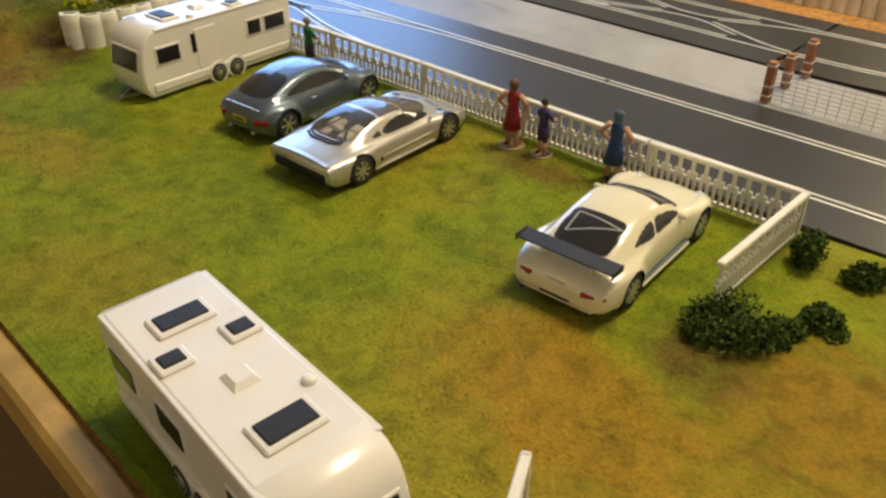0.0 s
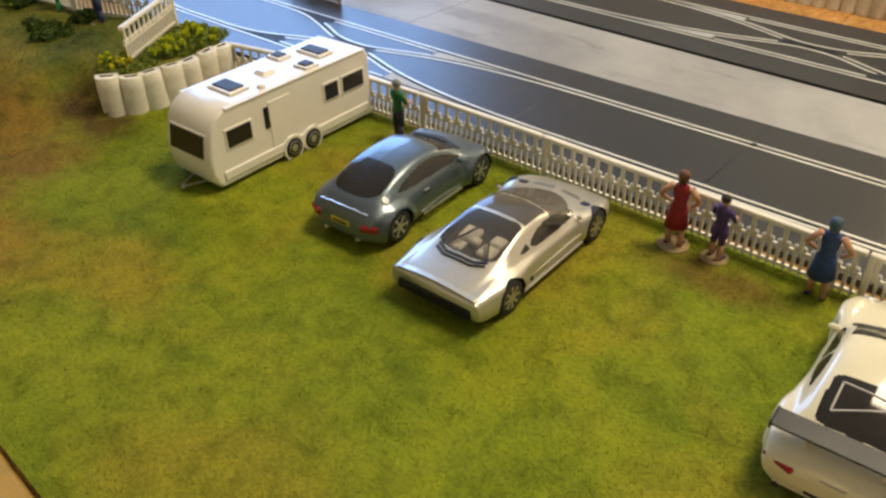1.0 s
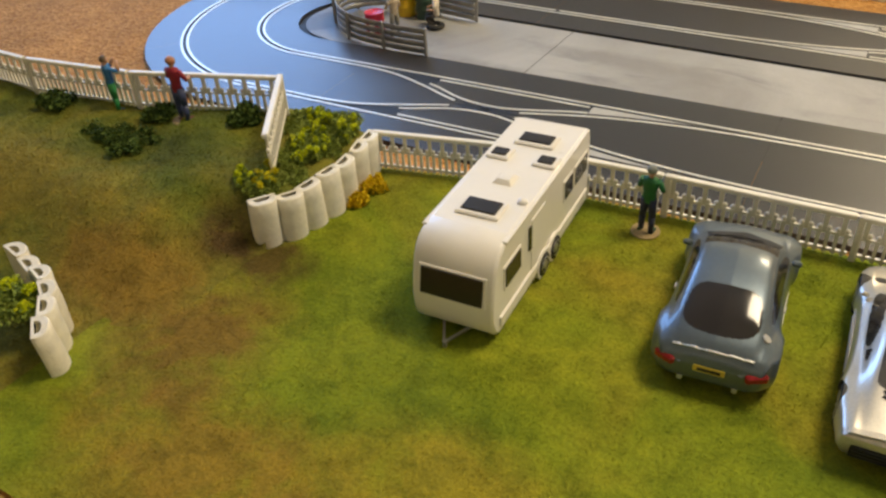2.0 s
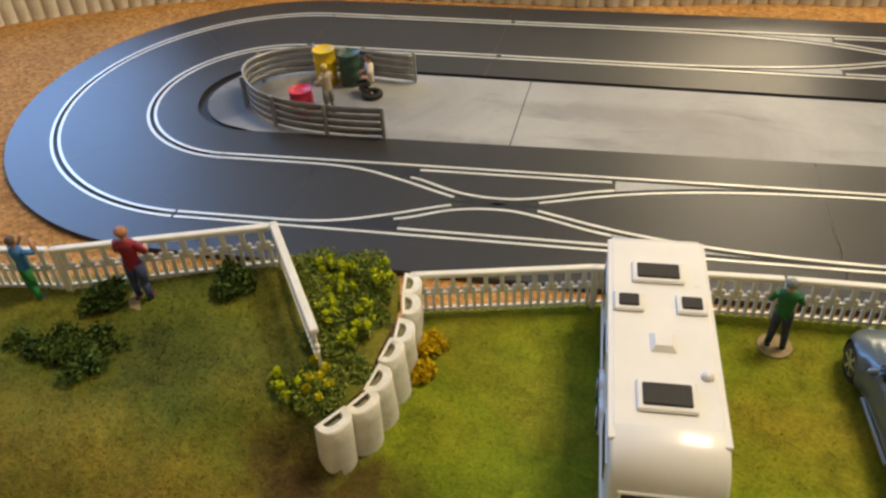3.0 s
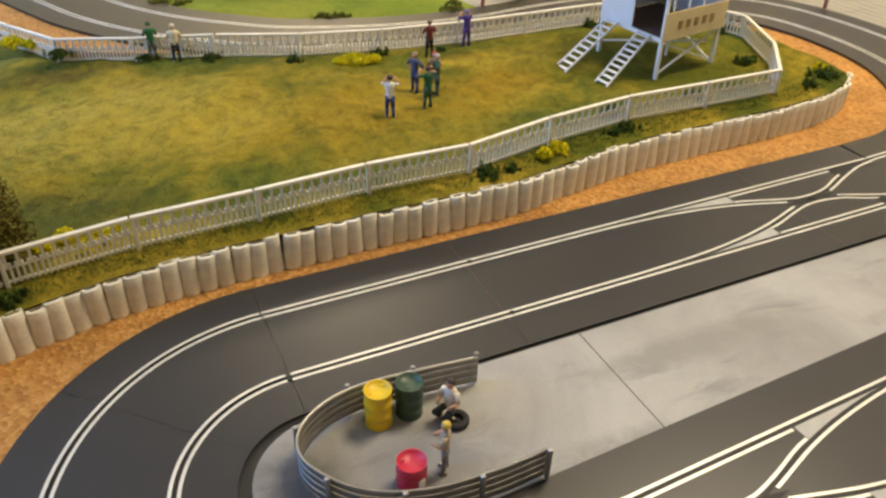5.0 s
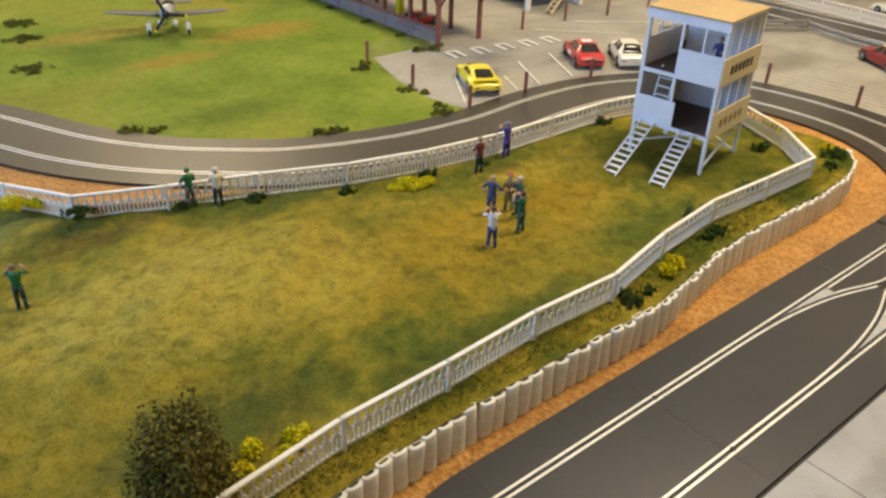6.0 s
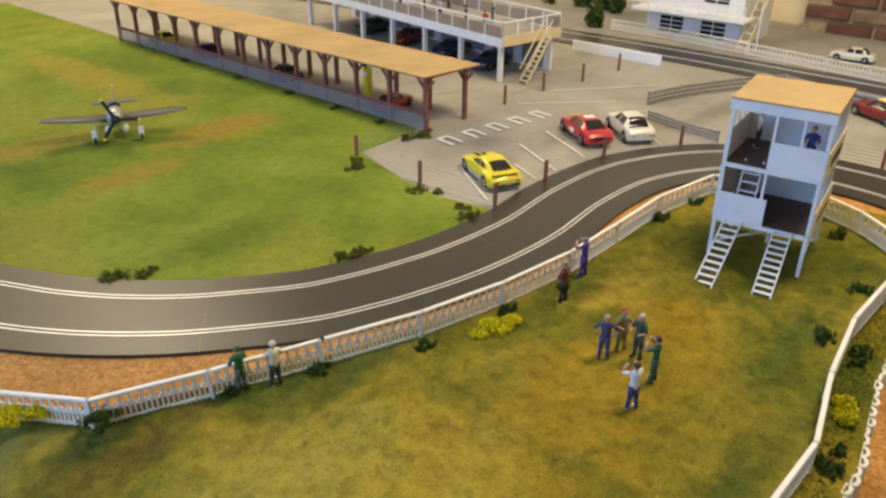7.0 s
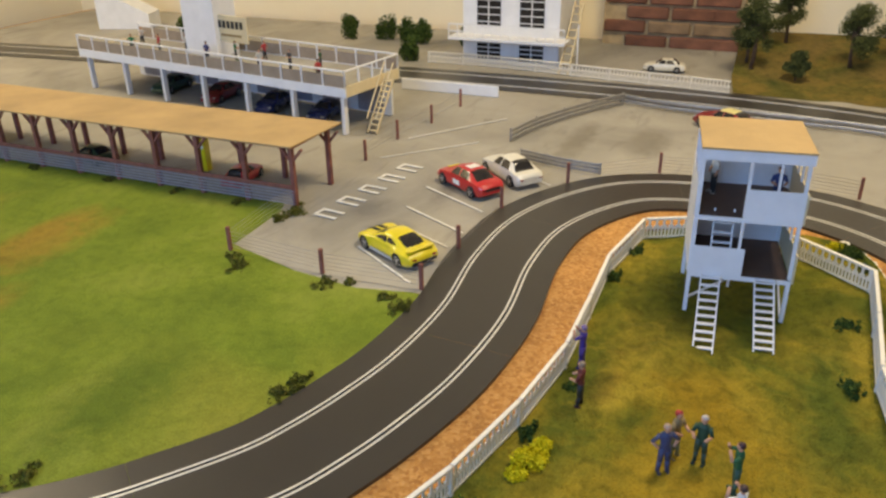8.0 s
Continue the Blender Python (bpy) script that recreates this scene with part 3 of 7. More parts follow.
def crossover(m, x0, x1, label):
    """Lane-change piece: two straight lanes and two curved ones that cross; x runs along the piece."""
    th = thing("crossover", m, label, "slot track", "lane changers", kind="structure")
    left = [(-0.165, GAUGE), (-0.135, 0.0386), (-0.105, 0.0348), (-0.070, 0.0232), (-0.032, 0.0080), (0.0, 0.0)]
    right = [(0.0, 0.0), (0.030, 0.0085), (0.078, 0.0228), (0.120, 0.0310), (0.170, 0.0365), (0.235, GAUGE)]
    bow = [(-0.068, 0.0258), (-0.032, 0.0112), (-0.012, 0.0071), (0.0, 0.0066), (0.012, 0.0071), (0.034, 0.0128), (0.078, 0.0258)]
    for s in (1, -1):
        lane = s * GAUGE
        rail_strip(th, [Vector((x, lane, 0)) for x in np.linspace(x0, x1, 60)], s * 0.0030)
        slot_strip(th, [Vector((x, lane, 0)) for x in np.linspace(x0, x1, 40)], 0.00015)
        rail_strip(th, smooth_line([Vector((x, lane, 0)) for x in np.linspace(min(x0, -0.17), -0.165, 8)] + key_line(left, -0.16, -0.031, s, 0, 50)) if x0 < -0.17 else smooth_line(key_line(left, x0, -0.031, s, 0, 50)), -s * 0.0030)
        rail_strip(th, [Vector((x, lane, 0)) for x in np.linspace(-0.063, 0.076, 12)], -s * 0.0030)
        rail_strip(th, key_line(right, 0.027, 0.235, s, 0, 60) + [Vector((x, lane, 0)) for x in np.linspace(0.24, x1, 20)], -s * 0.0030)
        rail_strip(th, smooth_line(key_line(bow, -0.068, 0.078, s, 0, 60)), 0.0)
        slot_strip(th, key_line(left, -0.16, 0.0, s, 0, 50) + key_line(right, 0.002, 0.235, -s, 0, 60), 0.0002)
        bm = bmesh.new()
        xs = np.linspace(-0.135, -0.063, 10)
        hi = [bm.verts.new((x, s * (GAUGE - 0.0002), 0.00012)) for x in xs]
        lo = [bm.verts.new((x, s * keyed(left, x), 0.00012)) for x in xs]
        for k in range(9):
            bm.faces.new((lo[k], lo[k + 1], hi[k + 1], hi[k]))
        part("frog", bm, M_FROG, th, "black plastic frog")
        bm = bmesh.new()
        xs = np.linspace(0.0785, 0.168, 10)
        hi = [bm.verts.new((x, s * (GAUGE - 0.0015), 0.0003)) for x in xs]
        lo = [bm.verts.new((x, s * min(GAUGE - 0.0016, keyed(right, x) + 0.0015), 0.0003)) for x in xs]
        for k in range(9):
            bm.faces.new((lo[k], lo[k + 1], hi[k + 1], hi[k]))
        part("switch_plate", bm, M_PLATE, th, "light grey triangular plate")
    bm = bmesh.new()
    bm.faces.new([bm.verts.new((x, y, 0.00012)) for x, y in ((-0.034, 0), (-0.006, -0.0058), (0.006, -0.0058), (0.034, 0), (0.006, 0.0058), (-0.006, 0.0058))])
    part("frog", bm, M_FROG, th, "black plastic frog")
    return th


def smooth_line(pts, rounds=4):
    for _ in range(rounds):
        pts = [pts[0]] + [(a + 2 * b + c) / 4 for a, b, c in zip(pts, pts[1:], pts[2:])] + [pts[-1]]
    return pts


NEAR_TURN = math.degrees(math.atan(0.0425))
crossover(pose(0.043, near_y(0.043), 0, 0, 0, NEAR_TURN), -0.2238, 1.45, "lane-changing crossover piece with crossing rails")
crossover(pose(0.372, 0.039, 0, 0, 0, 180), -0.1275, 0.562, "lane-changing crossover piece with crossing rails")
for x, y in ((0, 0), (0, 0.078), (0.421, near_y(0.421) + 0.039)):
    bm = cyl(bmesh.new(), (x, y, 0.0003), 0.0026, 0.0006, 10)
    structure("joint_clip", bm, M_BLACK, "black round clip in the slot", "clip")

# ---- pit island ----
isl = [(x, -0.0425) for x in np.linspace(1.3, HAIR.x, 30)]
isl += [(HAIR.x + 0.004 + 0.0555 * math.cos(a), HAIR.y - 0.001 + 0.0555 * math.sin(a)) for a in np.linspace(math.pi / 2, 1.5 * math.pi, 24)][1:-1]
isl += [(x, near_y(x) + HALF + 0.0008) for x in np.linspace(-0.17, 1.3, 30)]
structure("island_floor", boxed((0.5, -0.123, -0.0034), (1.66, 0.174, 0.001)), M_BLACK, "black gap floor under the island", "island")
th = thing("island", Matrix(), "grey painted concrete island between the tracks", "island", kind="structure")
SEAM = [(0.0367, near_y(0.0367) + HALF + 0.0008), (0.0367, -0.0425)]
west = [p for p in isl if p[0] < 0.036]
part("slab", patch(west + SEAM, 0.02, lambda x, y: -0.0011), M_ISLAND, th)
k = isl.index(west[0])
east = isl[isl.index(west[-1]) + 1:] + isl[:k]
part("slab", patch(east + [(x + 0.0008, y) for x, y in reversed(SEAM)], 0.02, lambda x, y: -0.0011), M_ISLAND, th)

# ---- fences and log walls ----
def fence_panel(length=0.105, h=0.031):
    """One balustrade panel along x: heavy rail, wide balusters above, finer pickets with round heads below."""
    th = thing("fence_panel", Matrix(), "white plastic balustrade fence panel with picket foot", "fence", "white balustrade fence")
    part("top_rail", boxed((length / 2, 0, h - 0.0016), (length, 0.0044, 0.0032), 0.0006), M_CREAM, th)
    part("mid_rail", boxed((length / 2, 0, h * 0.50), (length, 0.0018, 0.0015)), M_CREAM, th)
    part("bottom_rail", boxed((length / 2, 0, 0.0035), (length, 0.0022, 0.0018)), M_CREAM, th)
    bal = boxed((0, 0, h * 0.73), (0.0026, 0.0018, h * 0.44), 0.0003)
    first = part("baluster", bal, M_CREAM, th)
    pk = bmesh.new()
    box(pk, (0, 0, h * 0.28), (0.0020, 0.0014, h * 0.50))
    lathe(pk, (0, 0, h * 0.53), [(0.0006, 0), (0.0016, 0.0012), (0.0016, 0.0022), (0.0005, 0.0034)], 6)
    pick = part("picket", pk, M_CREAM, th)
    n = 11
    for k in range(n):
        x = length * (k + 0.5) / n
        b = first if k == 0 else new("baluster", first.data)
        b.parent, b.location = th, (x, 0, 0)
        for s in (-0.25, 0.25):
            p = pick if (k == 0 and s < 0) else new("picket", pick.data)
            p.parent, p.location = th, (x + s * length / n, 0, 0)
    po = bmesh.new()
    box(po, (0.0012, 0, h * 0.5 - 0.001), (0.0036, 0.0040, h + 0.002), None, 0.0005)
    part("post", po, M_CREAM, th)
    return th


PANEL = fence_panel()
used = []


def run_fence(line, ground, proto=PANEL, lift=0.0):
    for a, b in zip(line, line[1:]):
        a3 = Vector((a[0], a[1], ground(*a) + lift))
        b3 = Vector((b[0], b[1], ground(*b) + lift))
        d = b3 - a3
        m = Matrix.Translation(a3) @ pose(0, 0, 0, 0, -math.degrees(math.atan2(d.z, d.to_2d().length)), math.degrees(math.atan2(d.y, d.x)))
        m = m @ Matrix.Diagonal((d.length / 0.105, 1, 1, 1))
        if not used:
            proto.matrix_world = m
            used.append(1)
        else:
            copy_thing(proto, m)


def flat(z):
    return lambda x, y: z


run_fence([(0.015, -0.344), (0.115, -0.319), (0.219, -0.311), (0.331, -0.306), (0.437, -0.304), (0.542, -0.302), (0.643, -0.295)], flat(-0.002))
run_fence([(0.643, -0.295), (0.644, -0.398)], flat(-0.002))
run_fence([(0.655, -0.560), (0.70, -0.645)], flat(-0.002))
run_fence([(-0.61, -0.405), (-0.50, -0.408), (-0.395, -0.409), (-0.285, -0.408), (-0.178, -0.391), (-0.062, -0.349)], bank_z)
run_fence([(-0.062, -0.349), (-0.006, -0.428)], flat(0.029))
run_fence(FENCE_FRONT, flat(0.0355))
run_fence(FENCE_FAR, lambda x, y: hill_z(x, y) - 0.001)


def log_mesh():
    """A hollow half log: rounded front towards -y, thin shell, hollow in the top coloured dark as if shaded."""
    bm = bmesh.new()
    n, w, d, h, t = 10, 0.0076, 0.0062, 0.0335, 0.0034
    arc = [(-math.pi / 2 + math.pi * k / n) for k in range(n + 1)]

    def ring(rw, rd, z, wave=0.0):
        return [bm.verts.new((rw * math.sin(a), -rd * max(0.0, math.cos(a)) ** 0.8, z + wave * math.cos(3 * a))) for a in arc]
    rows = [ring(w * 1.02, d, -0.003), ring(w * 0.99, d * 1.04, h * 0.35), ring(w * 1.0, d * 0.97, h * 0.7), ring(w * 0.98, d, h - 0.0008), ring(w * 0.93, d * 0.90, h, 0.0003), ring(w - t, d - t, h - 0.0003, 0.0003), ring(w - t * 1.2, d - t * 1.2, h - 0.003)]
    for r, (a, b) in enumerate(zip(rows, rows[1:])):
        for k in range(n):
            f = bm.faces.new((a[k], a[k + 1], b[k + 1], b[k]))
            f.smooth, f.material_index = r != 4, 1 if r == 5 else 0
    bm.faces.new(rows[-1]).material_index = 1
    back = [bm.verts.new((x, 0.0012, z)) for x, z in ((-w, -0.003), (w, -0.003), (w * 0.95, h), (-w * 0.95, h))]
    bm.faces.new(back)
    bm.faces.new((rows[4][0], back[3], back[2], rows[4][-1]))
    bm.faces.new((rows[0][0], rows[3][0], back[3], back[0]))
    bm.faces.new((rows[0][-1], back[1], back[2], rows[3][-1]))
    bmesh.ops.recalc_face_normals(bm, faces=bm.faces)
    return bm


LOG = part("log", log_mesh(), [M_LOG, M_LOGHOLLOW], None).data
bpy.data.objects.remove(bpy.data.objects["log"])


def log_wall(line, label, seed, gap=0.0148, z=-0.004, hs=1.0, deep=1.0):
    rnd = random.Random(seed)
    th = thing("log_wall", Matrix(), label, "retaining wall", "log retaining walls")
    pts = curve_pts([(*c, 0) for c in line], gap)
    for p, n in zip(pts, sides(pts)):
        lg = new("log", LOG)
        lg.parent = th
        turn = math.degrees(math.atan2(n.y, n.x)) - 90 + rnd.uniform(-5, 5)
        lg.matrix_local = pose(p.x - n.x * 0.003 + rnd.uniform(-0.0005, 0.0005), p.y - n.y * 0.003 + rnd.uniform(-0.0006, 0.0006), z, rnd.uniform(-4, 3), rnd.uniform(-2.5, 2.5), turn) @ Matrix.Diagonal((gap / 0.0145, deep, rnd.uniform(0.94, 1.05) * hs, 1))
    return th


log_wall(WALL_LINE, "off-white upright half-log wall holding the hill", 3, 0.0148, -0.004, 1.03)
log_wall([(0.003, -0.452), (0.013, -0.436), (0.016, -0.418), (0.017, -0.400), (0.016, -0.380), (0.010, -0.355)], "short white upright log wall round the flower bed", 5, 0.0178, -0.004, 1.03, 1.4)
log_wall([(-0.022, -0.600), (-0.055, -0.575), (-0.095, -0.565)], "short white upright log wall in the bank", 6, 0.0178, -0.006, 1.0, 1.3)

# ---- armco barriers ----


def armco(line, rails_n, h, label, posts=5, material=M_STEEL, base=0.0):
    th = thing("guard_rail", Matrix(), label, "guard rail", "guard rails")
    pts = curve_pts([(*c, 0) for c in line], 0.006)
    step = h / rails_n
    for k in range(rails_n):
        z = base + step * (k + 0.45) + 0.001
        prof = [(0.0006, z - step * 0.40), (-0.0012, z - step * 0.22), (0.0, z), (-0.0012, z + step * 0.22), (0.0006, z + step * 0.40), (0.0012, z + step * 0.40), (0.0004, z), (0.0012, z - step * 0.40)]
        part("rail", smooth(sweep(pts, prof, True)), material, th)
    for k in range(posts):
        i = round(k * (len(pts) - 1) / (posts - 1))
        n = sides(pts)[i]
        p = pts[i] + n * 0.0030
        part("post", boxed((p.x, p.y, base + h * 0.52), (0.0030, 0.0030, h * 1.08), 0.0004), material, th)
    return th


armco([(-0.062, -0.153), (-0.10, -0.1545), (-0.145, -0.150), (-0.180, -0.134), (-0.203, -0.104), (-0.203, -0.080), (-0.185, -0.062), (-0.155, -0.053), (-0.11, -0.055), (-0.064, -0.060)], 4, 0.0255, "weathered grey four-rail guard rail bent round the pit crew", 8)

# ---- oil drums and pit things ----


def drum(x, y, col, label, turn=0, h=0.029, r=0.0098):
    th = thing("oil_drum", pose(x, y, -0.001, 0, 0, turn), label, "oil drum", "oil drums")
    mtl = plain("drum_paint_" + label.split()[0], col, 0.38, 0, 0.10, 150)
    prof = [(r * 0.97, 0), (r, 0.0006), (r * 0.97, 0.0012)]
    for z in (h * 0.33, h * 0.66):
        prof += [(r * 0.97, z - 0.0012), (r * 1.02, z - 0.0004), (r * 1.02, z + 0.0004), (r * 0.97, z + 0.0012)]
    prof += [(r * 0.97, h - 0.001), (r * 1.01, h - 0.0005), (r * 1.01, h), (r * 0.93, h), (r * 0.91, h - 0.0009), (0.0004, h - 0.0009)]
    part("barrel", lathe(bmesh.new(), (0, 0, 0), prof, 24), mtl, th)
    part("bung", cyl(bmesh.new(), (r * 0.55, 0, h - 0.001), 0.0011, 0.0008, 8), mtl, th)
    part("bung", cyl(bmesh.new(), (-r * 0.6, r * 0.2, h - 0.001), 0.0007, 0.0008, 8), mtl, th)
    return th


drum(-0.143, -0.066, (0.75, 0.50, 0.010), "yellow steel oil drum inside the guard rail", 30, 0.031)
drum(-0.120, -0.066, (0.035, 0.075, 0.045), "dark green steel oil drum beside the yellow one", 80)
d = drum(-0.143, -0.124, (0.55, 0.02, 0.055), "red steel oil drum with a pale label", 150, 0.022)
part("label_bar", boxed((-0.0075, 0.0066, 0.008), (0.005, 0.0008, 0.008), 0, Euler((0, 0, radians(50))).to_matrix()), M_WHITE, d, "pale paper label")
th = thing("loose_tyre", pose(-0.094, -0.088, -0.001), "worn black tyre lying flat on the island", "tyre")
part("tread", lathe(bmesh.new(), (0, 0, 0), [(0.005, 0.0), (0.008, 0.0), (0.0094, 0.0012), (0.0094, 0.0034), (0.008, 0.0045), (0.005, 0.0045), (0.0046, 0.003), (0.0046, 0.001)], 24), M_TYRE, th)

# ---- figurines ----
SKIN = plain("painted_flesh", (0.50, 0.27, 0.16), 0.6, 0, 0.1, 200)
PAINTS = {}


def paint(col):
    key = tuple(col)
    if key not in PAINTS:
        PAINTS[key] = plain("figure_paint", col, 0.6, 0, 0.18, 260)
    return PAINTS[key]


def figurine(x, y, z, turn, top, legs, hair, label, h=0.052, dress=False, arms="down", base=False, kneel=False, bare=False):
    """A painted scale figurine, one mesh: legs, trunk, arms and head run together."""
    bm = bmesh.new()
    k = h / 0.052
    drop = -0.014 if kneel else 0.0
    hip = 0.026 + drop
    for s in (-1, 1):
        if kneel:
            rod(bm, (0.002, s * 0.003, hip), (0.010, s * 0.005, 0.011), 0.0026, 8, 1)
            rod(bm, (0.010, s * 0.005, 0.011), (0.002, s * 0.0055, 0.001), 0.0019, 8, 1)
        else:
            m_leg = 3 if (dress or bare) else 1
            rod(bm, (s * 0.001, s * 0.0036, 0.0015), (0, s * 0.0030, 0.014), 0.0016, 8, m_leg, 0.0021)
            rod(bm, (0, s * 0.0030, 0.013), (0, s * 0.0022, hip + 0.002), 0.0021, 8, 1, 0.0029)
        box(bm, (0.0014 if not kneel else 0.003, s * 0.0038, 0.0012), (0.0066, 0.0027, 0.0024), None, 0.0006, 4)
    m0 = len(bm.verts)
    prof = [(0.0030, hip - 0.001), (0.0045, hip + 0.002), (0.0040, hip + 0.007), (0.0052, hip + 0.014), (0.0046, hip + 0.0175), (0.0016, hip + 0.0190)]
    if dress:
        prof = [(0.0066, hip - 0.011), (0.0052, hip - 0.002), (0.0036, hip + 0.006), (0.0046, hip + 0.013), (0.0038, hip + 0.0172), (0.0014, hip + 0.0188)]
    bm.verts.ensure_lookup_table()
    lathe(bm, (0, 0, 0), prof, 12, 0)
    bm.verts.ensure_lookup_table()
    for v in list(bm.verts)[m0:]:
        v.co.x *= 0.66
    sh = hip + 0.0165
    for s in (-1, 1):
        if arms == "up":
            el, ha = (0.006, s * 0.0085, sh - 0.003), (0.008, s * 0.0035, sh + 0.005)
        elif arms == "hips":
            el, ha = (-0.001, s * 0.0105, sh - 0.008), (0.002, s * 0.006, sh - 0.013)
        elif arms == "front":
            el, ha = (0.002, s * 0.0075, sh - 0.008), (0.0085, s * 0.004, sh - 0.009)
        else:
            el, ha = (0.0, s * 0.0078, sh - 0.009), (0.003, s * 0.0072, sh - 0.017)
        rod(bm, (0, s * 0.0048, sh), el, 0.0019, 8, 3 if dress else 0, 0.0015)
        rod(bm, el, ha, 0.0015, 8, 3, 0.0012)
    cyl(bm, (0, 0, sh + 0.001), 0.0016, 0.0035, 8, None, None, 3)
    hc = (0.0006, 0, sh + 0.0035)
    lathe(bm, hc, [(0.0008, 0.0), (0.0024, 0.0012), (0.0029, 0.0033), (0.0026, 0.0052), (0.0012, 0.0066)], 10, 3)
    lathe(bm, (hc[0] - 0.0007, 0, hc[2] + 0.0022), [(0.0024, 0.0 if not dress else -0.003), (0.0031, 0.0014), (0.0029, 0.0035), (0.0012, 0.0052)], 10, 2)
    if base:
        cyl(bm, (0, 0, -0.0002), 0.0088, 0.0012, 16, None, None, 5)
    bmesh.ops.scale(bm, vec=(k * 1.18, k * 1.16, k), verts=bm.verts)
    ob = part("figurine", bm, [paint(top), paint(legs), paint(hair), SKIN, paint((0.03, 0.025, 0.02)), paint((0.30, 0.22, 0.10))], None)
    ob.matrix_world = pose(x, y, z, 0, 0, turn)
    return tagged(ob, label, "figurine", "painted figurines")


DENIM, DARK, GREEN, RED, BLUE = (0.035, 0.05, 0.13), (0.03, 0.03, 0.035), (0.012, 0.12, 0.035), (0.30, 0.012, 0.02), (0.03, 0.16, 0.40)
L0 = -0.0022
figurine(0.441, -0.321, L0, 100, (0.25, 0.006, 0.018), (0.25, 0.006, 0.018), (0.14, 0.06, 0.03), "painted figurine in a dark red dress by the fence", 0.050, True, "hips", True)
figurine(0.466, -0.317, L0, 80, (0.055, 0.025, 0.13), (0.055, 0.025, 0.13), (0.015, 0.012, 0.01), "small painted figurine in a purple top", 0.042, False, "front", True, False, True)
figurine(0.524, -0.314, L0, 95, (0.02, 0.05, 0.17), (0.02, 0.05, 0.17), (0.05, 0.10, 0.16), "painted figurine in a long blue dress", 0.050, True, "hips")
figurine(0.216, -0.333, L0, 85, (0.010, 0.12, 0.03), (0.02, 0.025, 0.06), (0.20, 0.22, 0.20), "painted figurine in a green top by the fence", 0.047, False, "front", True)
figurine(-0.192, -0.400, 0.026, 70, BLUE, (0.02, 0.22, 0.06), (0.10, 0.07, 0.04), "painted figurine in a blue top and green trousers", 0.044, False, "up")
figurine(-0.129, -0.389, 0.026, 95, (0.26, 0.010, 0.03), DENIM, (0.45, 0.20, 0.11), "bald painted figurine in a dark red top", 0.050, False, "front", True)
for x, y, tn, tp, lg, hr, lb, ar in (
    (-0.438, 0.493, 100, (0.45, 0.02, 0.02), (0.08, 0.08, 0.09), (0.3, 0.25, 0.2), "painted figurine in a red shirt on the hill", "down"),
    (-0.395, 0.504, 60, GREEN, (0.02, 0.05, 0.04), (0.2, 0.12, 0.06), "painted figurine in green on the hill", "up"),
    (-0.191, 0.588, 90, GREEN, (0.08, 0.10, 0.09), (0.03, 0.10, 0.04), "painted figurine in a green jacket at the fence", "front"),
    (-0.165, 0.572, 80, (0.70, 0.64, 0.46), DARK, (0.6, 0.55, 0.45), "painted figurine in a cream jacket at the fence", "front"),
    (0.131, 0.459, 90, (0.14, 0.025, 0.02), (0.015, 0.015, 0.015), (0.25, 0.18, 0.12), "painted figurine in maroon and black at the fence", "front"),
    (0.190, 0.472, 90, (0.06, 0.03, 0.22), (0.06, 0.03, 0.20), (0.2, 0.14, 0.3), "painted figurine in purple leaning on the fence", "up"),
    (0.074, 0.374, -150, (0.05, 0.06, 0.13), (0.05, 0.06, 0.13), (0.35, 0.25, 0.18), "painted figurine in blue-grey overalls", "hips"),
    (0.090, 0.347, 170, (0.02, 0.06, 0.03), (0.03, 0.06, 0.035), (0.45, 0.40, 0.36), "painted figurine in dark green with a pale cap", "front"),
    (0.065, 0.317, 100, (0.012, 0.10, 0.04), (0.03, 0.08, 0.05), (0.05, 0.02, 0.02), "painted figurine in green holding a camera up", "up"),
    (0.018, 0.312, 60, (0.72, 0.70, 0.66), (0.03, 0.05, 0.15), (0.06, 0.03, 0.02), "painted figurine in a white shirt and blue jeans", "up"),
    (0.096, 0.368, -120, (0.30, 0.22, 0.10), (0.20, 0.19, 0.08), (0.40, 0.03, 0.02), "painted figurine in tan overalls with a red cap", "front"),
):
    figurine(x, y, hill_z(x, y) - 0.0005, tn, tp, lg, hr, lb, 0.048, False, ar)
figurine(-0.096, -0.082, -0.001, 210, (0.70, 0.62, 0.50), (0.03, 0.025, 0.02), (0.05, 0.03, 0.02), "kneeling mechanic figurine in a cream shirt", 0.048, False, "front", False, True)
figurine(-0.119, -0.123, -0.001, 150, (0.42, 0.34, 0.24), (0.20, 0.19, 0.16), (0.62, 0.45, 0.08), "mechanic figurine in grey overalls with a yellow cap", 0.044, False, "front")

# ---- cars ----


def wheel_mesh(r, w, spokes):
    ty, rm = bmesh.new(), bmesh.new()
    lathe(ty, (0, 0, -w / 2), [(r * 0.66, 0), (r * 0.92, 0), (r, w * 0.15), (r, w * 0.85), (r * 0.92, w), (r * 0.66, w)], 22)
    lathe(rm, (0, 0, -w * 0.46), [(r * 0.69, 0), (r * 0.69, w * 0.94), (r * 0.62, w * 0.97), (r * 0.58, w * 0.80), (0.0003, w * 0.74)], 20)
    for k in range(spokes):
        a = k * math.tau / spokes
        beam(rm, (0, 0, w * 0.42), (r * 0.62 * math.cos(a), r * 0.62 * math.sin(a), w * 0.47), r * 0.15, w * 0.16)
    cyl(rm, (0, 0, w * 0.30), r * 0.15, w * 0.22, 8)
    hub = bmesh.new()
    cyl(hub, (0, 0, w * 0.27), r * 0.60, w * 0.02, 16)
    return ty, rm, hub


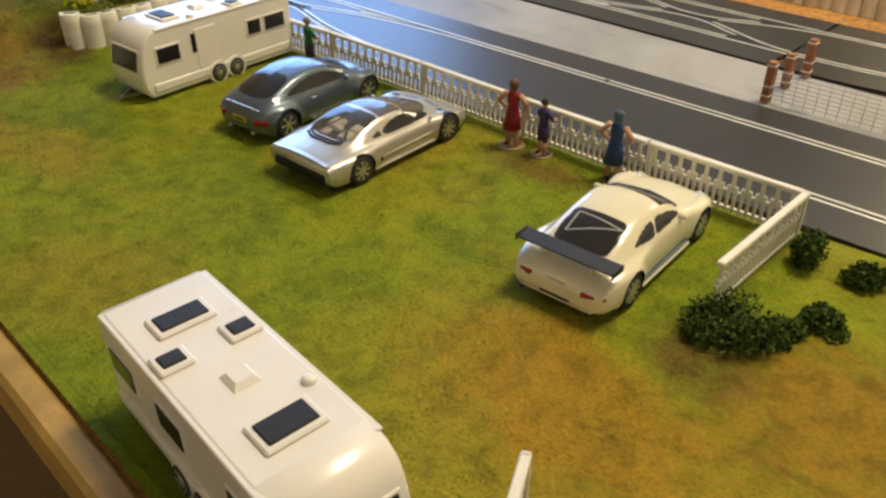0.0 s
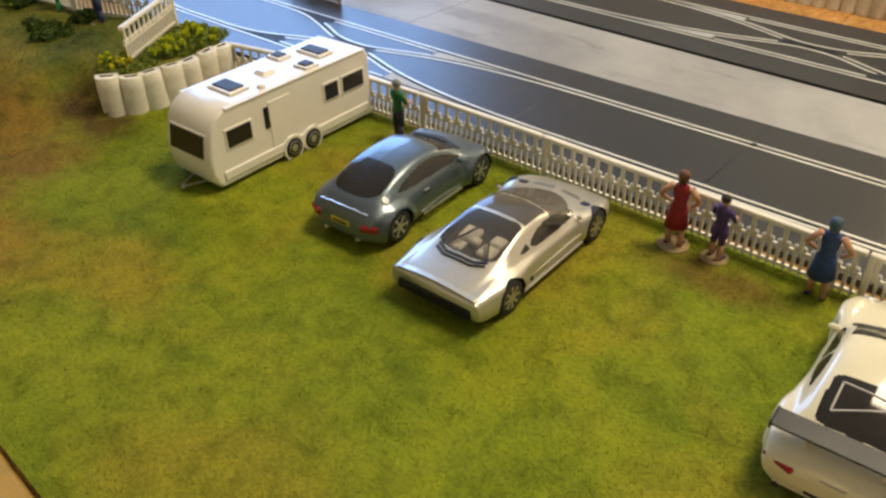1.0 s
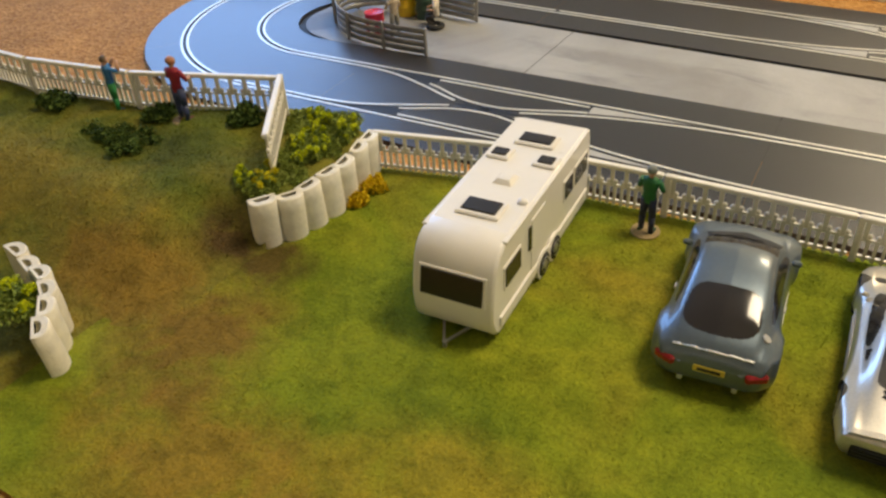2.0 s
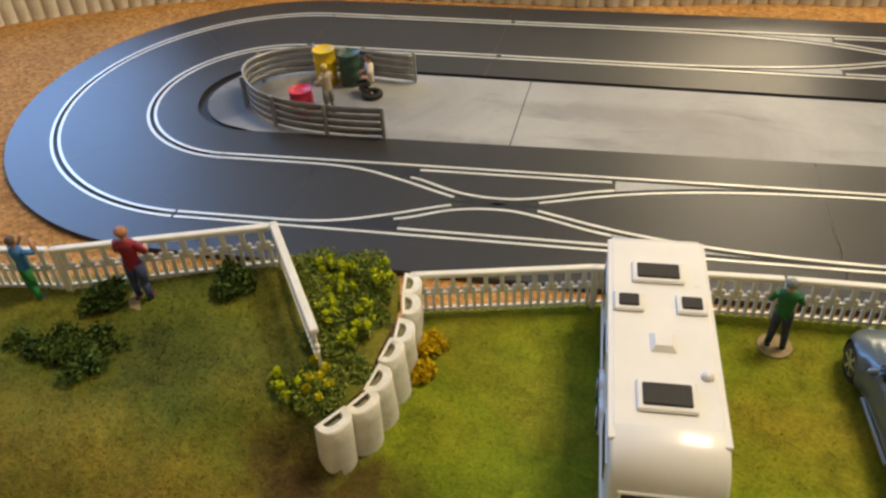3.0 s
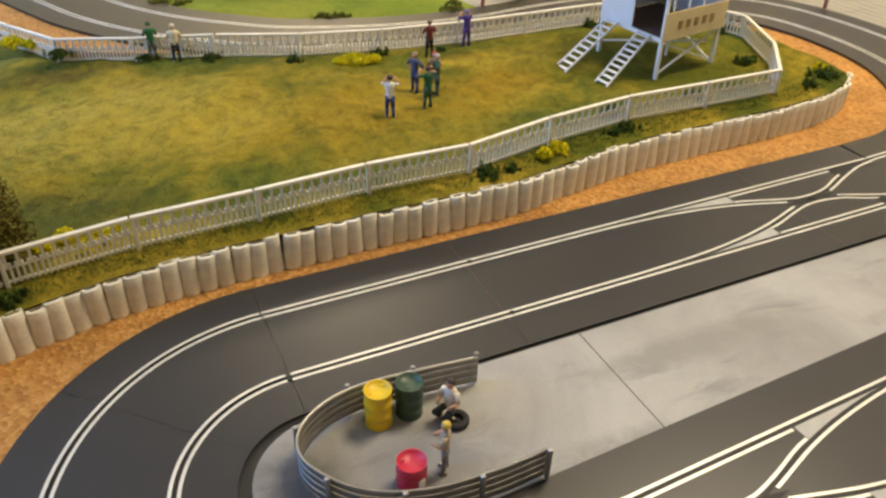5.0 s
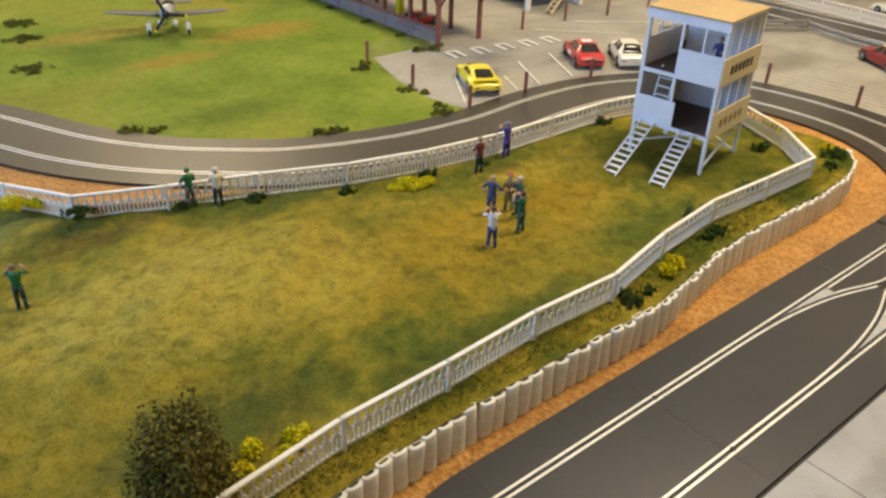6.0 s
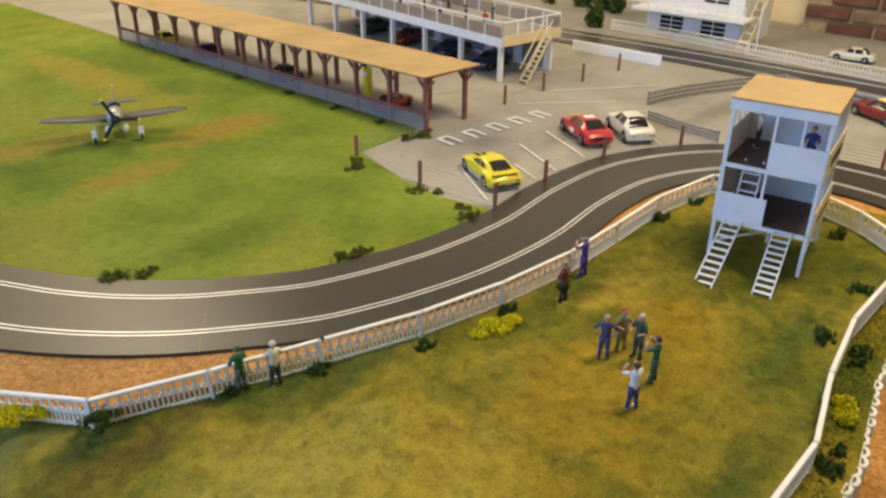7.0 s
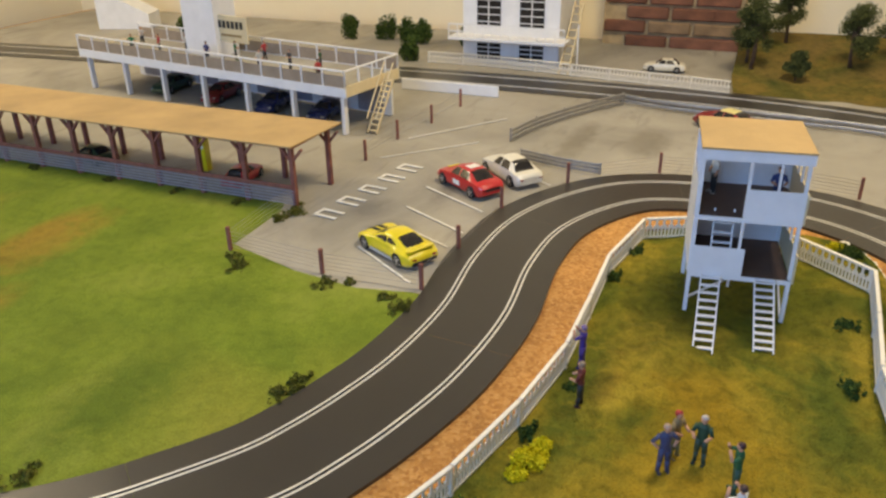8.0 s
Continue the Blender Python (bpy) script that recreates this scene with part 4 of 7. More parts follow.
def car(m, label, paint_m, L, W, H, belt, roof, width, axles, wr, glass_front, glass_rear, side_glass, group="parked model cars", sill=0.006, spokes=6, roof_m=None, rim=M_RIM, plate=None, lamps=True, cab=0.80, nx=84, pillar=None, mirror=True, tall=0.72, crown=0.03, glass_v=22, sub=3):
    """A lofted car, x forward, wheels on z 0. Glass ranges are places along x."""
    th = thing("car", m, label, "car", group)
    xs = list(np.linspace(-L / 2, L / 2, nx))
    rings = []
    for x in xs:
        b, t, w = keyed(belt, x), keyed(roof, x), keyed(width, x)
        up = max(0.0, t - b)
        f = min(1.0, up / (0.25 * H))
        wc = w * (0.90 + (cab + 0.08 - 0.90) * f)
        wt = w * (0.72 + (cab * tall - 0.72) * f) if f > 0 else w * 0.72
        zs = keyed([(-L / 2, sill + 0.25 * (b - sill)), (-L / 2 + 0.06 * L, sill), (L / 2 - 0.08 * L, sill), (L / 2, sill + 0.1 * (b - sill))], x)
        ctrl = [(w * 0.90, zs), (w * 0.975, zs + 0.20 * (b - zs)), (w, zs + 0.48 * (b - zs)), (w * 0.975, zs + 0.80 * (b - zs)), (w * 0.93, b - 0.02 * H), (wc, b + 0.02 * H * f)]
        ctrl += [(wc + (wt - wc) * 0.55, b + up * 0.55), (wt, b + up * 0.90), (wt * 0.80, b + up * 0.975 + crown * 0.35 * H), (wt * 0.42, b + up + crown * 0.8 * H), (0, b + up + crown * H)]
        row = []
        for i in range(len(ctrl) - 1):
            p0, p1, p2, p3 = ctrl[max(0, i - 1)], ctrl[i], ctrl[i + 1], ctrl[min(len(ctrl) - 1, i + 2)]
            for k in range(sub):
                q = k / sub
                row.append(tuple(0.5 * (2 * p1[a] + (p2[a] - p0[a]) * q + (2 * p0[a] - 5 * p1[a] + 4 * p2[a] - p3[a]) * q * q + (3 * p1[a] - p0[a] - 3 * p2[a] + p3[a]) * q ** 3) for a in (0, 1)))
        row.append(ctrl[-1])
        rings.append((x, row))
    nv = len(rings[0][1])
    r_w, S = axles[2], sub / 3
    regions = {}
    for i in range(nx - 1):
        for v in range(nv - 1):
            xm = (rings[i][0] + rings[i + 1][0]) / 2
            zm = sum(rings[a][1][b][1] for a in (i, i + 1) for b in (v, v + 1)) / 4
            up = keyed(roof, xm) - keyed(belt, xm)
            what = "body"
            if v < 13 * S and any(math.hypot(xm - ax, zm - r_w) < r_w * 1.16 for ax in axles[:2]):
                what = "arch"
            elif side_glass and 15 * S <= v < 21 * S and side_glass[0] < xm < side_glass[1] and up > 0.16 * H:
                lo = side_glass[0] + (v - 15 * S) / (6 * S) * side_glass[2]
                hi = side_glass[1] - (v - 15 * S) / (6 * S) * side_glass[3]
                if lo < xm < hi and not (pillar and abs(xm - pillar) < 0.0013):
                    what = "side_window"
            elif v >= 22 * S and glass_front[0] < xm < glass_front[1]:
                what = "windscreen"
            elif v >= glass_v * S and glass_rear[0] < xm < glass_rear[1]:
                what = "rear_window"
            elif roof_m and v >= 22 * S and glass_rear[1] <= xm <= glass_front[0]:
                what = "roof_panel"
            regions.setdefault(what, []).append((i, v))
    mats = {"body": paint_m, "arch": M_BLACK, "side_window": M_GLASS_DARK, "windscreen": M_GLASS_DARK, "rear_window": M_GLASS_DARK, "roof_panel": roof_m}
    jobs = [(what, cells, s) for what, cells in regions.items() for s in (((1,), (-1,)) if what in ("side_window", "arch") else ((1, -1),))]
    for what, cells, both in jobs:
        bm = bmesh.new()
        for side in both:
            vs = {}
            def at(i, v):
                if (i, v) not in vs:
                    x, row = rings[i]
                    y, z = row[v]
                    if what == "arch":
                        y -= W * 0.13
                    vs[i, v] = bm.verts.new((x, side * y, z))
                return vs[i, v]
            for i, v in cells:
                q = [at(i, v), at(i + 1, v), at(i + 1, v + 1), at(i, v + 1)]
                f = bm.faces.new(q if side < 0 else list(reversed(q)))
                f.smooth = True
            if what == "body":
                for i in (0, nx - 1):
                    ring = [at(i, v) for v in range(nv)]
                    mid = [bm.verts.new((rings[i][0], 0, rings[i][1][v][1])) for v in range(nv)]
                    for v in range(nv - 1):
                        try:
                            bm.faces.new([ring[v], ring[v + 1], mid[v + 1], mid[v]])
                        except ValueError:
                            pass
        bmesh.ops.remove_doubles(bm, verts=bm.verts, dist=0.00004)
        bmesh.ops.recalc_face_normals(bm, faces=bm.faces)
        part(what if what != "arch" else "wheel_arch", bm, mats[what], th)
    part("floor_pan", boxed((0, 0, sill + 0.002), (L * 0.84, W * 0.80, 0.004)), M_BLACK, th)
    rw, ww = r_w, W * 0.125
    ty, rm, hub = wheel_mesh(rw, ww, spokes)
    base = None
    for ax in axles[:2]:
        for s in (1, -1):
            mm = pose(ax, s * (W / 2 - ww * 0.42), rw, -90 * s, 0, 0)
            if base is None:
                base = part("wheel", ty, M_TYRE, th)
                base.matrix_local = mm
                kids = (part("rim", rm, rim, base), part("brake_disc", hub, M_BLACK, base))
            else:
                w2 = new("wheel", base.data)
                w2.parent, w2.matrix_local = th, mm
                for kid in kids:
                    k2 = new(kid.name.split(".")[0], kid.data)
                    k2.parent = w2
    if mirror:
        for s in (1, -1):
            mx = glass_front[1] - 0.10 * L
            part("mirror", boxed((mx, s * W * 0.50, keyed(belt, mx) + 0.002), (0.003, 0.005, 0.003), 0.0008), paint_m, th)
    if lamps:
        for s in (1, -1):
            zb = keyed(belt, -L / 2 + 0.004)
            part("tail_light", boxed((-L / 2 + 0.0026, s * W * 0.325, zb - 0.0045), (0.0060, W * 0.15, 0.0040), 0.0012), M_TAIL, th, "red tail light")
            zf = keyed(belt, L / 2 - 0.006)
            part("headlight", boxed((L / 2 - 0.0055, s * W * 0.33, zf - 0.0022), (0.006, W * 0.14, 0.0034), 0.0008), M_LAMP, th, "clear headlight")
    if plate:
        part("number_plate", boxed((-L / 2 - 0.0002, 0, keyed(belt, -L / 2 + 0.002) - 0.0085), (0.0016, W * 0.26, 0.0036), 0.0003), plate, th, "yellow number plate")
        part("plate_bar", boxed((-L / 2 - 0.0012, 0, keyed(belt, -L / 2 + 0.002) - 0.0085), (0.0008, W * 0.19, 0.0014)), M_INK, th)
    return th


M_TAIL = plain("tail_light_red", (0.24, 0.012, 0.015), 0.2, 0, 0.1)
M_LAMP = plain("headlight_clear", (0.55, 0.55, 0.52), 0.12, 0.2, 0.1)
M_PLATEY = plain("yellow_plate", (0.62, 0.48, 0.06), 0.5)


def metallic(name, col, rough=0.30, flake=0.5):
    m, nt, b, co = start(name, rough, flake)
    fl = noise_tex(nt, co, 2600, 1)
    c = ramp_mix(nt, fl, [(0.35, tuple(v * 0.82 for v in col)), (0.65, tuple(min(1, v * 1.15) for v in col))])
    nt.links.new(c, b.inputs["Base Color"])
    dust = noise_tex(nt, co, 35, 4)
    rough_var(nt, b, dust, rough - 0.06, rough + 0.12)
    b.inputs["Coat Weight"].default_value, b.inputs["Coat Roughness"].default_value = 0.6, 0.10
    return m


M_TT = metallic("slate_blue_metallic", (0.115, 0.150, 0.185), 0.34, 0.6)
M_JAG = metallic("silver_metallic", (0.56, 0.53, 0.47), 0.30, 0.6)
M_POR = plain("ivory_gloss_paint", (0.78, 0.72, 0.52), 0.22, 0, 0.03, 30, 900, 0.00002, 0.5)
M_CARBON = plain("black_wing_plastic", (0.018, 0.018, 0.022), 0.45, 0, 0.1, 60, 900, 0.00001)
M_TRIMB = plain("blue_grey_sill", (0.14, 0.20, 0.26), 0.4)


def inside(px, pz, poly):
    """Which of the points lie inside the closed outline."""
    hit = np.zeros(px.shape, bool)
    for (ax, az), (bx, bz) in zip(poly, poly[1:] + poly[:1]):
        if az != bz:
            hit ^= ((az > pz) != (bz > pz)) & (px < (bx - ax) * (pz - az) / (bz - az) + ax)
    return hit


def rounded(ctrl, n=10):
    """A closed smooth outline through the points."""
    out, m = [], len(ctrl)
    for i in range(m):
        a, b, c, d = (ctrl[(i + k) % m] for k in (-1, 0, 1, 2))
        for k in range(n):
            t = k / n
            out.append(tuple(0.5 * (2 * b[q] + (c[q] - a[q]) * t + (2 * a[q] - 5 * b[q] + 4 * c[q] - d[q]) * t * t + (3 * b[q] - a[q] - 3 * c[q] + d[q]) * t ** 3) for q in (0, 1)))
    return out


def shell_part(name, co, quads, material, th, label=""):
    used_v = np.unique(quads)
    back = np.zeros(len(co), int)
    back[used_v] = np.arange(len(used_v))
    me = bpy.data.meshes.new(name)
    me.from_pydata(co[used_v].tolist(), [], back[quads].tolist())
    bm = bmesh.new()
    bm.from_mesh(me)
    bpy.data.meshes.remove(me)
    bmesh.ops.remove_doubles(bm, verts=bm.verts, dist=0.00003)
    bmesh.ops.recalc_face_normals(bm, faces=bm.faces)
    return part(name, smooth(bm), material, th, label)


def coupe(m, label, paint_m, L, belt, roof, width, base, top, axles, wr, screens, side, flare=0.0, sill=0.005, crown=0.0012, spokes=6, rim=M_RIM, ww=0.0072, nx=250, seg=8):
    """A sculpted model car, x forward, wheels on z 0. belt, roof and width run along x; base and top are
    the cabin's half widths as shares of the body's; screens are (name, test(x, y), material)."""
    th = thing("car", m, label, "car", "parked model cars")
    u = np.linspace(-1, 1, nx)
    xs = L / 2 * (0.75 * u + 0.25 * np.sin(u * math.pi / 2))
    rows = []
    for x in xs:
        b, t, w = keyed(belt, x), keyed(roof, x), keyed(width, x)
        cb, ct = w * keyed(base, x), w * keyed(top, x)
        up = max(0.0, t - b)
        e = min(1.0, (L / 2 - abs(x)) / 0.010)
        zs = sill + (1 - e) ** 2 * 0.30 * (b - sill)
        h = b - zs
        ctrl = [(w * 0.90, zs), (w * 0.965, zs + 0.16 * h), (w, zs + 0.42 * h), (w * 0.99, zs + 0.70 * h), (w * 0.955, zs + 0.93 * h), (cb, b + 0.10 * up + 0.0004), (cb + (ct - cb) * 0.45, b + 0.55 * up), (ct, b + 0.90 * up), (ct * 0.62, b + up * 0.985 + crown * 0.55), (0.0, b + up + crown)]
        row = []
        for i in range(len(ctrl) - 1):
            p0, p1, p2, p3 = ctrl[max(0, i - 1)], ctrl[i], ctrl[i + 1], ctrl[min(len(ctrl) - 1, i + 2)]
            for k in range(seg):
                q = k / seg
                row.append([0.5 * (2 * p1[a] + (p2[a] - p0[a]) * q + (2 * p0[a] - 5 * p1[a] + 4 * p2[a] - p3[a]) * q * q + (3 * p1[a] - p0[a] - 3 * p2[a] + p3[a]) * q ** 3) for a in (0, 1)])
        row.append(list(ctrl[-1]))
        rows.append(row)
    G = np.array(rows)
    Y, Z = np.maximum(0.0, G[:, :, 0]), G[:, :, 1]
    X = np.repeat(xs[:, None], Y.shape[1], 1)
    nv = Y.shape[1]
    for ax in axles:
        d = np.hypot(X - ax, Z - wr)
        fade = np.clip((5.0 * seg - np.arange(nv)) / (1.2 * seg), 0, 1)[None, :]
        Y = Y + flare * np.exp(-((d - wr * 1.12) / (0.30 * wr)) ** 2) * fade
    cx, cy, cz = ((A[:-1, :-1] + A[1:, :-1] + A[1:, 1:] + A[:-1, 1:]) / 4 for A in (X, Y, Z))
    vv = np.repeat(np.arange(nv - 1)[None, :], nx - 1, 0)
    what = np.zeros(cx.shape, int)
    names = [("body", paint_m)]
    for name, test, mtl in screens:
        names.append((name, mtl))
        what[(vv >= 5.6 * seg) & test(cx, cy)] = len(names) - 1
    names.append(("side_window", M_GLASS_DARK))
    for poly in side:
        what[(vv >= 4.6 * seg) & (vv < 7.6 * seg) & inside(cx, cz, rounded(poly))] = len(names) - 1
    gone = np.zeros(cx.shape, bool)
    for ax in axles:
        gone |= (np.hypot(cx - ax, cz - wr) < wr * 1.10) & (vv < 4.4 * seg)
    ids = np.arange(nx * nv).reshape(nx, nv)
    Q = np.stack([ids[:-1, :-1], ids[1:, :-1], ids[1:, 1:], ids[:-1, 1:]], -1)
    right = np.stack([X, Y, Z], -1).reshape(-1, 3)
    both = np.concatenate([right, right * (1, -1, 1)])
    for k, (name, mtl) in enumerate(names):
        q = Q[(what == k) & ~gone].reshape(-1, 4)
        if not len(q):
            continue
        if name == "side_window":
            for s in (0, 1):
                shell_part(name, both, q + s * nx * nv, mtl, th, "dark side window")
        elif name == "body":
            ends = []
            for r in (0, nx - 1):
                o = r * nv
                ends += [(o + v, o + v + 1, o + v + 1 + nx * nv, o + v + nx * nv) for v in range(nv - 1)]
            shell_part(name, both, np.concatenate([q, q + nx * nv, np.array(ends)]), mtl, th)
        else:
            shell_part(name, both, np.concatenate([q, q + nx * nv]), mtl, th)
    wmid = min(keyed(width, ax) for ax in axles)
    part("floor_pan", boxed((0, 0, sill + 0.0022), (L * 0.86, wmid * 1.66, 0.0040)), M_BLACK, th)
    ty, rm, hub = wheel_mesh(wr, ww, spokes)
    wheel = None
    for ax in axles:
        for s in (1, -1):
            yo = keyed(width, ax) + flare * 0.6
            liner = bmesh.new()
            arc = [(ax + wr * 1.12 * math.cos(a), wr + wr * 1.12 * math.sin(a)) for a in np.linspace(-0.35, math.pi + 0.35, 17)]
            outer = [liner.verts.new((x, s * (yo - 0.0012), max(0.002, z))) for x, z in arc]
            inner = [liner.verts.new((x, s * (yo - ww * 1.7), max(0.002, z))) for x, z in arc]
            for k in range(16):
                liner.faces.new((outer[k], outer[k + 1], inner[k + 1], inner[k]))
            liner.faces.new(inner)
            part("wheel_arch", liner, M_BLACK, th, "black wheel well")
            mm = pose(ax, s * (yo - ww * 0.62), wr, -90 * s, 0, 0)
            if wheel is None:
                wheel = part("wheel", ty, M_TYRE, th)
                wheel.matrix_local = mm
                kids = (part("rim", rm, rim, wheel), part("brake_disc", hub, M_BLACK, wheel))
            else:
                w2 = new("wheel", wheel.data)
                w2.parent, w2.matrix_local = th, mm
                for kid in kids:
                    new(kid.name.split(".")[0], kid.data).parent = w2

    def skin(x, y):
        """Height of the upper skin over a place."""
        r = int(np.argmin(np.abs(xs - x)))
        o = np.argsort(Y[r, 3 * seg:])
        return float(np.interp(abs(y), Y[r, 3 * seg:][o], Z[r, 3 * seg:][o]))
    return th, skin


def strip_on(name, skin, pts, w, material, th, label="", lift=0.0003):
    """A thin moulding laid along places (x, y) on a car's skin."""
    line = even([Vector((x, y, 0)) for x, y in pts], 0.0015)
    line = [Vector((p.x, p.y, skin(p.x, p.y) + lift)) for p in line]
    return part(name, sweep(line, [(-w / 2, -0.0004), (-w / 2, 0.0002), (w / 2, 0.0002), (w / 2, -0.0004)], True), material, th, label)


def panel(x0, x1, y0, y1, n=4.0, bow=0.0):
    """A test for a rounded four-sided pane from x0 (half width y0) to x1 (half width y1)."""
    def test(x, y):
        f = np.clip((x - x0) / (x1 - x0), 0, 1)
        half = y0 + (y1 - y0) * f
        xx = x + bow * (y / max(y0, y1)) ** 2
        return (np.abs((xx - (x0 + x1) / 2) / ((x1 - x0) / 2)) ** n + np.abs(y / half) ** n) < 1
    return test


# slate coupe: one even arch from tail to nose, round flared wheel arches
tt, sk = coupe(pose(0.2825, -0.3885, L0, 0, 0, 96.0), "slate blue metallic rounded coupe with alloy wheels", M_TT, 0.128,
    [(-0.064, 0.0165), (-0.0625, 0.0205), (-0.058, 0.0240), (-0.045, 0.0262), (-0.02, 0.0262), (0.028, 0.0262), (0.044, 0.0258), (0.054, 0.0228), (0.061, 0.0175), (0.064, 0.0135)],
    [(-0.064, 0.0172), (-0.0625, 0.0215), (-0.058, 0.0262), (-0.050, 0.0304), (-0.040, 0.0346), (-0.026, 0.0388), (-0.010, 0.0408), (0.004, 0.0402), (0.016, 0.0368), (0.030, 0.0305), (0.036, 0.0290), (0.046, 0.0268), (0.055, 0.0230), (0.061, 0.0178), (0.064, 0.0136)],
    [(-0.064, 0.0200), (-0.0625, 0.0240), (-0.057, 0.0270), (-0.045, 0.0285), (0.0, 0.0272), (0.040, 0.0285), (0.052, 0.0268), (0.060, 0.0225), (0.064, 0.0165)],
    [(-0.064, 0.80), (-0.050, 0.85), (-0.02, 0.90), (0.02, 0.90), (0.036, 0.86), (0.064, 0.78)],
    [(-0.064, 0.52), (-0.050, 0.62), (-0.02, 0.66), (0.012, 0.66), (0.034, 0.66), (0.064, 0.50)],
    (-0.0425, 0.0425), 0.0110,
    [("windscreen", lambda x, y: (x > 0.013 - 9 * y * y) & (x < 0.0345 - 14 * y * y) & (y < 0.0188), M_GLASS_DARK), ("rear_window", panel(-0.0535, -0.0255, 0.0195, 0.0165, 3.4, -0.002), M_GLASS_DARK)],
    [[(0.024, 0.0284), (0.0, 0.0282), (-0.028, 0.0290), (-0.036, 0.0302), (-0.027, 0.0340), (-0.012, 0.0368), (0.001, 0.0368), (0.013, 0.0338)]],
    0.0022, spokes=6)
for s in (1, -1):
    part("sill_strip", boxed((0.002, s * 0.0276, 0.0072), (0.040, 0.0012, 0.0014)), M_RIM, tt, "bright sill strip")
    part("exhaust", rod(bmesh.new(), (-0.0645, s * 0.013, 0.0072), (-0.060, s * 0.013, 0.0072), 0.0014, 10), M_RIM, tt)
    part("tail_light", boxed((-0.0612, s * 0.0212, 0.0166), (0.0056, 0.0110, 0.0050), 0.0012, Euler((0, 0, radians(-26 * s))).to_matrix()), M_TAIL, tt, "red tail light")
    part("headlight", boxed((0.0560, s * 0.0185, 0.0192), (0.0070, 0.0090, 0.0036), 0.0012, Euler((0, radians(25), radians(20 * s))).to_matrix()), M_LAMP, tt, "clear headlight")
    part("mirror", boxed((0.0195, s * 0.0285, 0.0288), (0.0032, 0.0052, 0.0034), 0.0010), M_TT, tt)
    part("door_handle", boxed((-0.014, s * 0.0274, 0.0232), (0.0048, 0.0010, 0.0012), 0.0003), M_RIM, tt, "bright door handle")
# Rim-metal strip added to stand for the reflection along the tail edge.
strip_on("spoiler_lip", sk, [(-0.0596, -0.019), (-0.0606, 0), (-0.0596, 0.019)], 0.0016, M_RIM, tt, "bright strip in place of a tail edge reflection")
strip_on("scuttle", sk, [(0.0290, -0.0195), (0.0352, 0), (0.0290, 0.0195)], 0.0038, M_BLACK, tt, "black wiper tray")
strip_on("wiper", sk, [(0.0325, -0.014), (0.0290, 0.006)], 0.0008, M_BLACK, tt)
strip_on("wiper", sk, [(0.0335, 0.002), (0.0275, 0.016)], 0.0008, M_BLACK, tt)
part("fuel_cap", cyl(bmesh.new(), (-0.0465, -0.0215, sk(-0.0465, 0.0215) - 0.0008), 0.0024, 0.0012, 14, None, Euler((radians(38), 0, 0)).to_matrix()), M_RIM, tt, "round bright fuel cap")
part("number_plate", boxed((-0.0636, 0, 0.0158), (0.0016, 0.0150, 0.0040), 0.0003), M_PLATEY, tt, "yellow number plate")
part("plate_bar", boxed((-0.0645, 0, 0.0158), (0.0006, 0.0110, 0.0016)), M_INK, tt)

# silver supercar: long, low, wide flat tail over a black recess
M_CLEAR = plain("clear_engine_glass", (0.32, 0.30, 0.28), 0.05, 0, 0.02, 60, 900, 0.000002)
M_CLEAR.node_tree.nodes["Principled BSDF"].inputs["Transmission Weight"].default_value = 0.85
M_SMOKE = plain("smoked_roof_glass", (0.10, 0.085, 0.07), 0.10, 0, 0.05, 60, 900, 0.000002)
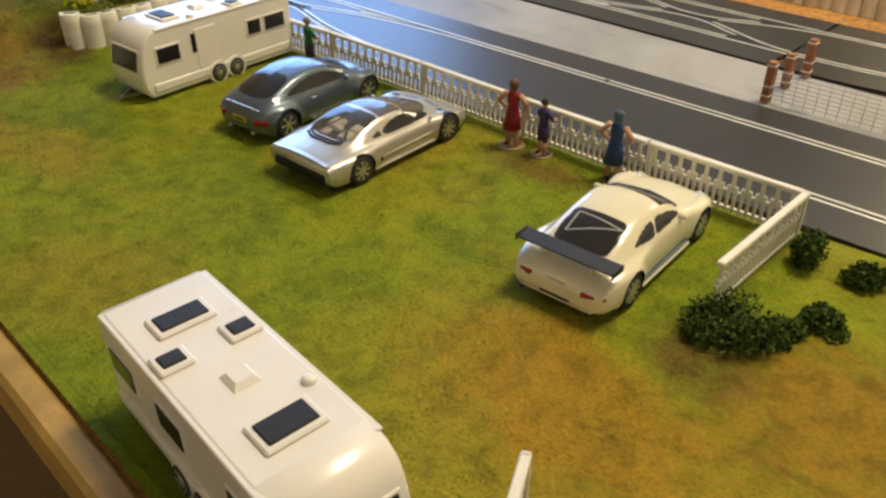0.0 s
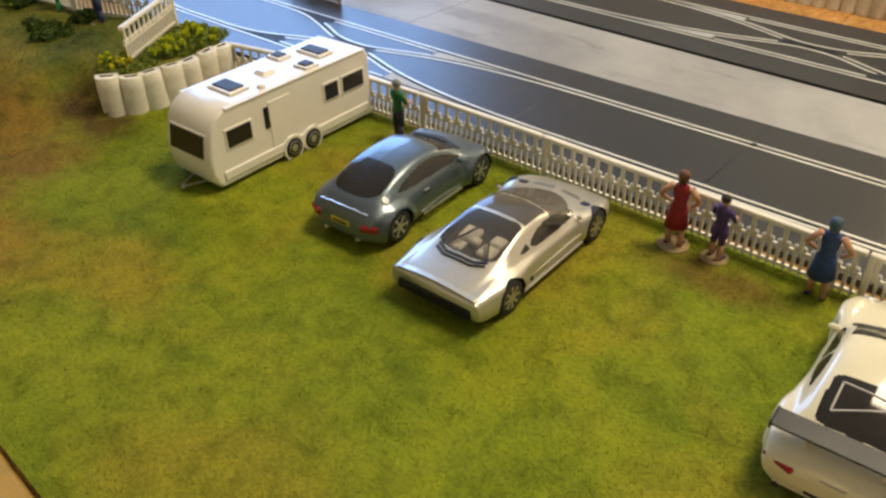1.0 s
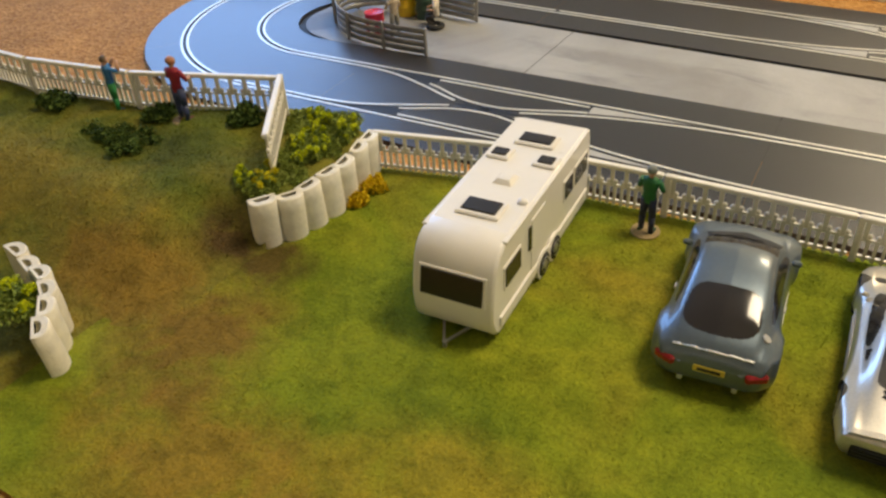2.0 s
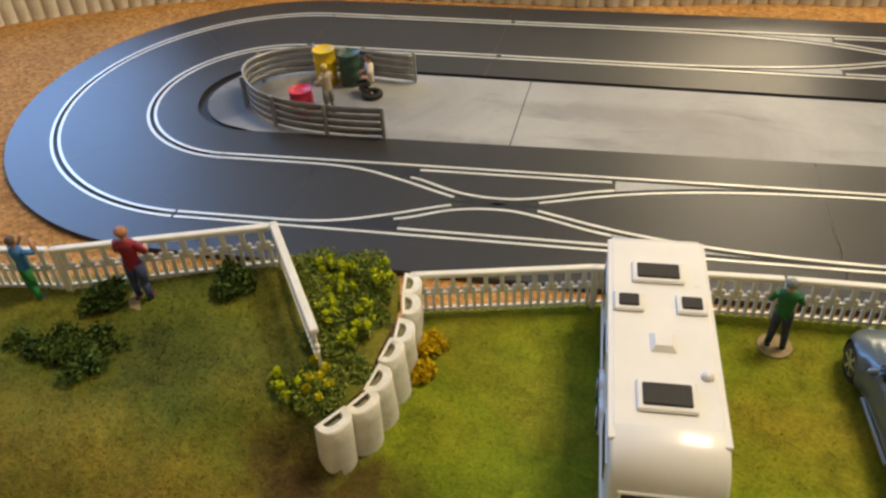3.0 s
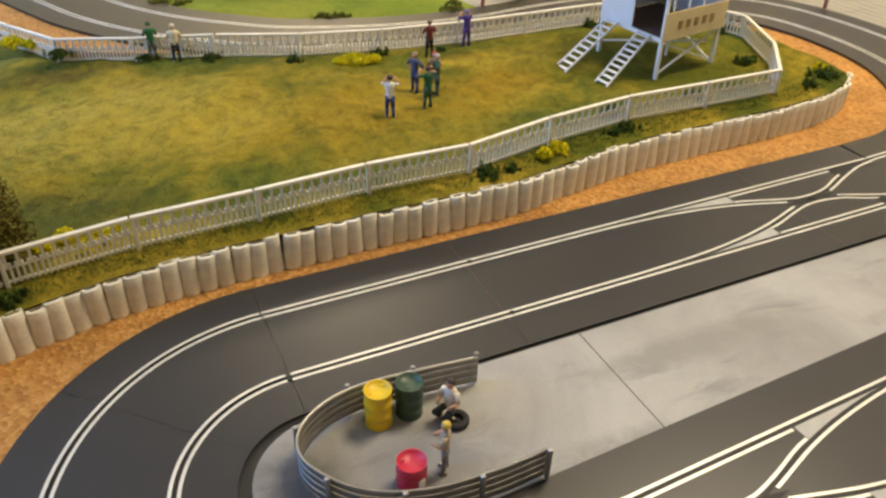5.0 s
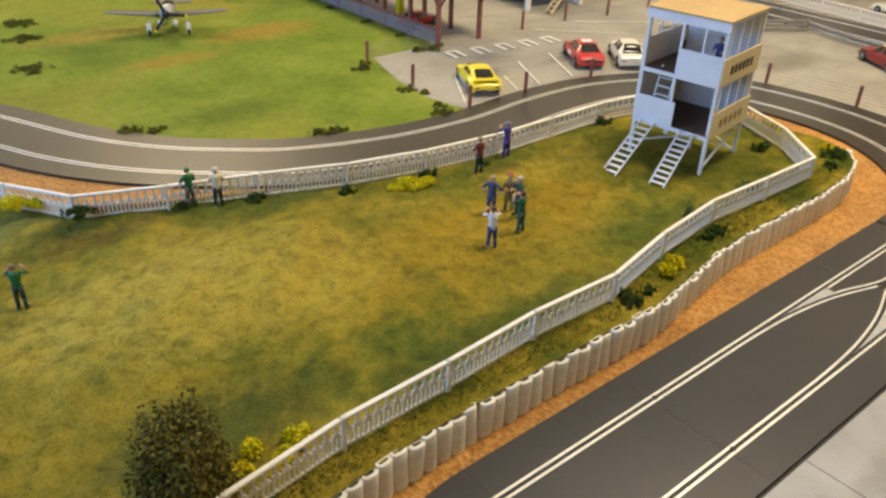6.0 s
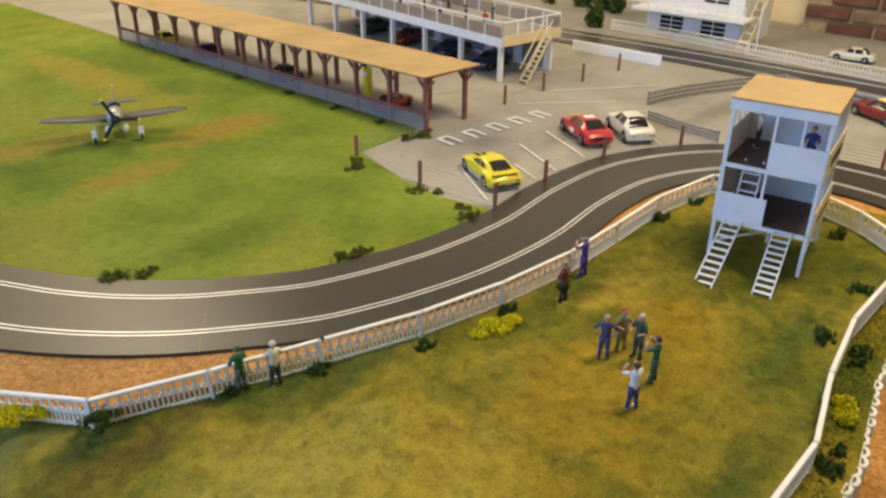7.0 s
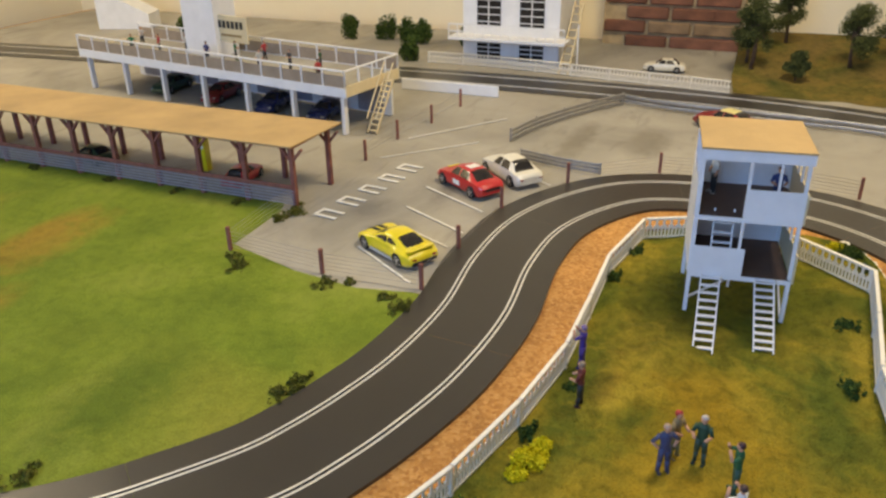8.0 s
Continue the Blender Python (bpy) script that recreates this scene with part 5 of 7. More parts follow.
jag, sk = coupe(pose(0.3745, -0.3905, L0, 0, 0, 94.0), "silver low wide supercar with glass engine cover", M_JAG, 0.148,
    [(-0.074, 0.0200), (-0.070, 0.0208), (-0.055, 0.0222), (-0.042, 0.0230), (-0.02, 0.0225), (0.015, 0.0215), (0.040, 0.0220), (0.054, 0.0192), (0.066, 0.0142), (0.074, 0.0092)],
    [(-0.074, 0.0212), (-0.070, 0.0222), (-0.055, 0.0250), (-0.046, 0.0275), (-0.034, 0.0318), (-0.022, 0.0345), (-0.008, 0.0352), (0.006, 0.0336), (0.024, 0.0272), (0.036, 0.0232), (0.050, 0.0202), (0.062, 0.0165), (0.069, 0.0130), (0.074, 0.0094)],
    [(-0.074, 0.0300), (-0.068, 0.0312), (-0.050, 0.0328), (-0.040, 0.0328), (-0.02, 0.0312), (0.015, 0.0306), (0.040, 0.0326), (0.054, 0.0312), (0.066, 0.0262), (0.0715, 0.0215), (0.074, 0.0165)],
    [(-0.074, 0.86), (-0.055, 0.82), (-0.035, 0.82), (-0.01, 0.86), (0.02, 0.86), (0.036, 0.84), (0.074, 0.78)],
    [(-0.074, 0.60), (-0.055, 0.60), (-0.035, 0.60), (-0.01, 0.60), (0.015, 0.58), (0.034, 0.58), (0.074, 0.50)],
    (-0.0475, 0.0400), 0.0106,
    [("windscreen", lambda x, y: (x > 0.0072 - 6 * y * y) & (x < 0.0400 - 36 * y * y) & (y < 0.0215), M_SMOKE), ("roof_panel", lambda x, y: (x > -0.0150 - 4 * y * y) & (x < 0.0062 - 6 * y * y) & (y < 0.0178), M_SMOKE), ("rear_window", panel(-0.0500, -0.0182, 0.0205, 0.0180, 7.0, -0.0030), M_CLEAR)],
    [[(0.0265, 0.0243), (0.0, 0.0240), (-0.0165, 0.0248), (-0.0200, 0.0275), (-0.0110, 0.0308), (0.0010, 0.0312), (0.0130, 0.0288)], [(-0.0225, 0.0252), (-0.0290, 0.0256), (-0.0300, 0.0264), (-0.0235, 0.0282)]],
    0.0006, sill=0.0045, crown=0.0010, spokes=8, rim=plain("champagne_rim", (0.55, 0.50, 0.38), 0.3, 0.7), ww=0.0078)
for ob in jag.children:
    if ob.name.startswith("rear_window"):
        ob.visible_shadow = False
part("engine_bay", boxed((-0.035, 0, 0.0185), (0.030, 0.036, 0.0020)), M_BLACK, jag, "dark engine bay floor")
for ex, ey, ew, ez in ((-0.030, 0.008, 0.010, 0.0235), (-0.037, -0.008, 0.009, 0.0225), (-0.028, -0.009, 0.007, 0.0235), (-0.040, 0.009, 0.007, 0.0215), (-0.034, 0.001, 0.005, 0.0240)):
    part("engine_cover", boxed((ex, ey, ez - 0.002), (ew * 1.15, ew * 1.1, 0.0050), 0.0012), M_CREAM, jag, "pale engine casting")
for s in (1, -1):
    part("engine_brace", beam(bmesh.new(), (-0.044, s * 0.013, 0.0245), (-0.026, s * 0.002, 0.0310), 0.0012), M_BLACK, jag)
part("tail_panel", boxed((-0.0742, 0, 0.0116), (0.0016, 0.0500, 0.0066), 0.0006), M_BLACK, jag, "black grilled tail recess")
for z in (0.0094, 0.0112, 0.0130):
    part("tail_slat", boxed((-0.0752, 0, z), (0.0006, 0.0500, 0.0006)), M_HATCH, jag)
strip_on("spoiler_lip", sk, [(-0.0722, -0.0275), (-0.0722, 0.0275)], 0.0034, M_JAG, jag, "", 0.0008)
for q in (0.0, 0.0026):
    strip_on("engine_vent", sk, [(-0.0512 - q + 0.0028, -0.0165), (-0.0520 - q, -0.009), (-0.0520 - q, 0.009), (-0.0512 - q + 0.0028, 0.0165)], 0.0015, M_BLACK, jag, "black engine vent slat", 0.0004)
for s in (1, -1):
    part("side_intake", rod(bmesh.new(), (-0.0290, s * 0.0300, 0.0125), (-0.0290, s * 0.0326, 0.0125), 0.0014, 8), M_BLACK, jag, "small black side intake")
    part("side_skirt", boxed((-0.004, s * 0.0300, 0.0062), (0.062, 0.0030, 0.0022), 0.0008), M_JAG, jag)
    part("waist_crease", boxed((-0.003, s * 0.0310, 0.0135), (0.052, 0.0014, 0.0010), 0.0004), M_JAG, jag)
    strip_on("bonnet_vent", sk, [(0.0455, s * 0.003), (0.0440, s * 0.017)], 0.0006, M_STEEL, jag, "thin grey bonnet vent")
    strip_on("bonnet_vent", sk, [(0.0480, s * 0.003), (0.0465, s * 0.016)], 0.0006, M_STEEL, jag, "thin grey bonnet vent")
    part("mirror", boxed((0.0235, s * 0.0290, 0.0240), (0.0030, 0.0036, 0.0026), 0.0010), M_JAG, jag)

# ivory racer: rounded hips, black rear wing
RACER = (
    [(-0.071, 0.0150), (-0.0695, 0.0185), (-0.064, 0.0218), (-0.050, 0.0248), (-0.02, 0.0258), (0.020, 0.0252), (0.042, 0.0252), (0.054, 0.0222), (0.064, 0.0168), (0.071, 0.0112)],
    [(-0.071, 0.0156), (-0.0695, 0.0192), (-0.064, 0.0232), (-0.056, 0.0262), (-0.046, 0.0310), (-0.034, 0.0356), (-0.020, 0.0388), (-0.006, 0.0396), (0.006, 0.0372), (0.020, 0.0304), (0.027, 0.0272), (0.042, 0.0246), (0.055, 0.0212), (0.064, 0.0166), (0.071, 0.0114)],
    [(-0.071, 0.0245), (-0.0695, 0.0270), (-0.062, 0.0296), (-0.045, 0.0312), (-0.015, 0.0285), (0.018, 0.0282), (0.040, 0.0300), (0.053, 0.0285), (0.064, 0.0242), (0.069, 0.0200), (0.071, 0.0160)],
    [(-0.071, 0.80), (-0.045, 0.80), (-0.015, 0.90), (0.015, 0.90), (0.028, 0.86), (0.071, 0.78)],
    [(-0.071, 0.52), (-0.045, 0.58), (-0.015, 0.64), (0.010, 0.65), (0.028, 0.66), (0.071, 0.50)],
    (-0.0440, 0.0400), 0.0108,
    [("windscreen", lambda x, y: (x > 0.0045 - 9 * y * y) & (x < 0.0275 - 20 * y * y) & (y < 0.0186), M_GLASS_DARK), ("rear_window", panel(-0.0520, -0.0275, 0.0172, 0.0162, 7.0, -0.001), M_GLASS_DARK)],
    [[(0.0165, 0.0280), (0.0, 0.0280), (-0.0110, 0.0282), (-0.0105, 0.0330), (-0.0080, 0.0352), (0.0020, 0.0340), (0.0100, 0.0315)], [(-0.0145, 0.0285), (-0.0280, 0.0288), (-0.0330, 0.0298), (-0.0230, 0.0338), (-0.0130, 0.0352)]],
)
por, sk = coupe(pose(0.5780, -0.3815, L0, 0, 0, 95.0), "ivory white racing coupe with a black rear wing", M_POR, 0.142, *RACER, 0.0012, spokes=10, ww=0.0080)
for s in (1, -1):
    part("tail_light", boxed((-0.0682, s * 0.0212, 0.0168), (0.0050, 0.0135, 0.0020), 0.0006, Euler((0, 0, radians(-20 * s))).to_matrix()), M_TAIL, por, "thin red tail light")
    part("headlight", lathe(bmesh.new(), (0.0535, s * 0.0200, sk(0.0535, 0.020) - 0.0030), [(0.0046, 0), (0.0042, 0.0026), (0.0012, 0.0040)], 16), M_LAMP, por, "round headlight")
    part("wing_endplate", boxed((-0.0610, s * 0.0290, 0.0312), (0.0110, 0.0010, 0.0042), 0.0003), M_CARBON, por)
    part("wing_strut", boxed((-0.0600, s * 0.0150, 0.0276), (0.0045, 0.0012, 0.0072)), M_POR, por)
    part("sill_skirt", boxed((-0.002, s * 0.0284, 0.0056), (0.056, 0.0034, 0.0020), 0.0006), M_POR, por)
    part("skirt_line", boxed((-0.002, s * 0.0288, 0.0078), (0.054, 0.0012, 0.0010)), M_TRIMB, por, "blue-grey sill line")
    part("mirror", boxed((0.0150, s * 0.0272, 0.0276), (0.0034, 0.0056, 0.0032), 0.0011), M_POR, por)
    part("exhaust", rod(bmesh.new(), (-0.0715, s * 0.0200, 0.0060), (-0.066, s * 0.0200, 0.0060), 0.0014, 8), M_BLACK, por)
part("wing_blade", boxed((-0.0610, 0, 0.0318), (0.0105, 0.0580, 0.0012), 0.0004, Euler((0, radians(-7), 0)).to_matrix()), M_CARBON, por, "black wing blade")
part("rear_diffuser", boxed((-0.0685, 0, 0.0072), (0.0050, 0.0440, 0.0022), 0.0009), M_POR, por)
part("bumper_grille", boxed((-0.0705, 0, 0.0092), (0.0020, 0.0180, 0.0012)), M_BLACK, por)
part("rear_badge_bar", boxed((-0.0700, 0, 0.0182), (0.0012, 0.010, 0.0010)), M_PLATE, por)
strip_on("scuttle", sk, [(0.0185, -0.0205), (0.0272, 0), (0.0185, 0.0205)], 0.0022, M_BLACK, por, "black wiper tray")
for a, b in (((-0.0450, 0.012), (-0.0310, 0.012)), ((-0.0450, 0.012), (-0.0330, -0.015)), ((-0.0310, 0.012), (-0.0330, -0.015))):
    strip_on("roll_bar", sk, [a, b], 0.0008, M_PLATE, por, "pale roll bar seen through the glass", 0.0002)

SMALL = dict(
    belt=[(-0.066, 0.0200), (-0.058, 0.0250), (-0.03, 0.0270), (0.03, 0.0262), (0.050, 0.0235), (0.062, 0.0190), (0.066, 0.0150)],
    roof=[(-0.066, 0.0200), (-0.056, 0.0255), (-0.046, 0.0280), (-0.026, 0.0385), (-0.004, 0.0405), (0.008, 0.0392), (0.026, 0.0280), (0.032, 0.0262), (0.050, 0.0235), (0.062, 0.0190), (0.066, 0.0150)],
    width=[(-0.066, 0.0225), (-0.058, 0.0265), (0.0, 0.0275), (0.050, 0.0270), (0.066, 0.0210)])


def small_car(x, y, turn, paint_m, label, roof_m=None, z=-0.0015, boxy=False, scale=1.0):
    roof = SMALL["roof"] if not boxy else [(-0.066, 0.0200), (-0.060, 0.0262), (-0.042, 0.0270), (-0.034, 0.0380), (-0.004, 0.0405), (0.010, 0.0392), (0.024, 0.0280), (0.030, 0.0262), (0.050, 0.0240), (0.062, 0.0205), (0.066, 0.0150)]
    c = car(pose(x, y, z, 0, 0, turn), label, paint_m, 0.132, 0.056, 0.041, SMALL["belt"], roof, SMALL["width"], (-0.040, 0.041, 0.0098), None,
            (0.009, 0.027), (-0.046, -0.026), (-0.032, 0.024, 0.008, 0.012), "paddock model cars", roof_m=roof_m, nx=56, cab=0.84, pillar=-0.004, spokes=5)
    c.matrix_world = c.matrix_world @ Matrix.Scale(scale, 4)
    return c


M_YEL = plain("yellow_gloss_paint", (0.74, 0.60, 0.012), 0.3, 0, 0.06, 60, 900, 0.00002, 0.4)
M_REDP = plain("red_gloss_paint", (0.50, 0.018, 0.020), 0.3, 0, 0.08, 60, 900, 0.00002, 0.4)
M_WHP = plain("off_white_gloss_paint", (0.70, 0.66, 0.54), 0.3, 0, 0.08, 60, 900, 0.00002, 0.4)
M_MAROON = plain("maroon_gloss_paint", (0.22, 0.014, 0.018), 0.3, 0, 0.08, 60, 900, 0.00002, 0.4)
M_NAVY = plain("navy_gloss_paint", (0.02, 0.03, 0.10), 0.25, 0, 0.08, 60, 900, 0.00002, 0.4)
M_BRG = plain("dark_green_gloss_paint", (0.012, 0.05, 0.025), 0.3, 0, 0.08, 60, 900, 0.00002, 0.4)

yc, sk = coupe(pose(0.432, 0.798, -0.0015, 0, 0, 63) @ Matrix.Scale(0.93, 4), "yellow rally coupe with black bonnet stripes", M_YEL, 0.142, *RACER, 0.0014, spokes=5, nx=110, seg=5)
for s in (1, -1):
    strip_on("bonnet_stripe", sk, [(0.030, s * 0.006), (0.058, s * 0.006)], 0.0070, M_BLACK, yc, "black bonnet stripe")
    part("sill_band", boxed((-0.002, s * 0.0290, 0.0075), (0.056, 0.0020, 0.0050), 0.0006), M_PLATE, yc, "pale lower door band")
    part("tail_light", boxed((-0.0685, s * 0.0205, 0.0165), (0.0050, 0.0120, 0.0026), 0.0006, Euler((0, 0, radians(-20 * s))).to_matrix()), M_TAIL, yc, "red tail light")
part("tail_spoiler", boxed((-0.0610, 0, 0.0275), (0.0120, 0.0460, 0.0020), 0.0008, Euler((0, radians(14), 0)).to_matrix()), M_YEL, yc)
part("rear_bumper", boxed((-0.0705, 0, 0.0098), (0.0030, 0.0460, 0.0060), 0.0010), M_BLACK, yc, "black rear bumper")
rc = small_car(0.700, 0.790, 57, M_REDP, "red rally saloon with white door numbers as bars")
part("door_bar", boxed((0.0, 0.0278, 0.0165), (0.018, 0.0008, 0.0080)), M_WHITE, rc)
part("tail_bar", boxed((-0.0662, 0, 0.0175), (0.0012, 0.030, 0.0040)), M_BLACK, rc)
part("roof_bar", boxed((-0.010, 0, 0.0412), (0.016, 0.020, 0.0010), 0.0003), M_WHITE, rc, "white roof panel")
part("bonnet_bar", boxed((0.046, 0, 0.0266), (0.008, 0.022, 0.0008), 0, Euler((0, radians(10), 0)).to_matrix()), M_YEL, rc)
small_car(0.771, 0.740, 50, M_WHP, "off-white boxy rally saloon with dark windows", None, -0.0015, True)
small_car(1.185, 0.420, 60, M_MAROON, "maroon rally car with a pale yellow roof", plain("pale_yellow_roof", (0.70, 0.62, 0.25), 0.4), -0.0015, True)
small_car(1.650, 0.615, 95, M_WHP, "small off-white saloon parked behind the fence", None, -0.0015, True, 0.8)

# ---- caravans ----
M_CARAVAN = plain("caravan_white", (0.80, 0.77, 0.72), 0.30, 0, 0.03, 40, 900, 0.00002, 0.3)


def caravan(m, label):
    """A touring caravan, front towards +x, on two axles."""
    th = thing("caravan", m, label, "caravan", "touring caravans")
    L, W, H, z0 = 0.150, 0.048, 0.0560, 0.0035
    prof = [(-0.075, z0), (0.070, z0), (0.0735, z0 + 0.004), (0.0752, z0 + 0.010), (0.0757, z0 + 0.017), (0.0750, z0 + 0.024), (0.0735, z0 + 0.032), (0.0713, z0 + 0.040), (0.0690, H - 0.0078), (0.0660, H - 0.0045), (0.0620, H - 0.0020), (0.0570, H - 0.0006), (0.0510, H), (-0.068, H), (-0.0725, H - 0.0015), (-0.075, H - 0.006)]
    bm = bmesh.new()
    rows = []
    for y, ins in ((-W / 2, 0.0022), (-W / 2 + 0.0005, 0.0010), (-W / 2 + 0.0022, 0.0), (W / 2 - 0.0022, 0.0), (W / 2 - 0.0005, 0.0010), (W / 2, 0.0022)):
        rows.append([bm.verts.new((x * (1 - ins / 0.075), y, z0 + (z - z0) * (1 - ins / 0.05) + ins * 0.3)) for x, z in prof])
    n = len(prof)
    for a, b in zip(rows, rows[1:]):
        for k in range(n):
            bm.faces.new((a[k], a[(k + 1) % n], b[(k + 1) % n], b[k]))
    bm.faces.new(rows[0])
    bm.faces.new(list(reversed(rows[-1])))
    bmesh.ops.recalc_face_normals(bm, faces=bm.faces)
    for f in bm.faces:
        f.smooth = len(f.verts) == 4 and f.calc_area() < 0.0006
    part("shell", bm, M_CARAVAN, th)
    part("front_window", boxed((0.0746, 0, 0.0325), (0.0016, W * 0.76, 0.0155), 0.0005, Euler((0, radians(-12), 0)).to_matrix()), M_GLASS_DARK, th, "dark front window")
    part("front_window_frame", boxed((0.0739, 0, 0.0325), (0.0016, W * 0.83, 0.0180), 0.0006, Euler((0, radians(-12), 0)).to_matrix()), M_CARAVAN, th)
    for s in (1, -1):
        y = s * W / 2
        for x, w, z, h in ((0.050, 0.020, 0.0345, 0.0120), (-0.034, 0.013, 0.0355, 0.0115), (-0.056, 0.021, 0.0355, 0.0115)) if s > 0 else ((0.046, 0.026, 0.0345, 0.0120), (-0.012, 0.020, 0.0355, 0.0115), (-0.055, 0.022, 0.0355, 0.0115)):
            fr = part("window_frame", boxed((x, y, z), (w + 0.003, 0.0012, h + 0.003), 0.0004), M_CARAVAN, th)
            part("pane", boxed((x, y + s * 0.0006, z), (w, 0.0010, h), 0.0003), M_GLASS_DARK, fr, "dark window pane")
        if s > 0:
            part("door_window", boxed((0.026, y, 0.0370), (0.0040, 0.0016, 0.0150), 0.0003), M_GLASS_DARK, th)
            part("door", boxed((0.014, y, 0.0275), (0.020, 0.0010, 0.0400), 0.0004), M_CARAVAN, th)
        part("skirt", boxed((-0.002, y, 0.0105), (0.138, 0.0022, 0.0065), 0.0006), M_CARAVAN, th)
        part("roof_edge", boxed((-0.006, s * (W / 2 - 0.001), H - 0.0012), (0.128, 0.0034, 0.0016), 0.0005), M_CARAVAN, th)
        for ax in (0.0075, -0.0105):
            part("wheel_arch", cyl(bmesh.new(), (ax, s * (W / 2 - 0.004), 0.0075), 0.0092, 0.0058, 18, None, Euler((radians(-90 * s), 0, 0)).to_matrix()), M_CARAVAN, th)
            w = part("wheel", lathe(bmesh.new(), (0, 0, -0.002), [(0.0046, 0), (0.0068, 0), (0.0074, 0.0008), (0.0074, 0.0034), (0.0068, 0.0042), (0.0046, 0.0042)], 18), M_TYRE, th)
            w.matrix_local = pose(ax, s * (W / 2 + 0.0004), 0.0074, -90 * s, 0, 0)
            part("rim", lathe(bmesh.new(), (0, 0, 0.0006), [(0.0050, 0), (0.0050, 0.0020), (0.0040, 0.0012), (0.0016, 0.0020), (0.0004, 0.0022)], 16), M_RIM, w)
    for x, y, w, d in ((-0.0435, 0, 0.0105, 0.0205), (-0.0215, 0.0147, 0.0080, 0.0095), (-0.0215, -0.0147, 0.0080, 0.0095), (0.0355, 0.0, 0.0120, 0.0205)):
        rim = part("hatch_rim", boxed((x, y, H + 0.0008), (w + 0.005, d + 0.005, 0.0020), 0.0008), M_CARAVAN, th)
        part("hatch", boxed((x, y, H + 0.0020), (w, d, 0.0014), 0.0005), M_HATCH, rim, "dark tinted roof hatch")
    bm = bmesh.new()
    bmesh.ops.create_cone(bm, cap_ends=True, segments=4, radius1=0.0085, radius2=0.0052, depth=0.0026, matrix=Matrix.Translation((0.004, 0, H + 0.0012)) @ pose(0, 0, 0, 0, 0, 45))
    part("roof_vent", bm, M_CARAVAN, th, "low white square roof vent")
    part("aerial", lathe(bmesh.new(), (0.022, 0.018, H), [(0.003, 0), (0.0026, 0.0016), (0.001, 0.0024)], 10), M_CARAVAN, th)
    bm = bmesh.new()
    beam(bm, (0.066, 0.010, 0.0042), (0.086, 0, 0.0036), 0.0014)
    beam(bm, (0.066, -0.010, 0.0042), (0.086, 0, 0.0036), 0.0014)
    cyl(bm, (0.085, 0, -0.0002), 0.0013, 0.0048, 8)
    part("drawbar", bm, M_STEEL, th, "grey tow hitch")
    return th


van = caravan(pose(0.1520, -0.3965, L0, 0, 0, -85.4), "white twin-axle touring caravan parked on the lawn")
van.matrix_world = van.matrix_world @ Matrix.Diagonal((1.03, 1.0, 1.03, 1))
caravan(pose(0.567, -0.626, L0, 0, 0, -3.0), "white touring caravan parked at the board edge")

# ---- brick gate pillars with netting ----
for x, y, h in ((0.536, -0.119, 0.034), (0.534, -0.080, 0.030), (0.536, -0.045, 0.034)):
    th = thing("brick_pillar", pose(x, y, -0.001), "slim red brick pillar with white bands", "pillar", "brick pillars")
    part("shaft", boxed((0, 0, h / 2), (0.0065, 0.0065, h), 0.0006), M_BRICK_P, th)
    for z in (0.006, 0.014, h - 0.003):
        part("band", boxed((0, 0, z), (0.0072, 0.0072, 0.0014), 0.0003), M_CREAM, th, "pale band")
th = thing("wire_netting", pose(0.536, -0.082, 0), "fine pale wire netting strung between pillars", "netting")
for k in range(8):
    part("wire", rod(bmesh.new(), (0.004, -0.036, 0.003 + k * 0.0034), (0.16, -0.03, 0.003 + k * 0.0034), 0.00025, 4), M_STEEL, th)
for k in range(18):
    part("wire", rod(bmesh.new(), (0.004 + k * 0.0088, -0.036, 0), (0.004 + k * 0.0088, -0.036, 0.028), 0.00025, 4), M_STEEL, th)

# ---- viewing tower ----


def ladder(name, a, b, w, n, th, r=0.0011):
    lad = part(name, bmesh.new(), M_PAINTW, th)
    a, b = Vector(a), Vector(b)
    for s in (-1, 1):
        part("stringer", beam(bmesh.new(), a + Vector((0, s * w / 2, 0)), b + Vector((0, s * w / 2, 0)), r * 1.3, r * 2.4), M_PAINTW, lad)
    for k in range(n):
        p = a.lerp(b, (k + 0.6) / n)
        part("tread", boxed(p, (0.0042, w, 0.0012)), M_PAINTW, lad)
    return lad


tower = thing("viewing_tower", pose(0.403, 0.350, 0.0335, 0, 0, 8.5), "white two-storey spectator tower on legs with ladders", "tower")
TD, TW = 0.105, 0.106
Z1, Z2, Z3 = 0.050, 0.118, 0.190
for sx in (-1, 1):
    for sy in (-1, 1):
        x, y = sx * (TD / 2 - 0.002), sy * (TW / 2 - 0.002)
        part("leg", boxed((x, y, Z1 / 2 - 0.002), (0.0042, 0.0042, Z1 + 0.004)), M_PAINTW, tower)
        part("post", boxed((x, y, (Z1 + Z3) / 2 + 0.001), (0.0036, 0.0036, Z3 - Z1 - 0.004)), M_PAINTW, tower)
part("leg", boxed((TD / 2 - 0.03, 0.0, Z1 / 2), (0.003, 0.003, Z1)), M_PAINTW, tower)
for a, b in (((0.048, 0.048, 0.006), (0.048, -0.048, 0.046)), ((0.048, -0.048, 0.006), (0.048, 0.048, 0.046)), ((-0.048, -0.0495, 0.006), (0.048, -0.0495, 0.046)), ((0.048, -0.0495, 0.006), (-0.048, -0.0495, 0.046)), ((-0.048, 0.05, 0.018), (0.045, -0.045, 0.030))):
    part("brace", beam(bmesh.new(), a, b, 0.0022), M_PAINTW, tower)
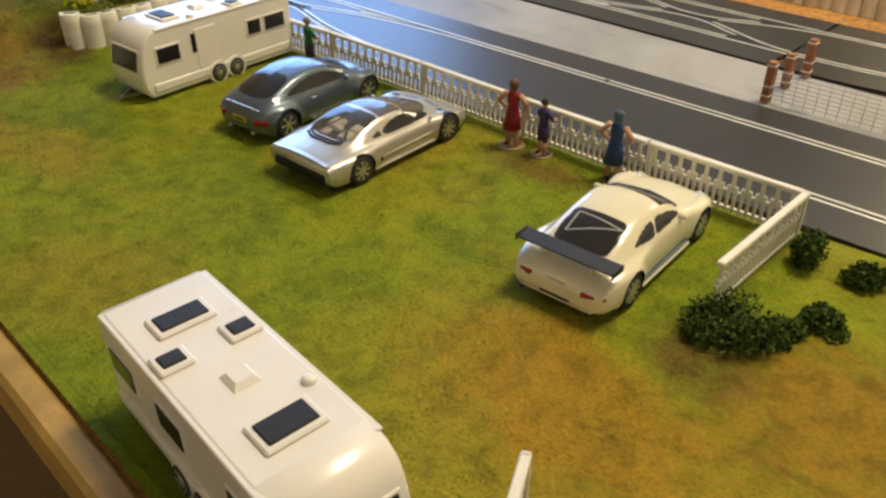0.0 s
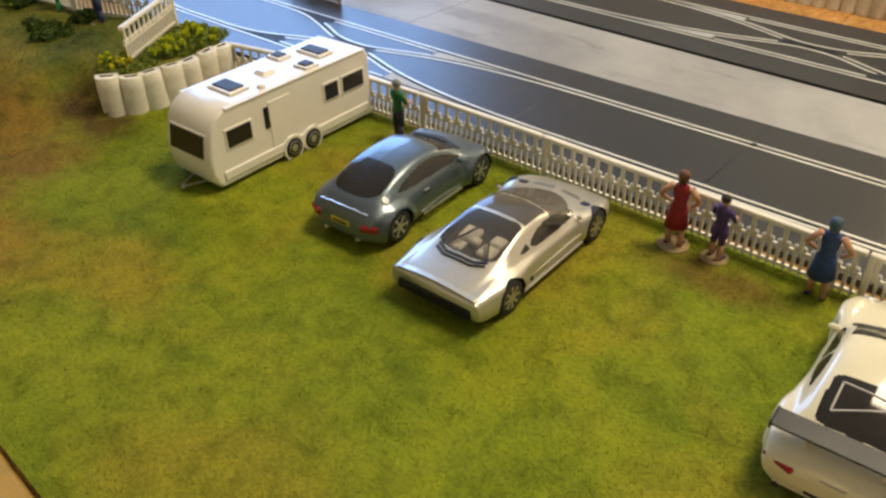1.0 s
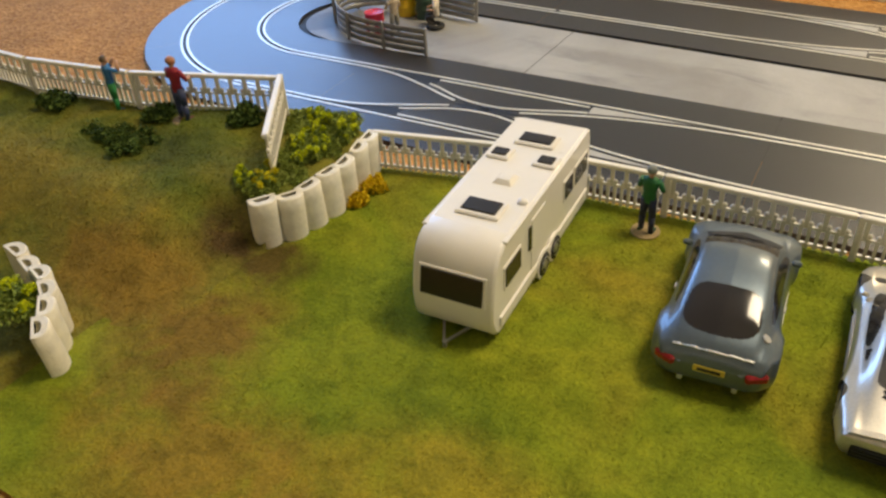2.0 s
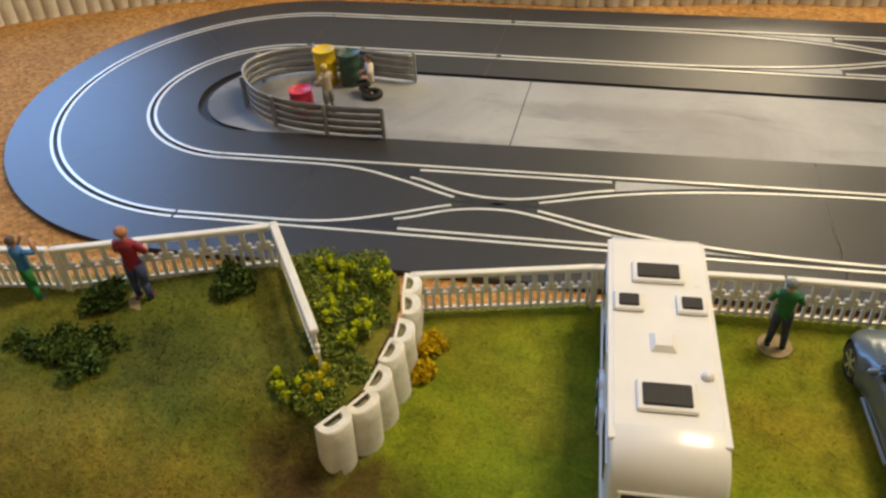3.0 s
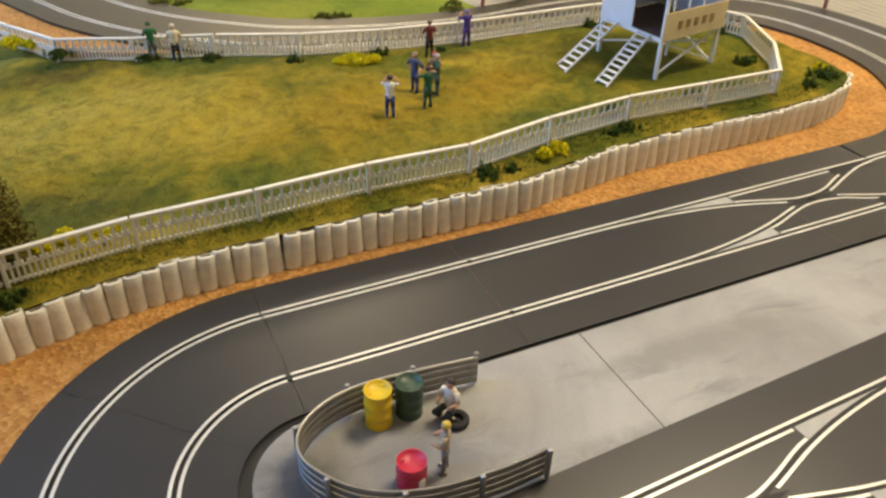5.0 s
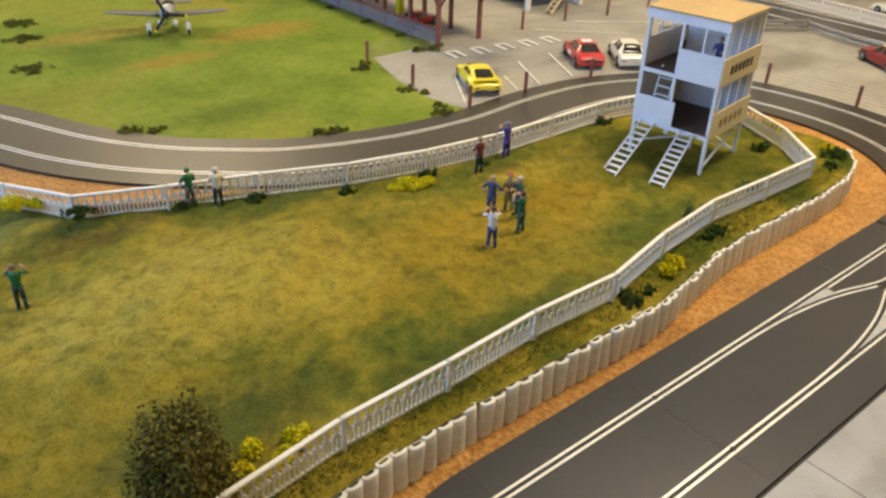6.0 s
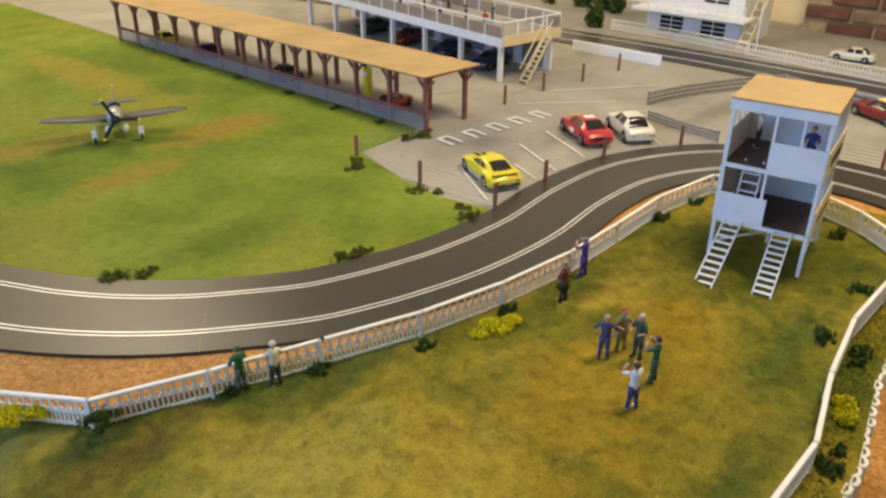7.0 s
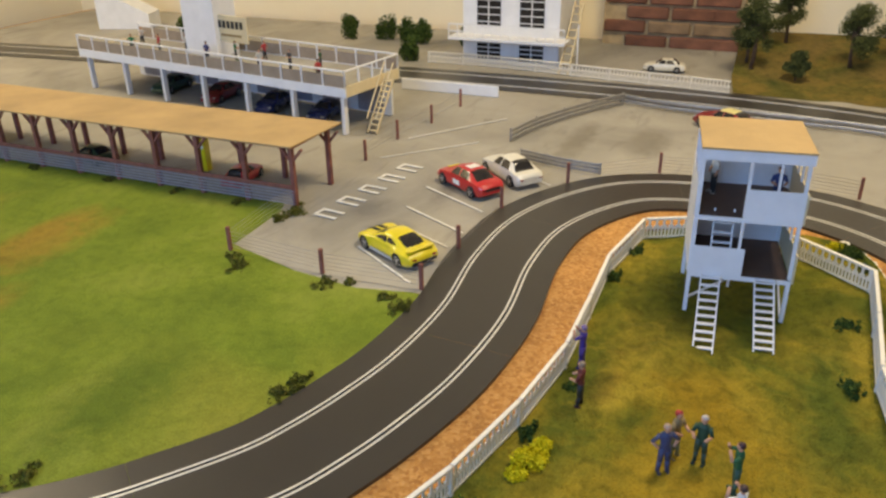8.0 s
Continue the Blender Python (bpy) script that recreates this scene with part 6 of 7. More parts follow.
for z in (Z1, Z2):
    part("floor", boxed((0, 0, z), (TD - 0.003, TW - 0.003, 0.0030)), M_DARKWOOD, tower, "brown floor boards")
    part("edge_strip", boxed((-TD / 2, 0, z - 0.0006), (0.0018, TW, 0.0050)), M_PAINTW, tower)
part("back_wall", boxed((TD / 2, 0, (Z1 + Z3) / 2), (0.0020, TW, Z3 - Z1)), M_PAINTW, tower)
part("side_wall", boxed((0, TW / 2, (Z1 + Z2) / 2), (TD, 0.0020, Z2 - Z1 - 0.004)), M_PAINTW, tower)
part("side_wall", boxed((0, TW / 2, Z2 + 0.019), (TD, 0.0020, 0.036)), M_PAINTW, tower)
part("front_panel", boxed((-TD / 2 - 0.0004, TW * 0.24, Z1 + 0.0165), (0.0018, TW * 0.52, 0.036)), M_PAINTW, tower)
part("front_panel", boxed((-TD / 2 - 0.0004, -TW * 0.235, Z2 + 0.0165), (0.0018, TW * 0.53, 0.036)), M_PAINTW, tower)
part("fascia", boxed((-TD / 2 - 0.001, 0, Z3 - 0.002), (0.0022, TW + 0.004, 0.0120)), M_PAINTW, tower)
for y in (0.004,):
    for z0, z1 in ((Z1, Z2), (Z2, Z3)):
        part("post", boxed((-TD / 2, y, (z0 + z1) / 2), (0.0030, 0.0030, z1 - z0 - 0.006)), M_PAINTW, tower)
part("post", boxed((-TD / 2, -0.025, (Z2 + Z3) / 2 + 0.012), (0.0024, 0.0024, 0.040)), M_PAINTW, tower)
for z, nb, hgt in ((Z1, 5, 0.0024), (Z2, 6, 0.0070)):
    sg = part("sign_board", boxed((0, -TW / 2 - 0.0012, z + 0.0160), (TD + 0.004, 0.0020, 0.0340), 0.0003), M_SKIRT, tower, "cream advertising board")
    for k in range(nb):
        part("bar", boxed((-0.028 + k * 0.056 / (nb - 1), -TW / 2 - 0.0026, z + 0.0160), (0.0062, 0.0008, 0.0105 if nb == 6 else 0.0100)), M_INK if nb == 6 else M_BOARD, sg, "dark plain bar")
    for k in range(4):
        x = -TD / 2 + 0.012 + k * 0.026
        z1 = Z2 if z == Z1 else Z3
        part("post", boxed((x, -TW / 2 + 0.001, (z + 0.033 + z1) / 2), (0.0020, 0.0020, z1 - z - 0.034)), M_PAINTW, tower)
for k in range(3):
    part("post", boxed((-TD / 2 + 0.01 + k * 0.03, TW / 2, (Z2 + 0.037 + Z3) / 2), (0.0020, 0.0020, Z3 - Z2 - 0.037)), M_PAINTW, tower)
part("roof", boxed((-0.001, 0, Z3 + 0.0052), (TD + 0.008, TW + 0.004, 0.0024), 0.0004), M_SHEDROOF, tower, "tan card roof")
part("roof_edge", boxed((-0.001, 0, Z3 + 0.0032), (TD + 0.006, TW + 0.003, 0.0020)), M_PAINTW, tower)
ladder("ladder", (-0.131, 0.034, -0.001), (-TD / 2 - 0.003, 0.029, Z1 + 0.002), 0.0195, 10, tower)
ladder("ladder", (-0.118, -0.027, -0.001), (-TD / 2 - 0.003, -0.026, Z1 + 0.002), 0.0195, 10, tower)
ladder("ladder", (-TD / 2 + 0.004, 0.022, Z1 + 0.020), (-TD / 2 + 0.018, 0.022, Z2 + 0.004), 0.020, 5, tower)
figurine(0.392, 0.318, 0.0335 + Z2 + 0.0015, 190, (0.03, 0.05, 0.16), (0.02, 0.03, 0.08), (0.1, 0.06, 0.04), "painted figurine in navy standing in the tower", 0.046, False, "front")
figurine(0.415, 0.385, 0.0335 + Z2 + 0.0015, 120, (0.6, 0.57, 0.5), DARK, (0.1, 0.06, 0.04), "painted figurine in a pale shirt in the tower", 0.046, False, "down")

# ---- open shed along the airfield ----
shed = thing("open_shed", Matrix(), "long red timber open shed with a tan roof", "shed")
SY0, SY1, SN = 1.020, 2.120, 13
part("roof_panel", boxed((0.586, 1.145, 0.1010), (0.160, 0.27, 0.0028), 0.0005, Euler((0, radians(2), 0)).to_matrix()), M_SHEDROOF, shed)
part("roof_panel", boxed((0.586, 1.70, 0.1002), (0.160, 0.838, 0.0028), 0.0005, Euler((0, radians(2), 0)).to_matrix()), M_SHEDROOF, shed)
for k in range(SN):
    y = SY0 + (SY1 - SY0) * k / (SN - 1)
    for x, zt in ((0.522, 0.1000), (0.632, 0.0965)):
        part("post", boxed((x, y, zt / 2 - 0.002), (0.0075, 0.0075, zt + 0.002)), M_REDWOOD, shed)
        for s in (-1, 1):
            part("brace", beam(bmesh.new(), (x, y, zt - 0.026), (x, y + s * 0.020, zt - 0.003), 0.0040), M_REDWOOD, shed)
    part("rafter", boxed((0.580, y, 0.0972), (0.124, 0.0050, 0.0040)), M_REDWOOD, shed)
part("beam", boxed((0.522, (SY0 + SY1) / 2, 0.0985), (0.0050, SY1 - SY0, 0.0040)), M_REDWOOD, shed)
part("guard_board", boxed((0.5170, (SY0 + SY1) / 2, 0.0330), (0.0024, SY1 - SY0, 0.0065)), M_REDWOOD, shed)
M_SLAT = plain("grey_slat", (0.30, 0.29, 0.33), 0.6, 0.2, 0.15, 60)
for k in range(5):
    part("slat", boxed((0.5185, (SY0 + SY1) / 2, 0.0045 + k * 0.0054), (0.0018, SY1 - SY0, 0.0026)), M_SLAT, shed, "grey metal slat")
small_car(0.588, 1.17, 10, M_REDP, "small dark red vintage car under the shed", None, -0.0015, True, 0.75)
small_car(0.578, 1.50, 80, M_BRG, "dark green racing car under the shed", None, -0.0015, False, 0.8)
small_car(0.578, 1.80, 80, M_NAVY, "dark racing car under the shed", None, -0.0015, False, 0.8)
small_car(0.578, 2.00, 80, M_YEL, "yellow racing car under the shed", None, -0.0015, False, 0.8)
th = thing("fuel_pump", pose(0.610, 1.265, -0.001), "yellow fuel pump cabinet under the shed", "fuel pump")
part("cabinet", boxed((0, 0, 0.030), (0.016, 0.014, 0.060), 0.0015), M_YEL, th)
part("dial", boxed((-0.0082, 0, 0.048), (0.0008, 0.009, 0.010)), M_WHITE, th)

# ---- pit terrace ----
terr = thing("pit_terrace", pose(0.874, 1.120, 0, 0, 0, -8.8), "white raised pit terrace on legs with railings", "terrace")
TL, TX = 0.83, 0.182
part("deck", boxed((TX / 2, TL / 2, 0.0920), (TX, TL, 0.0040)), M_APRON, terr, "grey deck surface")
part("fascia", boxed((-0.001, TL / 2, 0.0875), (0.003, TL + 0.004, 0.0190)), M_PAINTW, terr)
part("fascia", boxed((TX + 0.001, TL / 2, 0.0875), (0.003, TL + 0.004, 0.0190)), M_PAINTW, terr)
part("end_board", boxed((TX / 2, -0.0015, 0.0900), (TX, 0.003, 0.0220)), M_SKIRT, terr, "cream end board")
part("end_board", boxed((TX / 2, TL + 0.0015, 0.0900), (TX, 0.003, 0.0140)), M_SKIRT, terr)
M_SCREEN = plain("brown_screen_panel", (0.34, 0.27, 0.20), 0.35, 0, 0.15, 30)
for x in (0.0, TX):
    n = 15
    for k in range(n + 1):
        part("rail_post", boxed((x, TL * k / n, 0.111), (0.0032, 0.0032, 0.040)), M_PAINTW, terr)
        if k < n:
            part("screen", boxed((x, TL * (k + 0.5) / n, 0.1085), (0.0014, TL / n - 0.005, 0.0250)), M_SCREEN, terr, "brownish screen panel")
    part("hand_rail", boxed((x, TL / 2, 0.1305), (0.0040, TL + 0.003, 0.0028)), M_PAINTW, terr)
for k in range(5):
    part("rail_post", boxed((TX * k / 4, 0, 0.1110), (0.0032, 0.0032, 0.040)), M_PAINTW, terr)
part("hand_rail", boxed((TX / 2, 0, 0.1305), (TX, 0.0040, 0.0028)), M_PAINTW, terr)
for k in range(7):
    for x in (0.012, TX - 0.012):
        y = 0.015 + (TL - 0.03) * k / 6
        part("leg", boxed((x, y, 0.0415), (0.0120, 0.0090, 0.087), 0.001), M_PAINTW, terr)
    part("cross_beam", boxed((TX / 2, 0.015 + (TL - 0.03) * k / 6, 0.0845), (TX - 0.01, 0.010, 0.0090)), M_PAINTW, terr)
part("back_wall", boxed((TX - 0.020, TL / 2, 0.040), (0.003, TL - 0.01, 0.078)), M_PAINTW, terr, "white garage back wall")
for k in range(8):
    part("garage_door", boxed((TX - 0.0225, 0.06 + (TL - 0.12) * k / 7, 0.034), (0.002, 0.070, 0.060), 0.0008), M_SLAT, terr, "grey garage door")
st = part("stair", bmesh.new(), M_SKIRT, terr, "cream open stair")
for s in (-1, 1):
    part("stringer", beam(bmesh.new(), (0.040, -0.030 + s * 0.011, 0.0), (0.125, -0.018 + s * 0.011, 0.094), 0.0022, 0.0060), M_SKIRT, st)
    part("hand_rail", beam(bmesh.new(), (0.040, -0.030 + s * 0.011, 0.030), (0.125, -0.018 + s * 0.011, 0.126), 0.0022, 0.0030), M_SKIRT, st)
for k in range(10):
    q = (k + 0.5) / 10
    part("tread", boxed((0.040 + 0.085 * q, -0.030 + 0.012 * q, 0.094 * q), (0.008, 0.020, 0.0014)), M_SKIRT, st)
TM = terr.matrix_world.copy()


def on_terrace(x, y, z):
    return TM @ Vector((x, y, z))


for k, col in enumerate(((0.4, 0.03, 0.03), (0.03, 0.08, 0.03), (0.03, 0.03, 0.04), (0.5, 0.48, 0.42), (0.4, 0.03, 0.03), (0.02, 0.12, 0.04), (0.05, 0.05, 0.15), (0.45, 0.03, 0.03), (0.6, 0.57, 0.5), (0.35, 0.02, 0.03), (0.02, 0.16, 0.06), (0.55, 0.5, 0.45))):
    p = on_terrace(0.04 + 0.11 * ((k * 37) % 10) / 10, 0.10 + 0.058 * k, 0.094)
    figurine(p.x, p.y, p.z, 60 + 50 * k, col, DARK, (0.12, 0.07, 0.04), "small painted figurine on the pit terrace", 0.043, False, ("down", "hips", "front")[k % 3])
box_m = thing("timing_box", TM @ pose(0.130, 0.50, 0.094), "white timing box with a cream sign on the terrace", "timing box")
part("cabin", boxed((0, 0, 0.080), (0.070, 0.105, 0.160), 0.001), M_PAINTW, box_m)
sg = part("sign_board", boxed((-0.020, -0.090, 0.066), (0.004, 0.100, 0.060), 0.0008), M_SKIRT, box_m, "cream sign board")
for k in range(6):
    part("bar", boxed((-0.0225, -0.124 + k * 0.0134, 0.076), (0.0012, 0.0085, 0.016)), M_INK, sg, "dark plain bar")
part("bar", boxed((-0.0225, -0.090, 0.052), (0.0012, 0.064, 0.005)), M_BOARD, sg, "brown plain bar")
for s in (-1, 1):
    part("sign_post", boxed((-0.020, -0.075 + s * 0.028, 0.015), (0.004, 0.004, 0.034)), M_PAINTW, box_m)
for y, col, nm in ((0.13, M_NAVY, "navy racing car"), (0.28, M_NAVY, "navy racing car"), (0.45, M_MAROON, "maroon racing car"), (0.62, M_BRG, "green racing car")):
    p = on_terrace(0.09, y, 0)
    small_car(p.x, p.y, 185, col, nm + " in the shade under the terrace", None, -0.0015, False, 0.9)

# ---- race control house ----
house = thing("control_house", pose(1.58, 1.150, 0, 0, 0, 0), "white flat-roofed race control house with a balcony", "house")
HYL, HD, HH = 0.27, 0.20, 0.24
part("wall", boxed((HD / 2, -HYL / 2, HH / 2 - 0.002), (HD, HYL, HH), 0.001), M_PAINTW, house)
part("roof", boxed((HD / 2, -HYL / 2, HH + 0.002), (HD + 0.02, HYL + 0.02, 0.006), 0.001), M_PAINTW, house)
part("balcony", boxed((-0.030, -HYL / 2 - 0.005, 0.074), (0.062, HYL + 0.05, 0.008), 0.001), M_PAINTW, house)
for k in range(14):
    part("baluster", boxed((-0.058, 0.018 - (HYL + 0.046) * k / 13, 0.094), (0.002, 0.002, 0.034)), M_PAINTW, house)
for z in (0.093, 0.111):
    part("hand_rail", boxed((-0.058, -HYL / 2 - 0.005, z), (0.003, HYL + 0.048, 0.003)), M_PAINTW, house)
for y in (-0.075, -0.195):
    for z, h in ((0.038, 0.050), (0.140, 0.075)):
        w = part("window", boxed((-0.0012, y, z), (0.003, 0.066, h)), M_GLASS_DARK, house, "black multi-pane window")
        for k in range(4):
            part("glazing_bar", boxed((-0.0034, y, z - h / 2 + h * (k + 0.5) / 4), (0.002, 0.066, 0.0022)), M_PAINTW, w)
        part("glazing_bar", boxed((-0.0036, y, z), (0.002, 0.0024, h)), M_PAINTW, w)
st = part("stair", bmesh.new(), M_SKIRT, house, "cream outside stair")
for s in (-1, 1):
    part("stringer", beam(bmesh.new(), (-0.06, -HYL - 0.03 + s * 0.012, 0), (0.08, -HYL - 0.03 + s * 0.012, 0.16), 0.003, 0.008), M_SKIRT, st)
for k in range(9):
    q = (k + 0.5) / 9
    part("tread", boxed((-0.06 + 0.14 * q, -HYL - 0.03, 0.16 * q), (0.010, 0.024, 0.002)), M_SKIRT, st)
part("stair_gate", boxed((-0.02, -HYL - 0.055, 0.06), (0.003, 0.003, 0.12)), M_PAINTW, house)

# ---- back straight, its fence and barriers ----
back = curve_pts([(1.26, 2.75, 0), (1.33, 2.0, 0), (1.38, 1.4, 0), (1.40, 1.0, 0), (1.40, 0.7, 0), (1.385, 0.40, 0), (1.33, 0.12, 0), (1.22, -0.06, 0)], 0.03)
track_run("track_back_straight", back, (0.25, 0.5, 0.75), M_TRACK_FAR, "dark two-lane slot track of the back straight")
run_fence([(1.545, 1.24), (1.548, 1.14), (1.545, 1.03), (1.535, 0.93), (1.52, 0.83), (1.507, 0.73), (1.495, 0.63), (1.483, 0.53), (1.470, 0.436)], flat(-0.002))
armco([(0.955, 0.800), (1.04, 0.778), (1.12, 0.745), (1.21, 0.700), (1.292, 0.648)], 3, 0.026, "grey three-rail guard rail at the paddock exit", 5)
armco([(1.302, 0.655), (1.275, 0.55), (1.262, 0.45), (1.250, 0.30), (1.235, 0.16), (1.20, 0.03)], 2, 0.022, "long grey two-rail guard rail along the back straight", 7)
armco([(0.862, 0.752), (0.842, 0.67), (0.832, 0.598)], 3, 0.020, "short grey guard rail beside the track", 4)
th = thing("pit_wall", pose(1.262, 1.06, 0), "low plain white pit wall", "wall")
part("slab", boxed((0, 0, 0.011), (0.006, 0.25, 0.026), 0.001), M_PAINTW, th)

# ---- posts and wire along the apron ----
POSTS = [(0.530, 1.028), (0.445, 1.030), (0.351, 1.022), (0.336, 0.861), (0.344, 0.718), (0.472, 0.718), (0.632, 0.709), (0.777, 0.640), (0.884, 0.503), (0.900, 0.34), (0.872, 0.187)]
wf = thing("wire_fence", Matrix(), "rusty posts strung with fine wire round the apron", "fence")
for x, y in POSTS[2:]:
    part("post", boxed((x, y, 0.0165), (0.0050, 0.0050, 0.037), 0.0005), M_REDWOOD, wf)
for (ax, ay), (bx, by) in zip(POSTS, POSTS[1:]):
    for k in range(5):
        z = 0.005 + k * 0.0058
        part("wire", rod(bmesh.new(), (ax, ay, z), (bx, by, z), 0.00035, 4), M_STEEL, wf)
wf2 = thing("wire_fence", Matrix(), "thin posts with wire across the paddock", "fence")
POST2 = [(0.760, 1.020), (0.896, 1.020), (1.02, 1.00), (1.16, 0.99)]
for x, y in POST2:
    part("post", boxed((x, y, 0.018), (0.0048, 0.0048, 0.040), 0.0005), M_REDWOOD, wf2)
for (ax, ay), (bx, by) in zip(POST2, POST2[1:]):
    for z in (0.012, 0.030):
        part("wire", rod(bmesh.new(), (ax, ay, z), (bx, by, z), 0.0003, 4), M_STEEL, wf2)

# ---- painted marks on the apron ----


def mark(a, b, w, label, z=-0.0006):
    a, b = Vector((*a, z)), Vector((*b, z))
    ob = part("road_marking", beam(bmesh.new(), a, b, w, 0.0006), M_LINE, None)
    return tagged(ob, label, "marking", "painted apron lines", "structure")


for a, b in (((0.427, 0.855), (0.352, 0.738)), ((0.50, 0.80), (0.470, 0.735)), ((0.585, 0.853), (0.522, 0.731)), ((0.675, 0.858), (0.607, 0.731)), ((0.80, 0.735), (0.755, 0.665)), ((0.905, 1.00), (1.10, 0.86))):
    mark(a, b, 0.0035, "thin white painted bay line")
mark((0.78, 1.00), (0.93, 0.86), 0.0025, "thin white painted bay line")
n_let = 5
for k in range(n_let):
    q = k / (n_let - 1)
    c = Vector((0.515 + 0.235 * q, 0.955 - 0.030 * q))
    d = Vector((0.235, -0.030)).normalized()
    u = Vector((-d.y, d.x))
    for s in (-1, 1):
        mark(c + d * s * 0.011 - u * 0.021, c + d * s * 0.011 + u * 0.021, 0.0065, "plain white painted bar on the concrete")
    mark(c - d * 0.011 + u * 0.018, c + d * 0.011 + u * 0.018, 0.0065, "plain white painted bar on the concrete", -0.0002)

# ---- fighter plane on the field ----
plane = thing("model_plane", pose(0.128, 1.405, 0.0, 0, 0, -117), "silver and grey model fighter plane on its wheels", "aeroplane")
M_ALU = plain("worn_aluminium", (0.45, 0.46, 0.47), 0.35, 0.6, 0.2, 60)
M_OLIVE = plain("dark_grey_plane_paint", (0.075, 0.08, 0.08), 0.5, 0, 0.25, 60)
prof = [(0.004, 0.062), (0.013, 0.058), (0.0145, 0.045), (0.0150, 0.02), (0.0135, -0.02), (0.009, -0.065), (0.004, -0.105), (0.0008, -0.112)]
fus = part("fuselage", lathe(bmesh.new(), (0, 0, 0), [(r, -x) for r, x in prof], 16), M_ALU, plane)
fus.matrix_local = pose(0, 0, 0.041, 0, -90 - 7, 0)
for s in (1, -1):
    bm = bmesh.new()
    vs = []
    for y, c, t, dz in ((0.010, 0.050, 0.0060, 0), (0.06, 0.042, 0.0044, 0.004), (0.105, 0.032, 0.0030, 0.008), (0.121, 0.016, 0.0014, 0.010)):
        vs.append([bm.verts.new((0.028 - o * c, s * y, 0.034 + dz + h * t)) for o, h in ((0, 0), (0.25, 0.5), (1, 0), (0.25, -0.5))])
    for a, b in zip(vs, vs[1:]):
        for k in range(4):
            bm.faces.new((a[k], a[(k + 1) % 4], b[(k + 1) % 4], b[k]))
    bm.faces.new(vs[0])
    bm.faces.new(vs[-1])
    bmesh.ops.recalc_face_normals(bm, faces=bm.faces)
    part("wing", smooth(bm), M_OLIVE, plane, "dark grey wing")
    part("tailplane", boxed((-0.095, s * 0.020, 0.036), (0.022, 0.038, 0.0018), 0.0006), M_OLIVE, plane)
    lg = part("undercarriage_leg", rod(bmesh.new(), (0.030, s * 0.036, 0.030), (0.036, s * 0.038, 0.008), 0.0016, 8), M_ALU, plane)
    part("wheel", cyl(bmesh.new(), (0.036, s * 0.038 - 0.002, 0.0078), 0.0078, 0.004, 16, None, Euler((radians(-90), 0, 0)).to_matrix()), M_TYRE, lg)
    part("leg_door", boxed((0.041, s * 0.038, 0.018), (0.0010, 0.009, 0.016), 0.0004), M_WHITE, lg, "white leg fairing")
    part("intake", lathe(bmesh.new(), (0.044, s * 0.014, 0.026), [(0.001, -0.007), (0.0045, -0.004), (0.0058, 0.0), (0.0048, 0.005), (0.001, 0.007)], 12), M_WHITE, plane, "white bulged fairing")
part("tail_fin", boxed((-0.098, 0, 0.050), (0.020, 0.0018, 0.030), 0.0006), M_ALU, plane)
part("canopy", lathe(bmesh.new(), (-0.005, 0, 0.052), [(0.011, 0), (0.010, 0.005), (0.004, 0.009)], 12), M_GLASS_DARK, plane, "dark canopy")
part("spinner", lathe(bmesh.new(), (0, 0, 0), [(0.008, 0.0), (0.007, 0.005), (0.001, 0.012)], 12), M_BLACK, plane).matrix_local = pose(0.061, 0, 0.0485, 0, 83, 0)
for k in range(3):
    b = part("propeller_blade", boxed((0, 0, 0.020), (0.0012, 0.0058, 0.034), 0.0005), M_BLACK, plane)
    b.matrix_local = pose(0.066, 0, 0.049, 25 + 120 * k, -6, 0)
    part("blade_tip", boxed((0, 0, 0.0385), (0.0014, 0.0056, 0.004)), M_YEL, b, "yellow blade tip")

hut = thing("roadside_hut", pose(1.72, 2.46, -0.002, 0, 0, 20), "plain white card hut with a sloping roof", "hut")
bm = bmesh.new()
a = [bm.verts.new(p) for p in ((-0.05, -0.09, 0), (0.05, -0.09, 0), (0.05, 0.09, 0), (-0.05, 0.09, 0), (-0.05, -0.09, 0.05), (0.05, -0.09, 0.05), (0.05, 0.09, 0.14), (-0.05, 0.09, 0.14))]
for q in ((0, 1, 2, 3), (4, 5, 6, 7), (0, 1, 5, 4), (1, 2, 6, 5), (2, 3, 7, 6), (3, 0, 4, 7)):
    bm.faces.new([a[k] for k in q])
bmesh.ops.recalc_face_normals(bm, faces=bm.faces)
part("shell", bm, M_PAINTW, hut)

# ---- planting ----


def leaf_mat(name, cols):
    m, nt, b, co = start(name, 0.7)
    g = nt.nodes.new("ShaderNodeNewGeometry")
    c = ramp_mix(nt, g.outputs["Random Per Island"], [(0.0, cols[0]), (0.5, cols[1]), (1.0, cols[2])])
    c = mixed(nt, "MULTIPLY", 0.5, c, ramp_mix(nt, noise_tex(nt, co, 45, 3), [(0.3, (0.6, 0.62, 0.55)), (0.7, (1.15, 1.15, 1.1))]))
    nt.links.new(c, b.inputs["Base Color"])
    b.inputs["Specular IOR Level"].default_value = 0.08
    return m


M_LEAF = leaf_mat("dark_bush_leaf", [(0.026, 0.050, 0.012), (0.062, 0.100, 0.022), (0.12, 0.17, 0.036)])
M_LEAF2 = leaf_mat("mid_bush_leaf", [(0.11, 0.16, 0.03), (0.20, 0.26, 0.045), (0.32, 0.38, 0.075)])
M_MOSS = leaf_mat("moss_green_foam", [(0.14, 0.18, 0.030), (0.20, 0.25, 0.045), (0.28, 0.32, 0.07)])
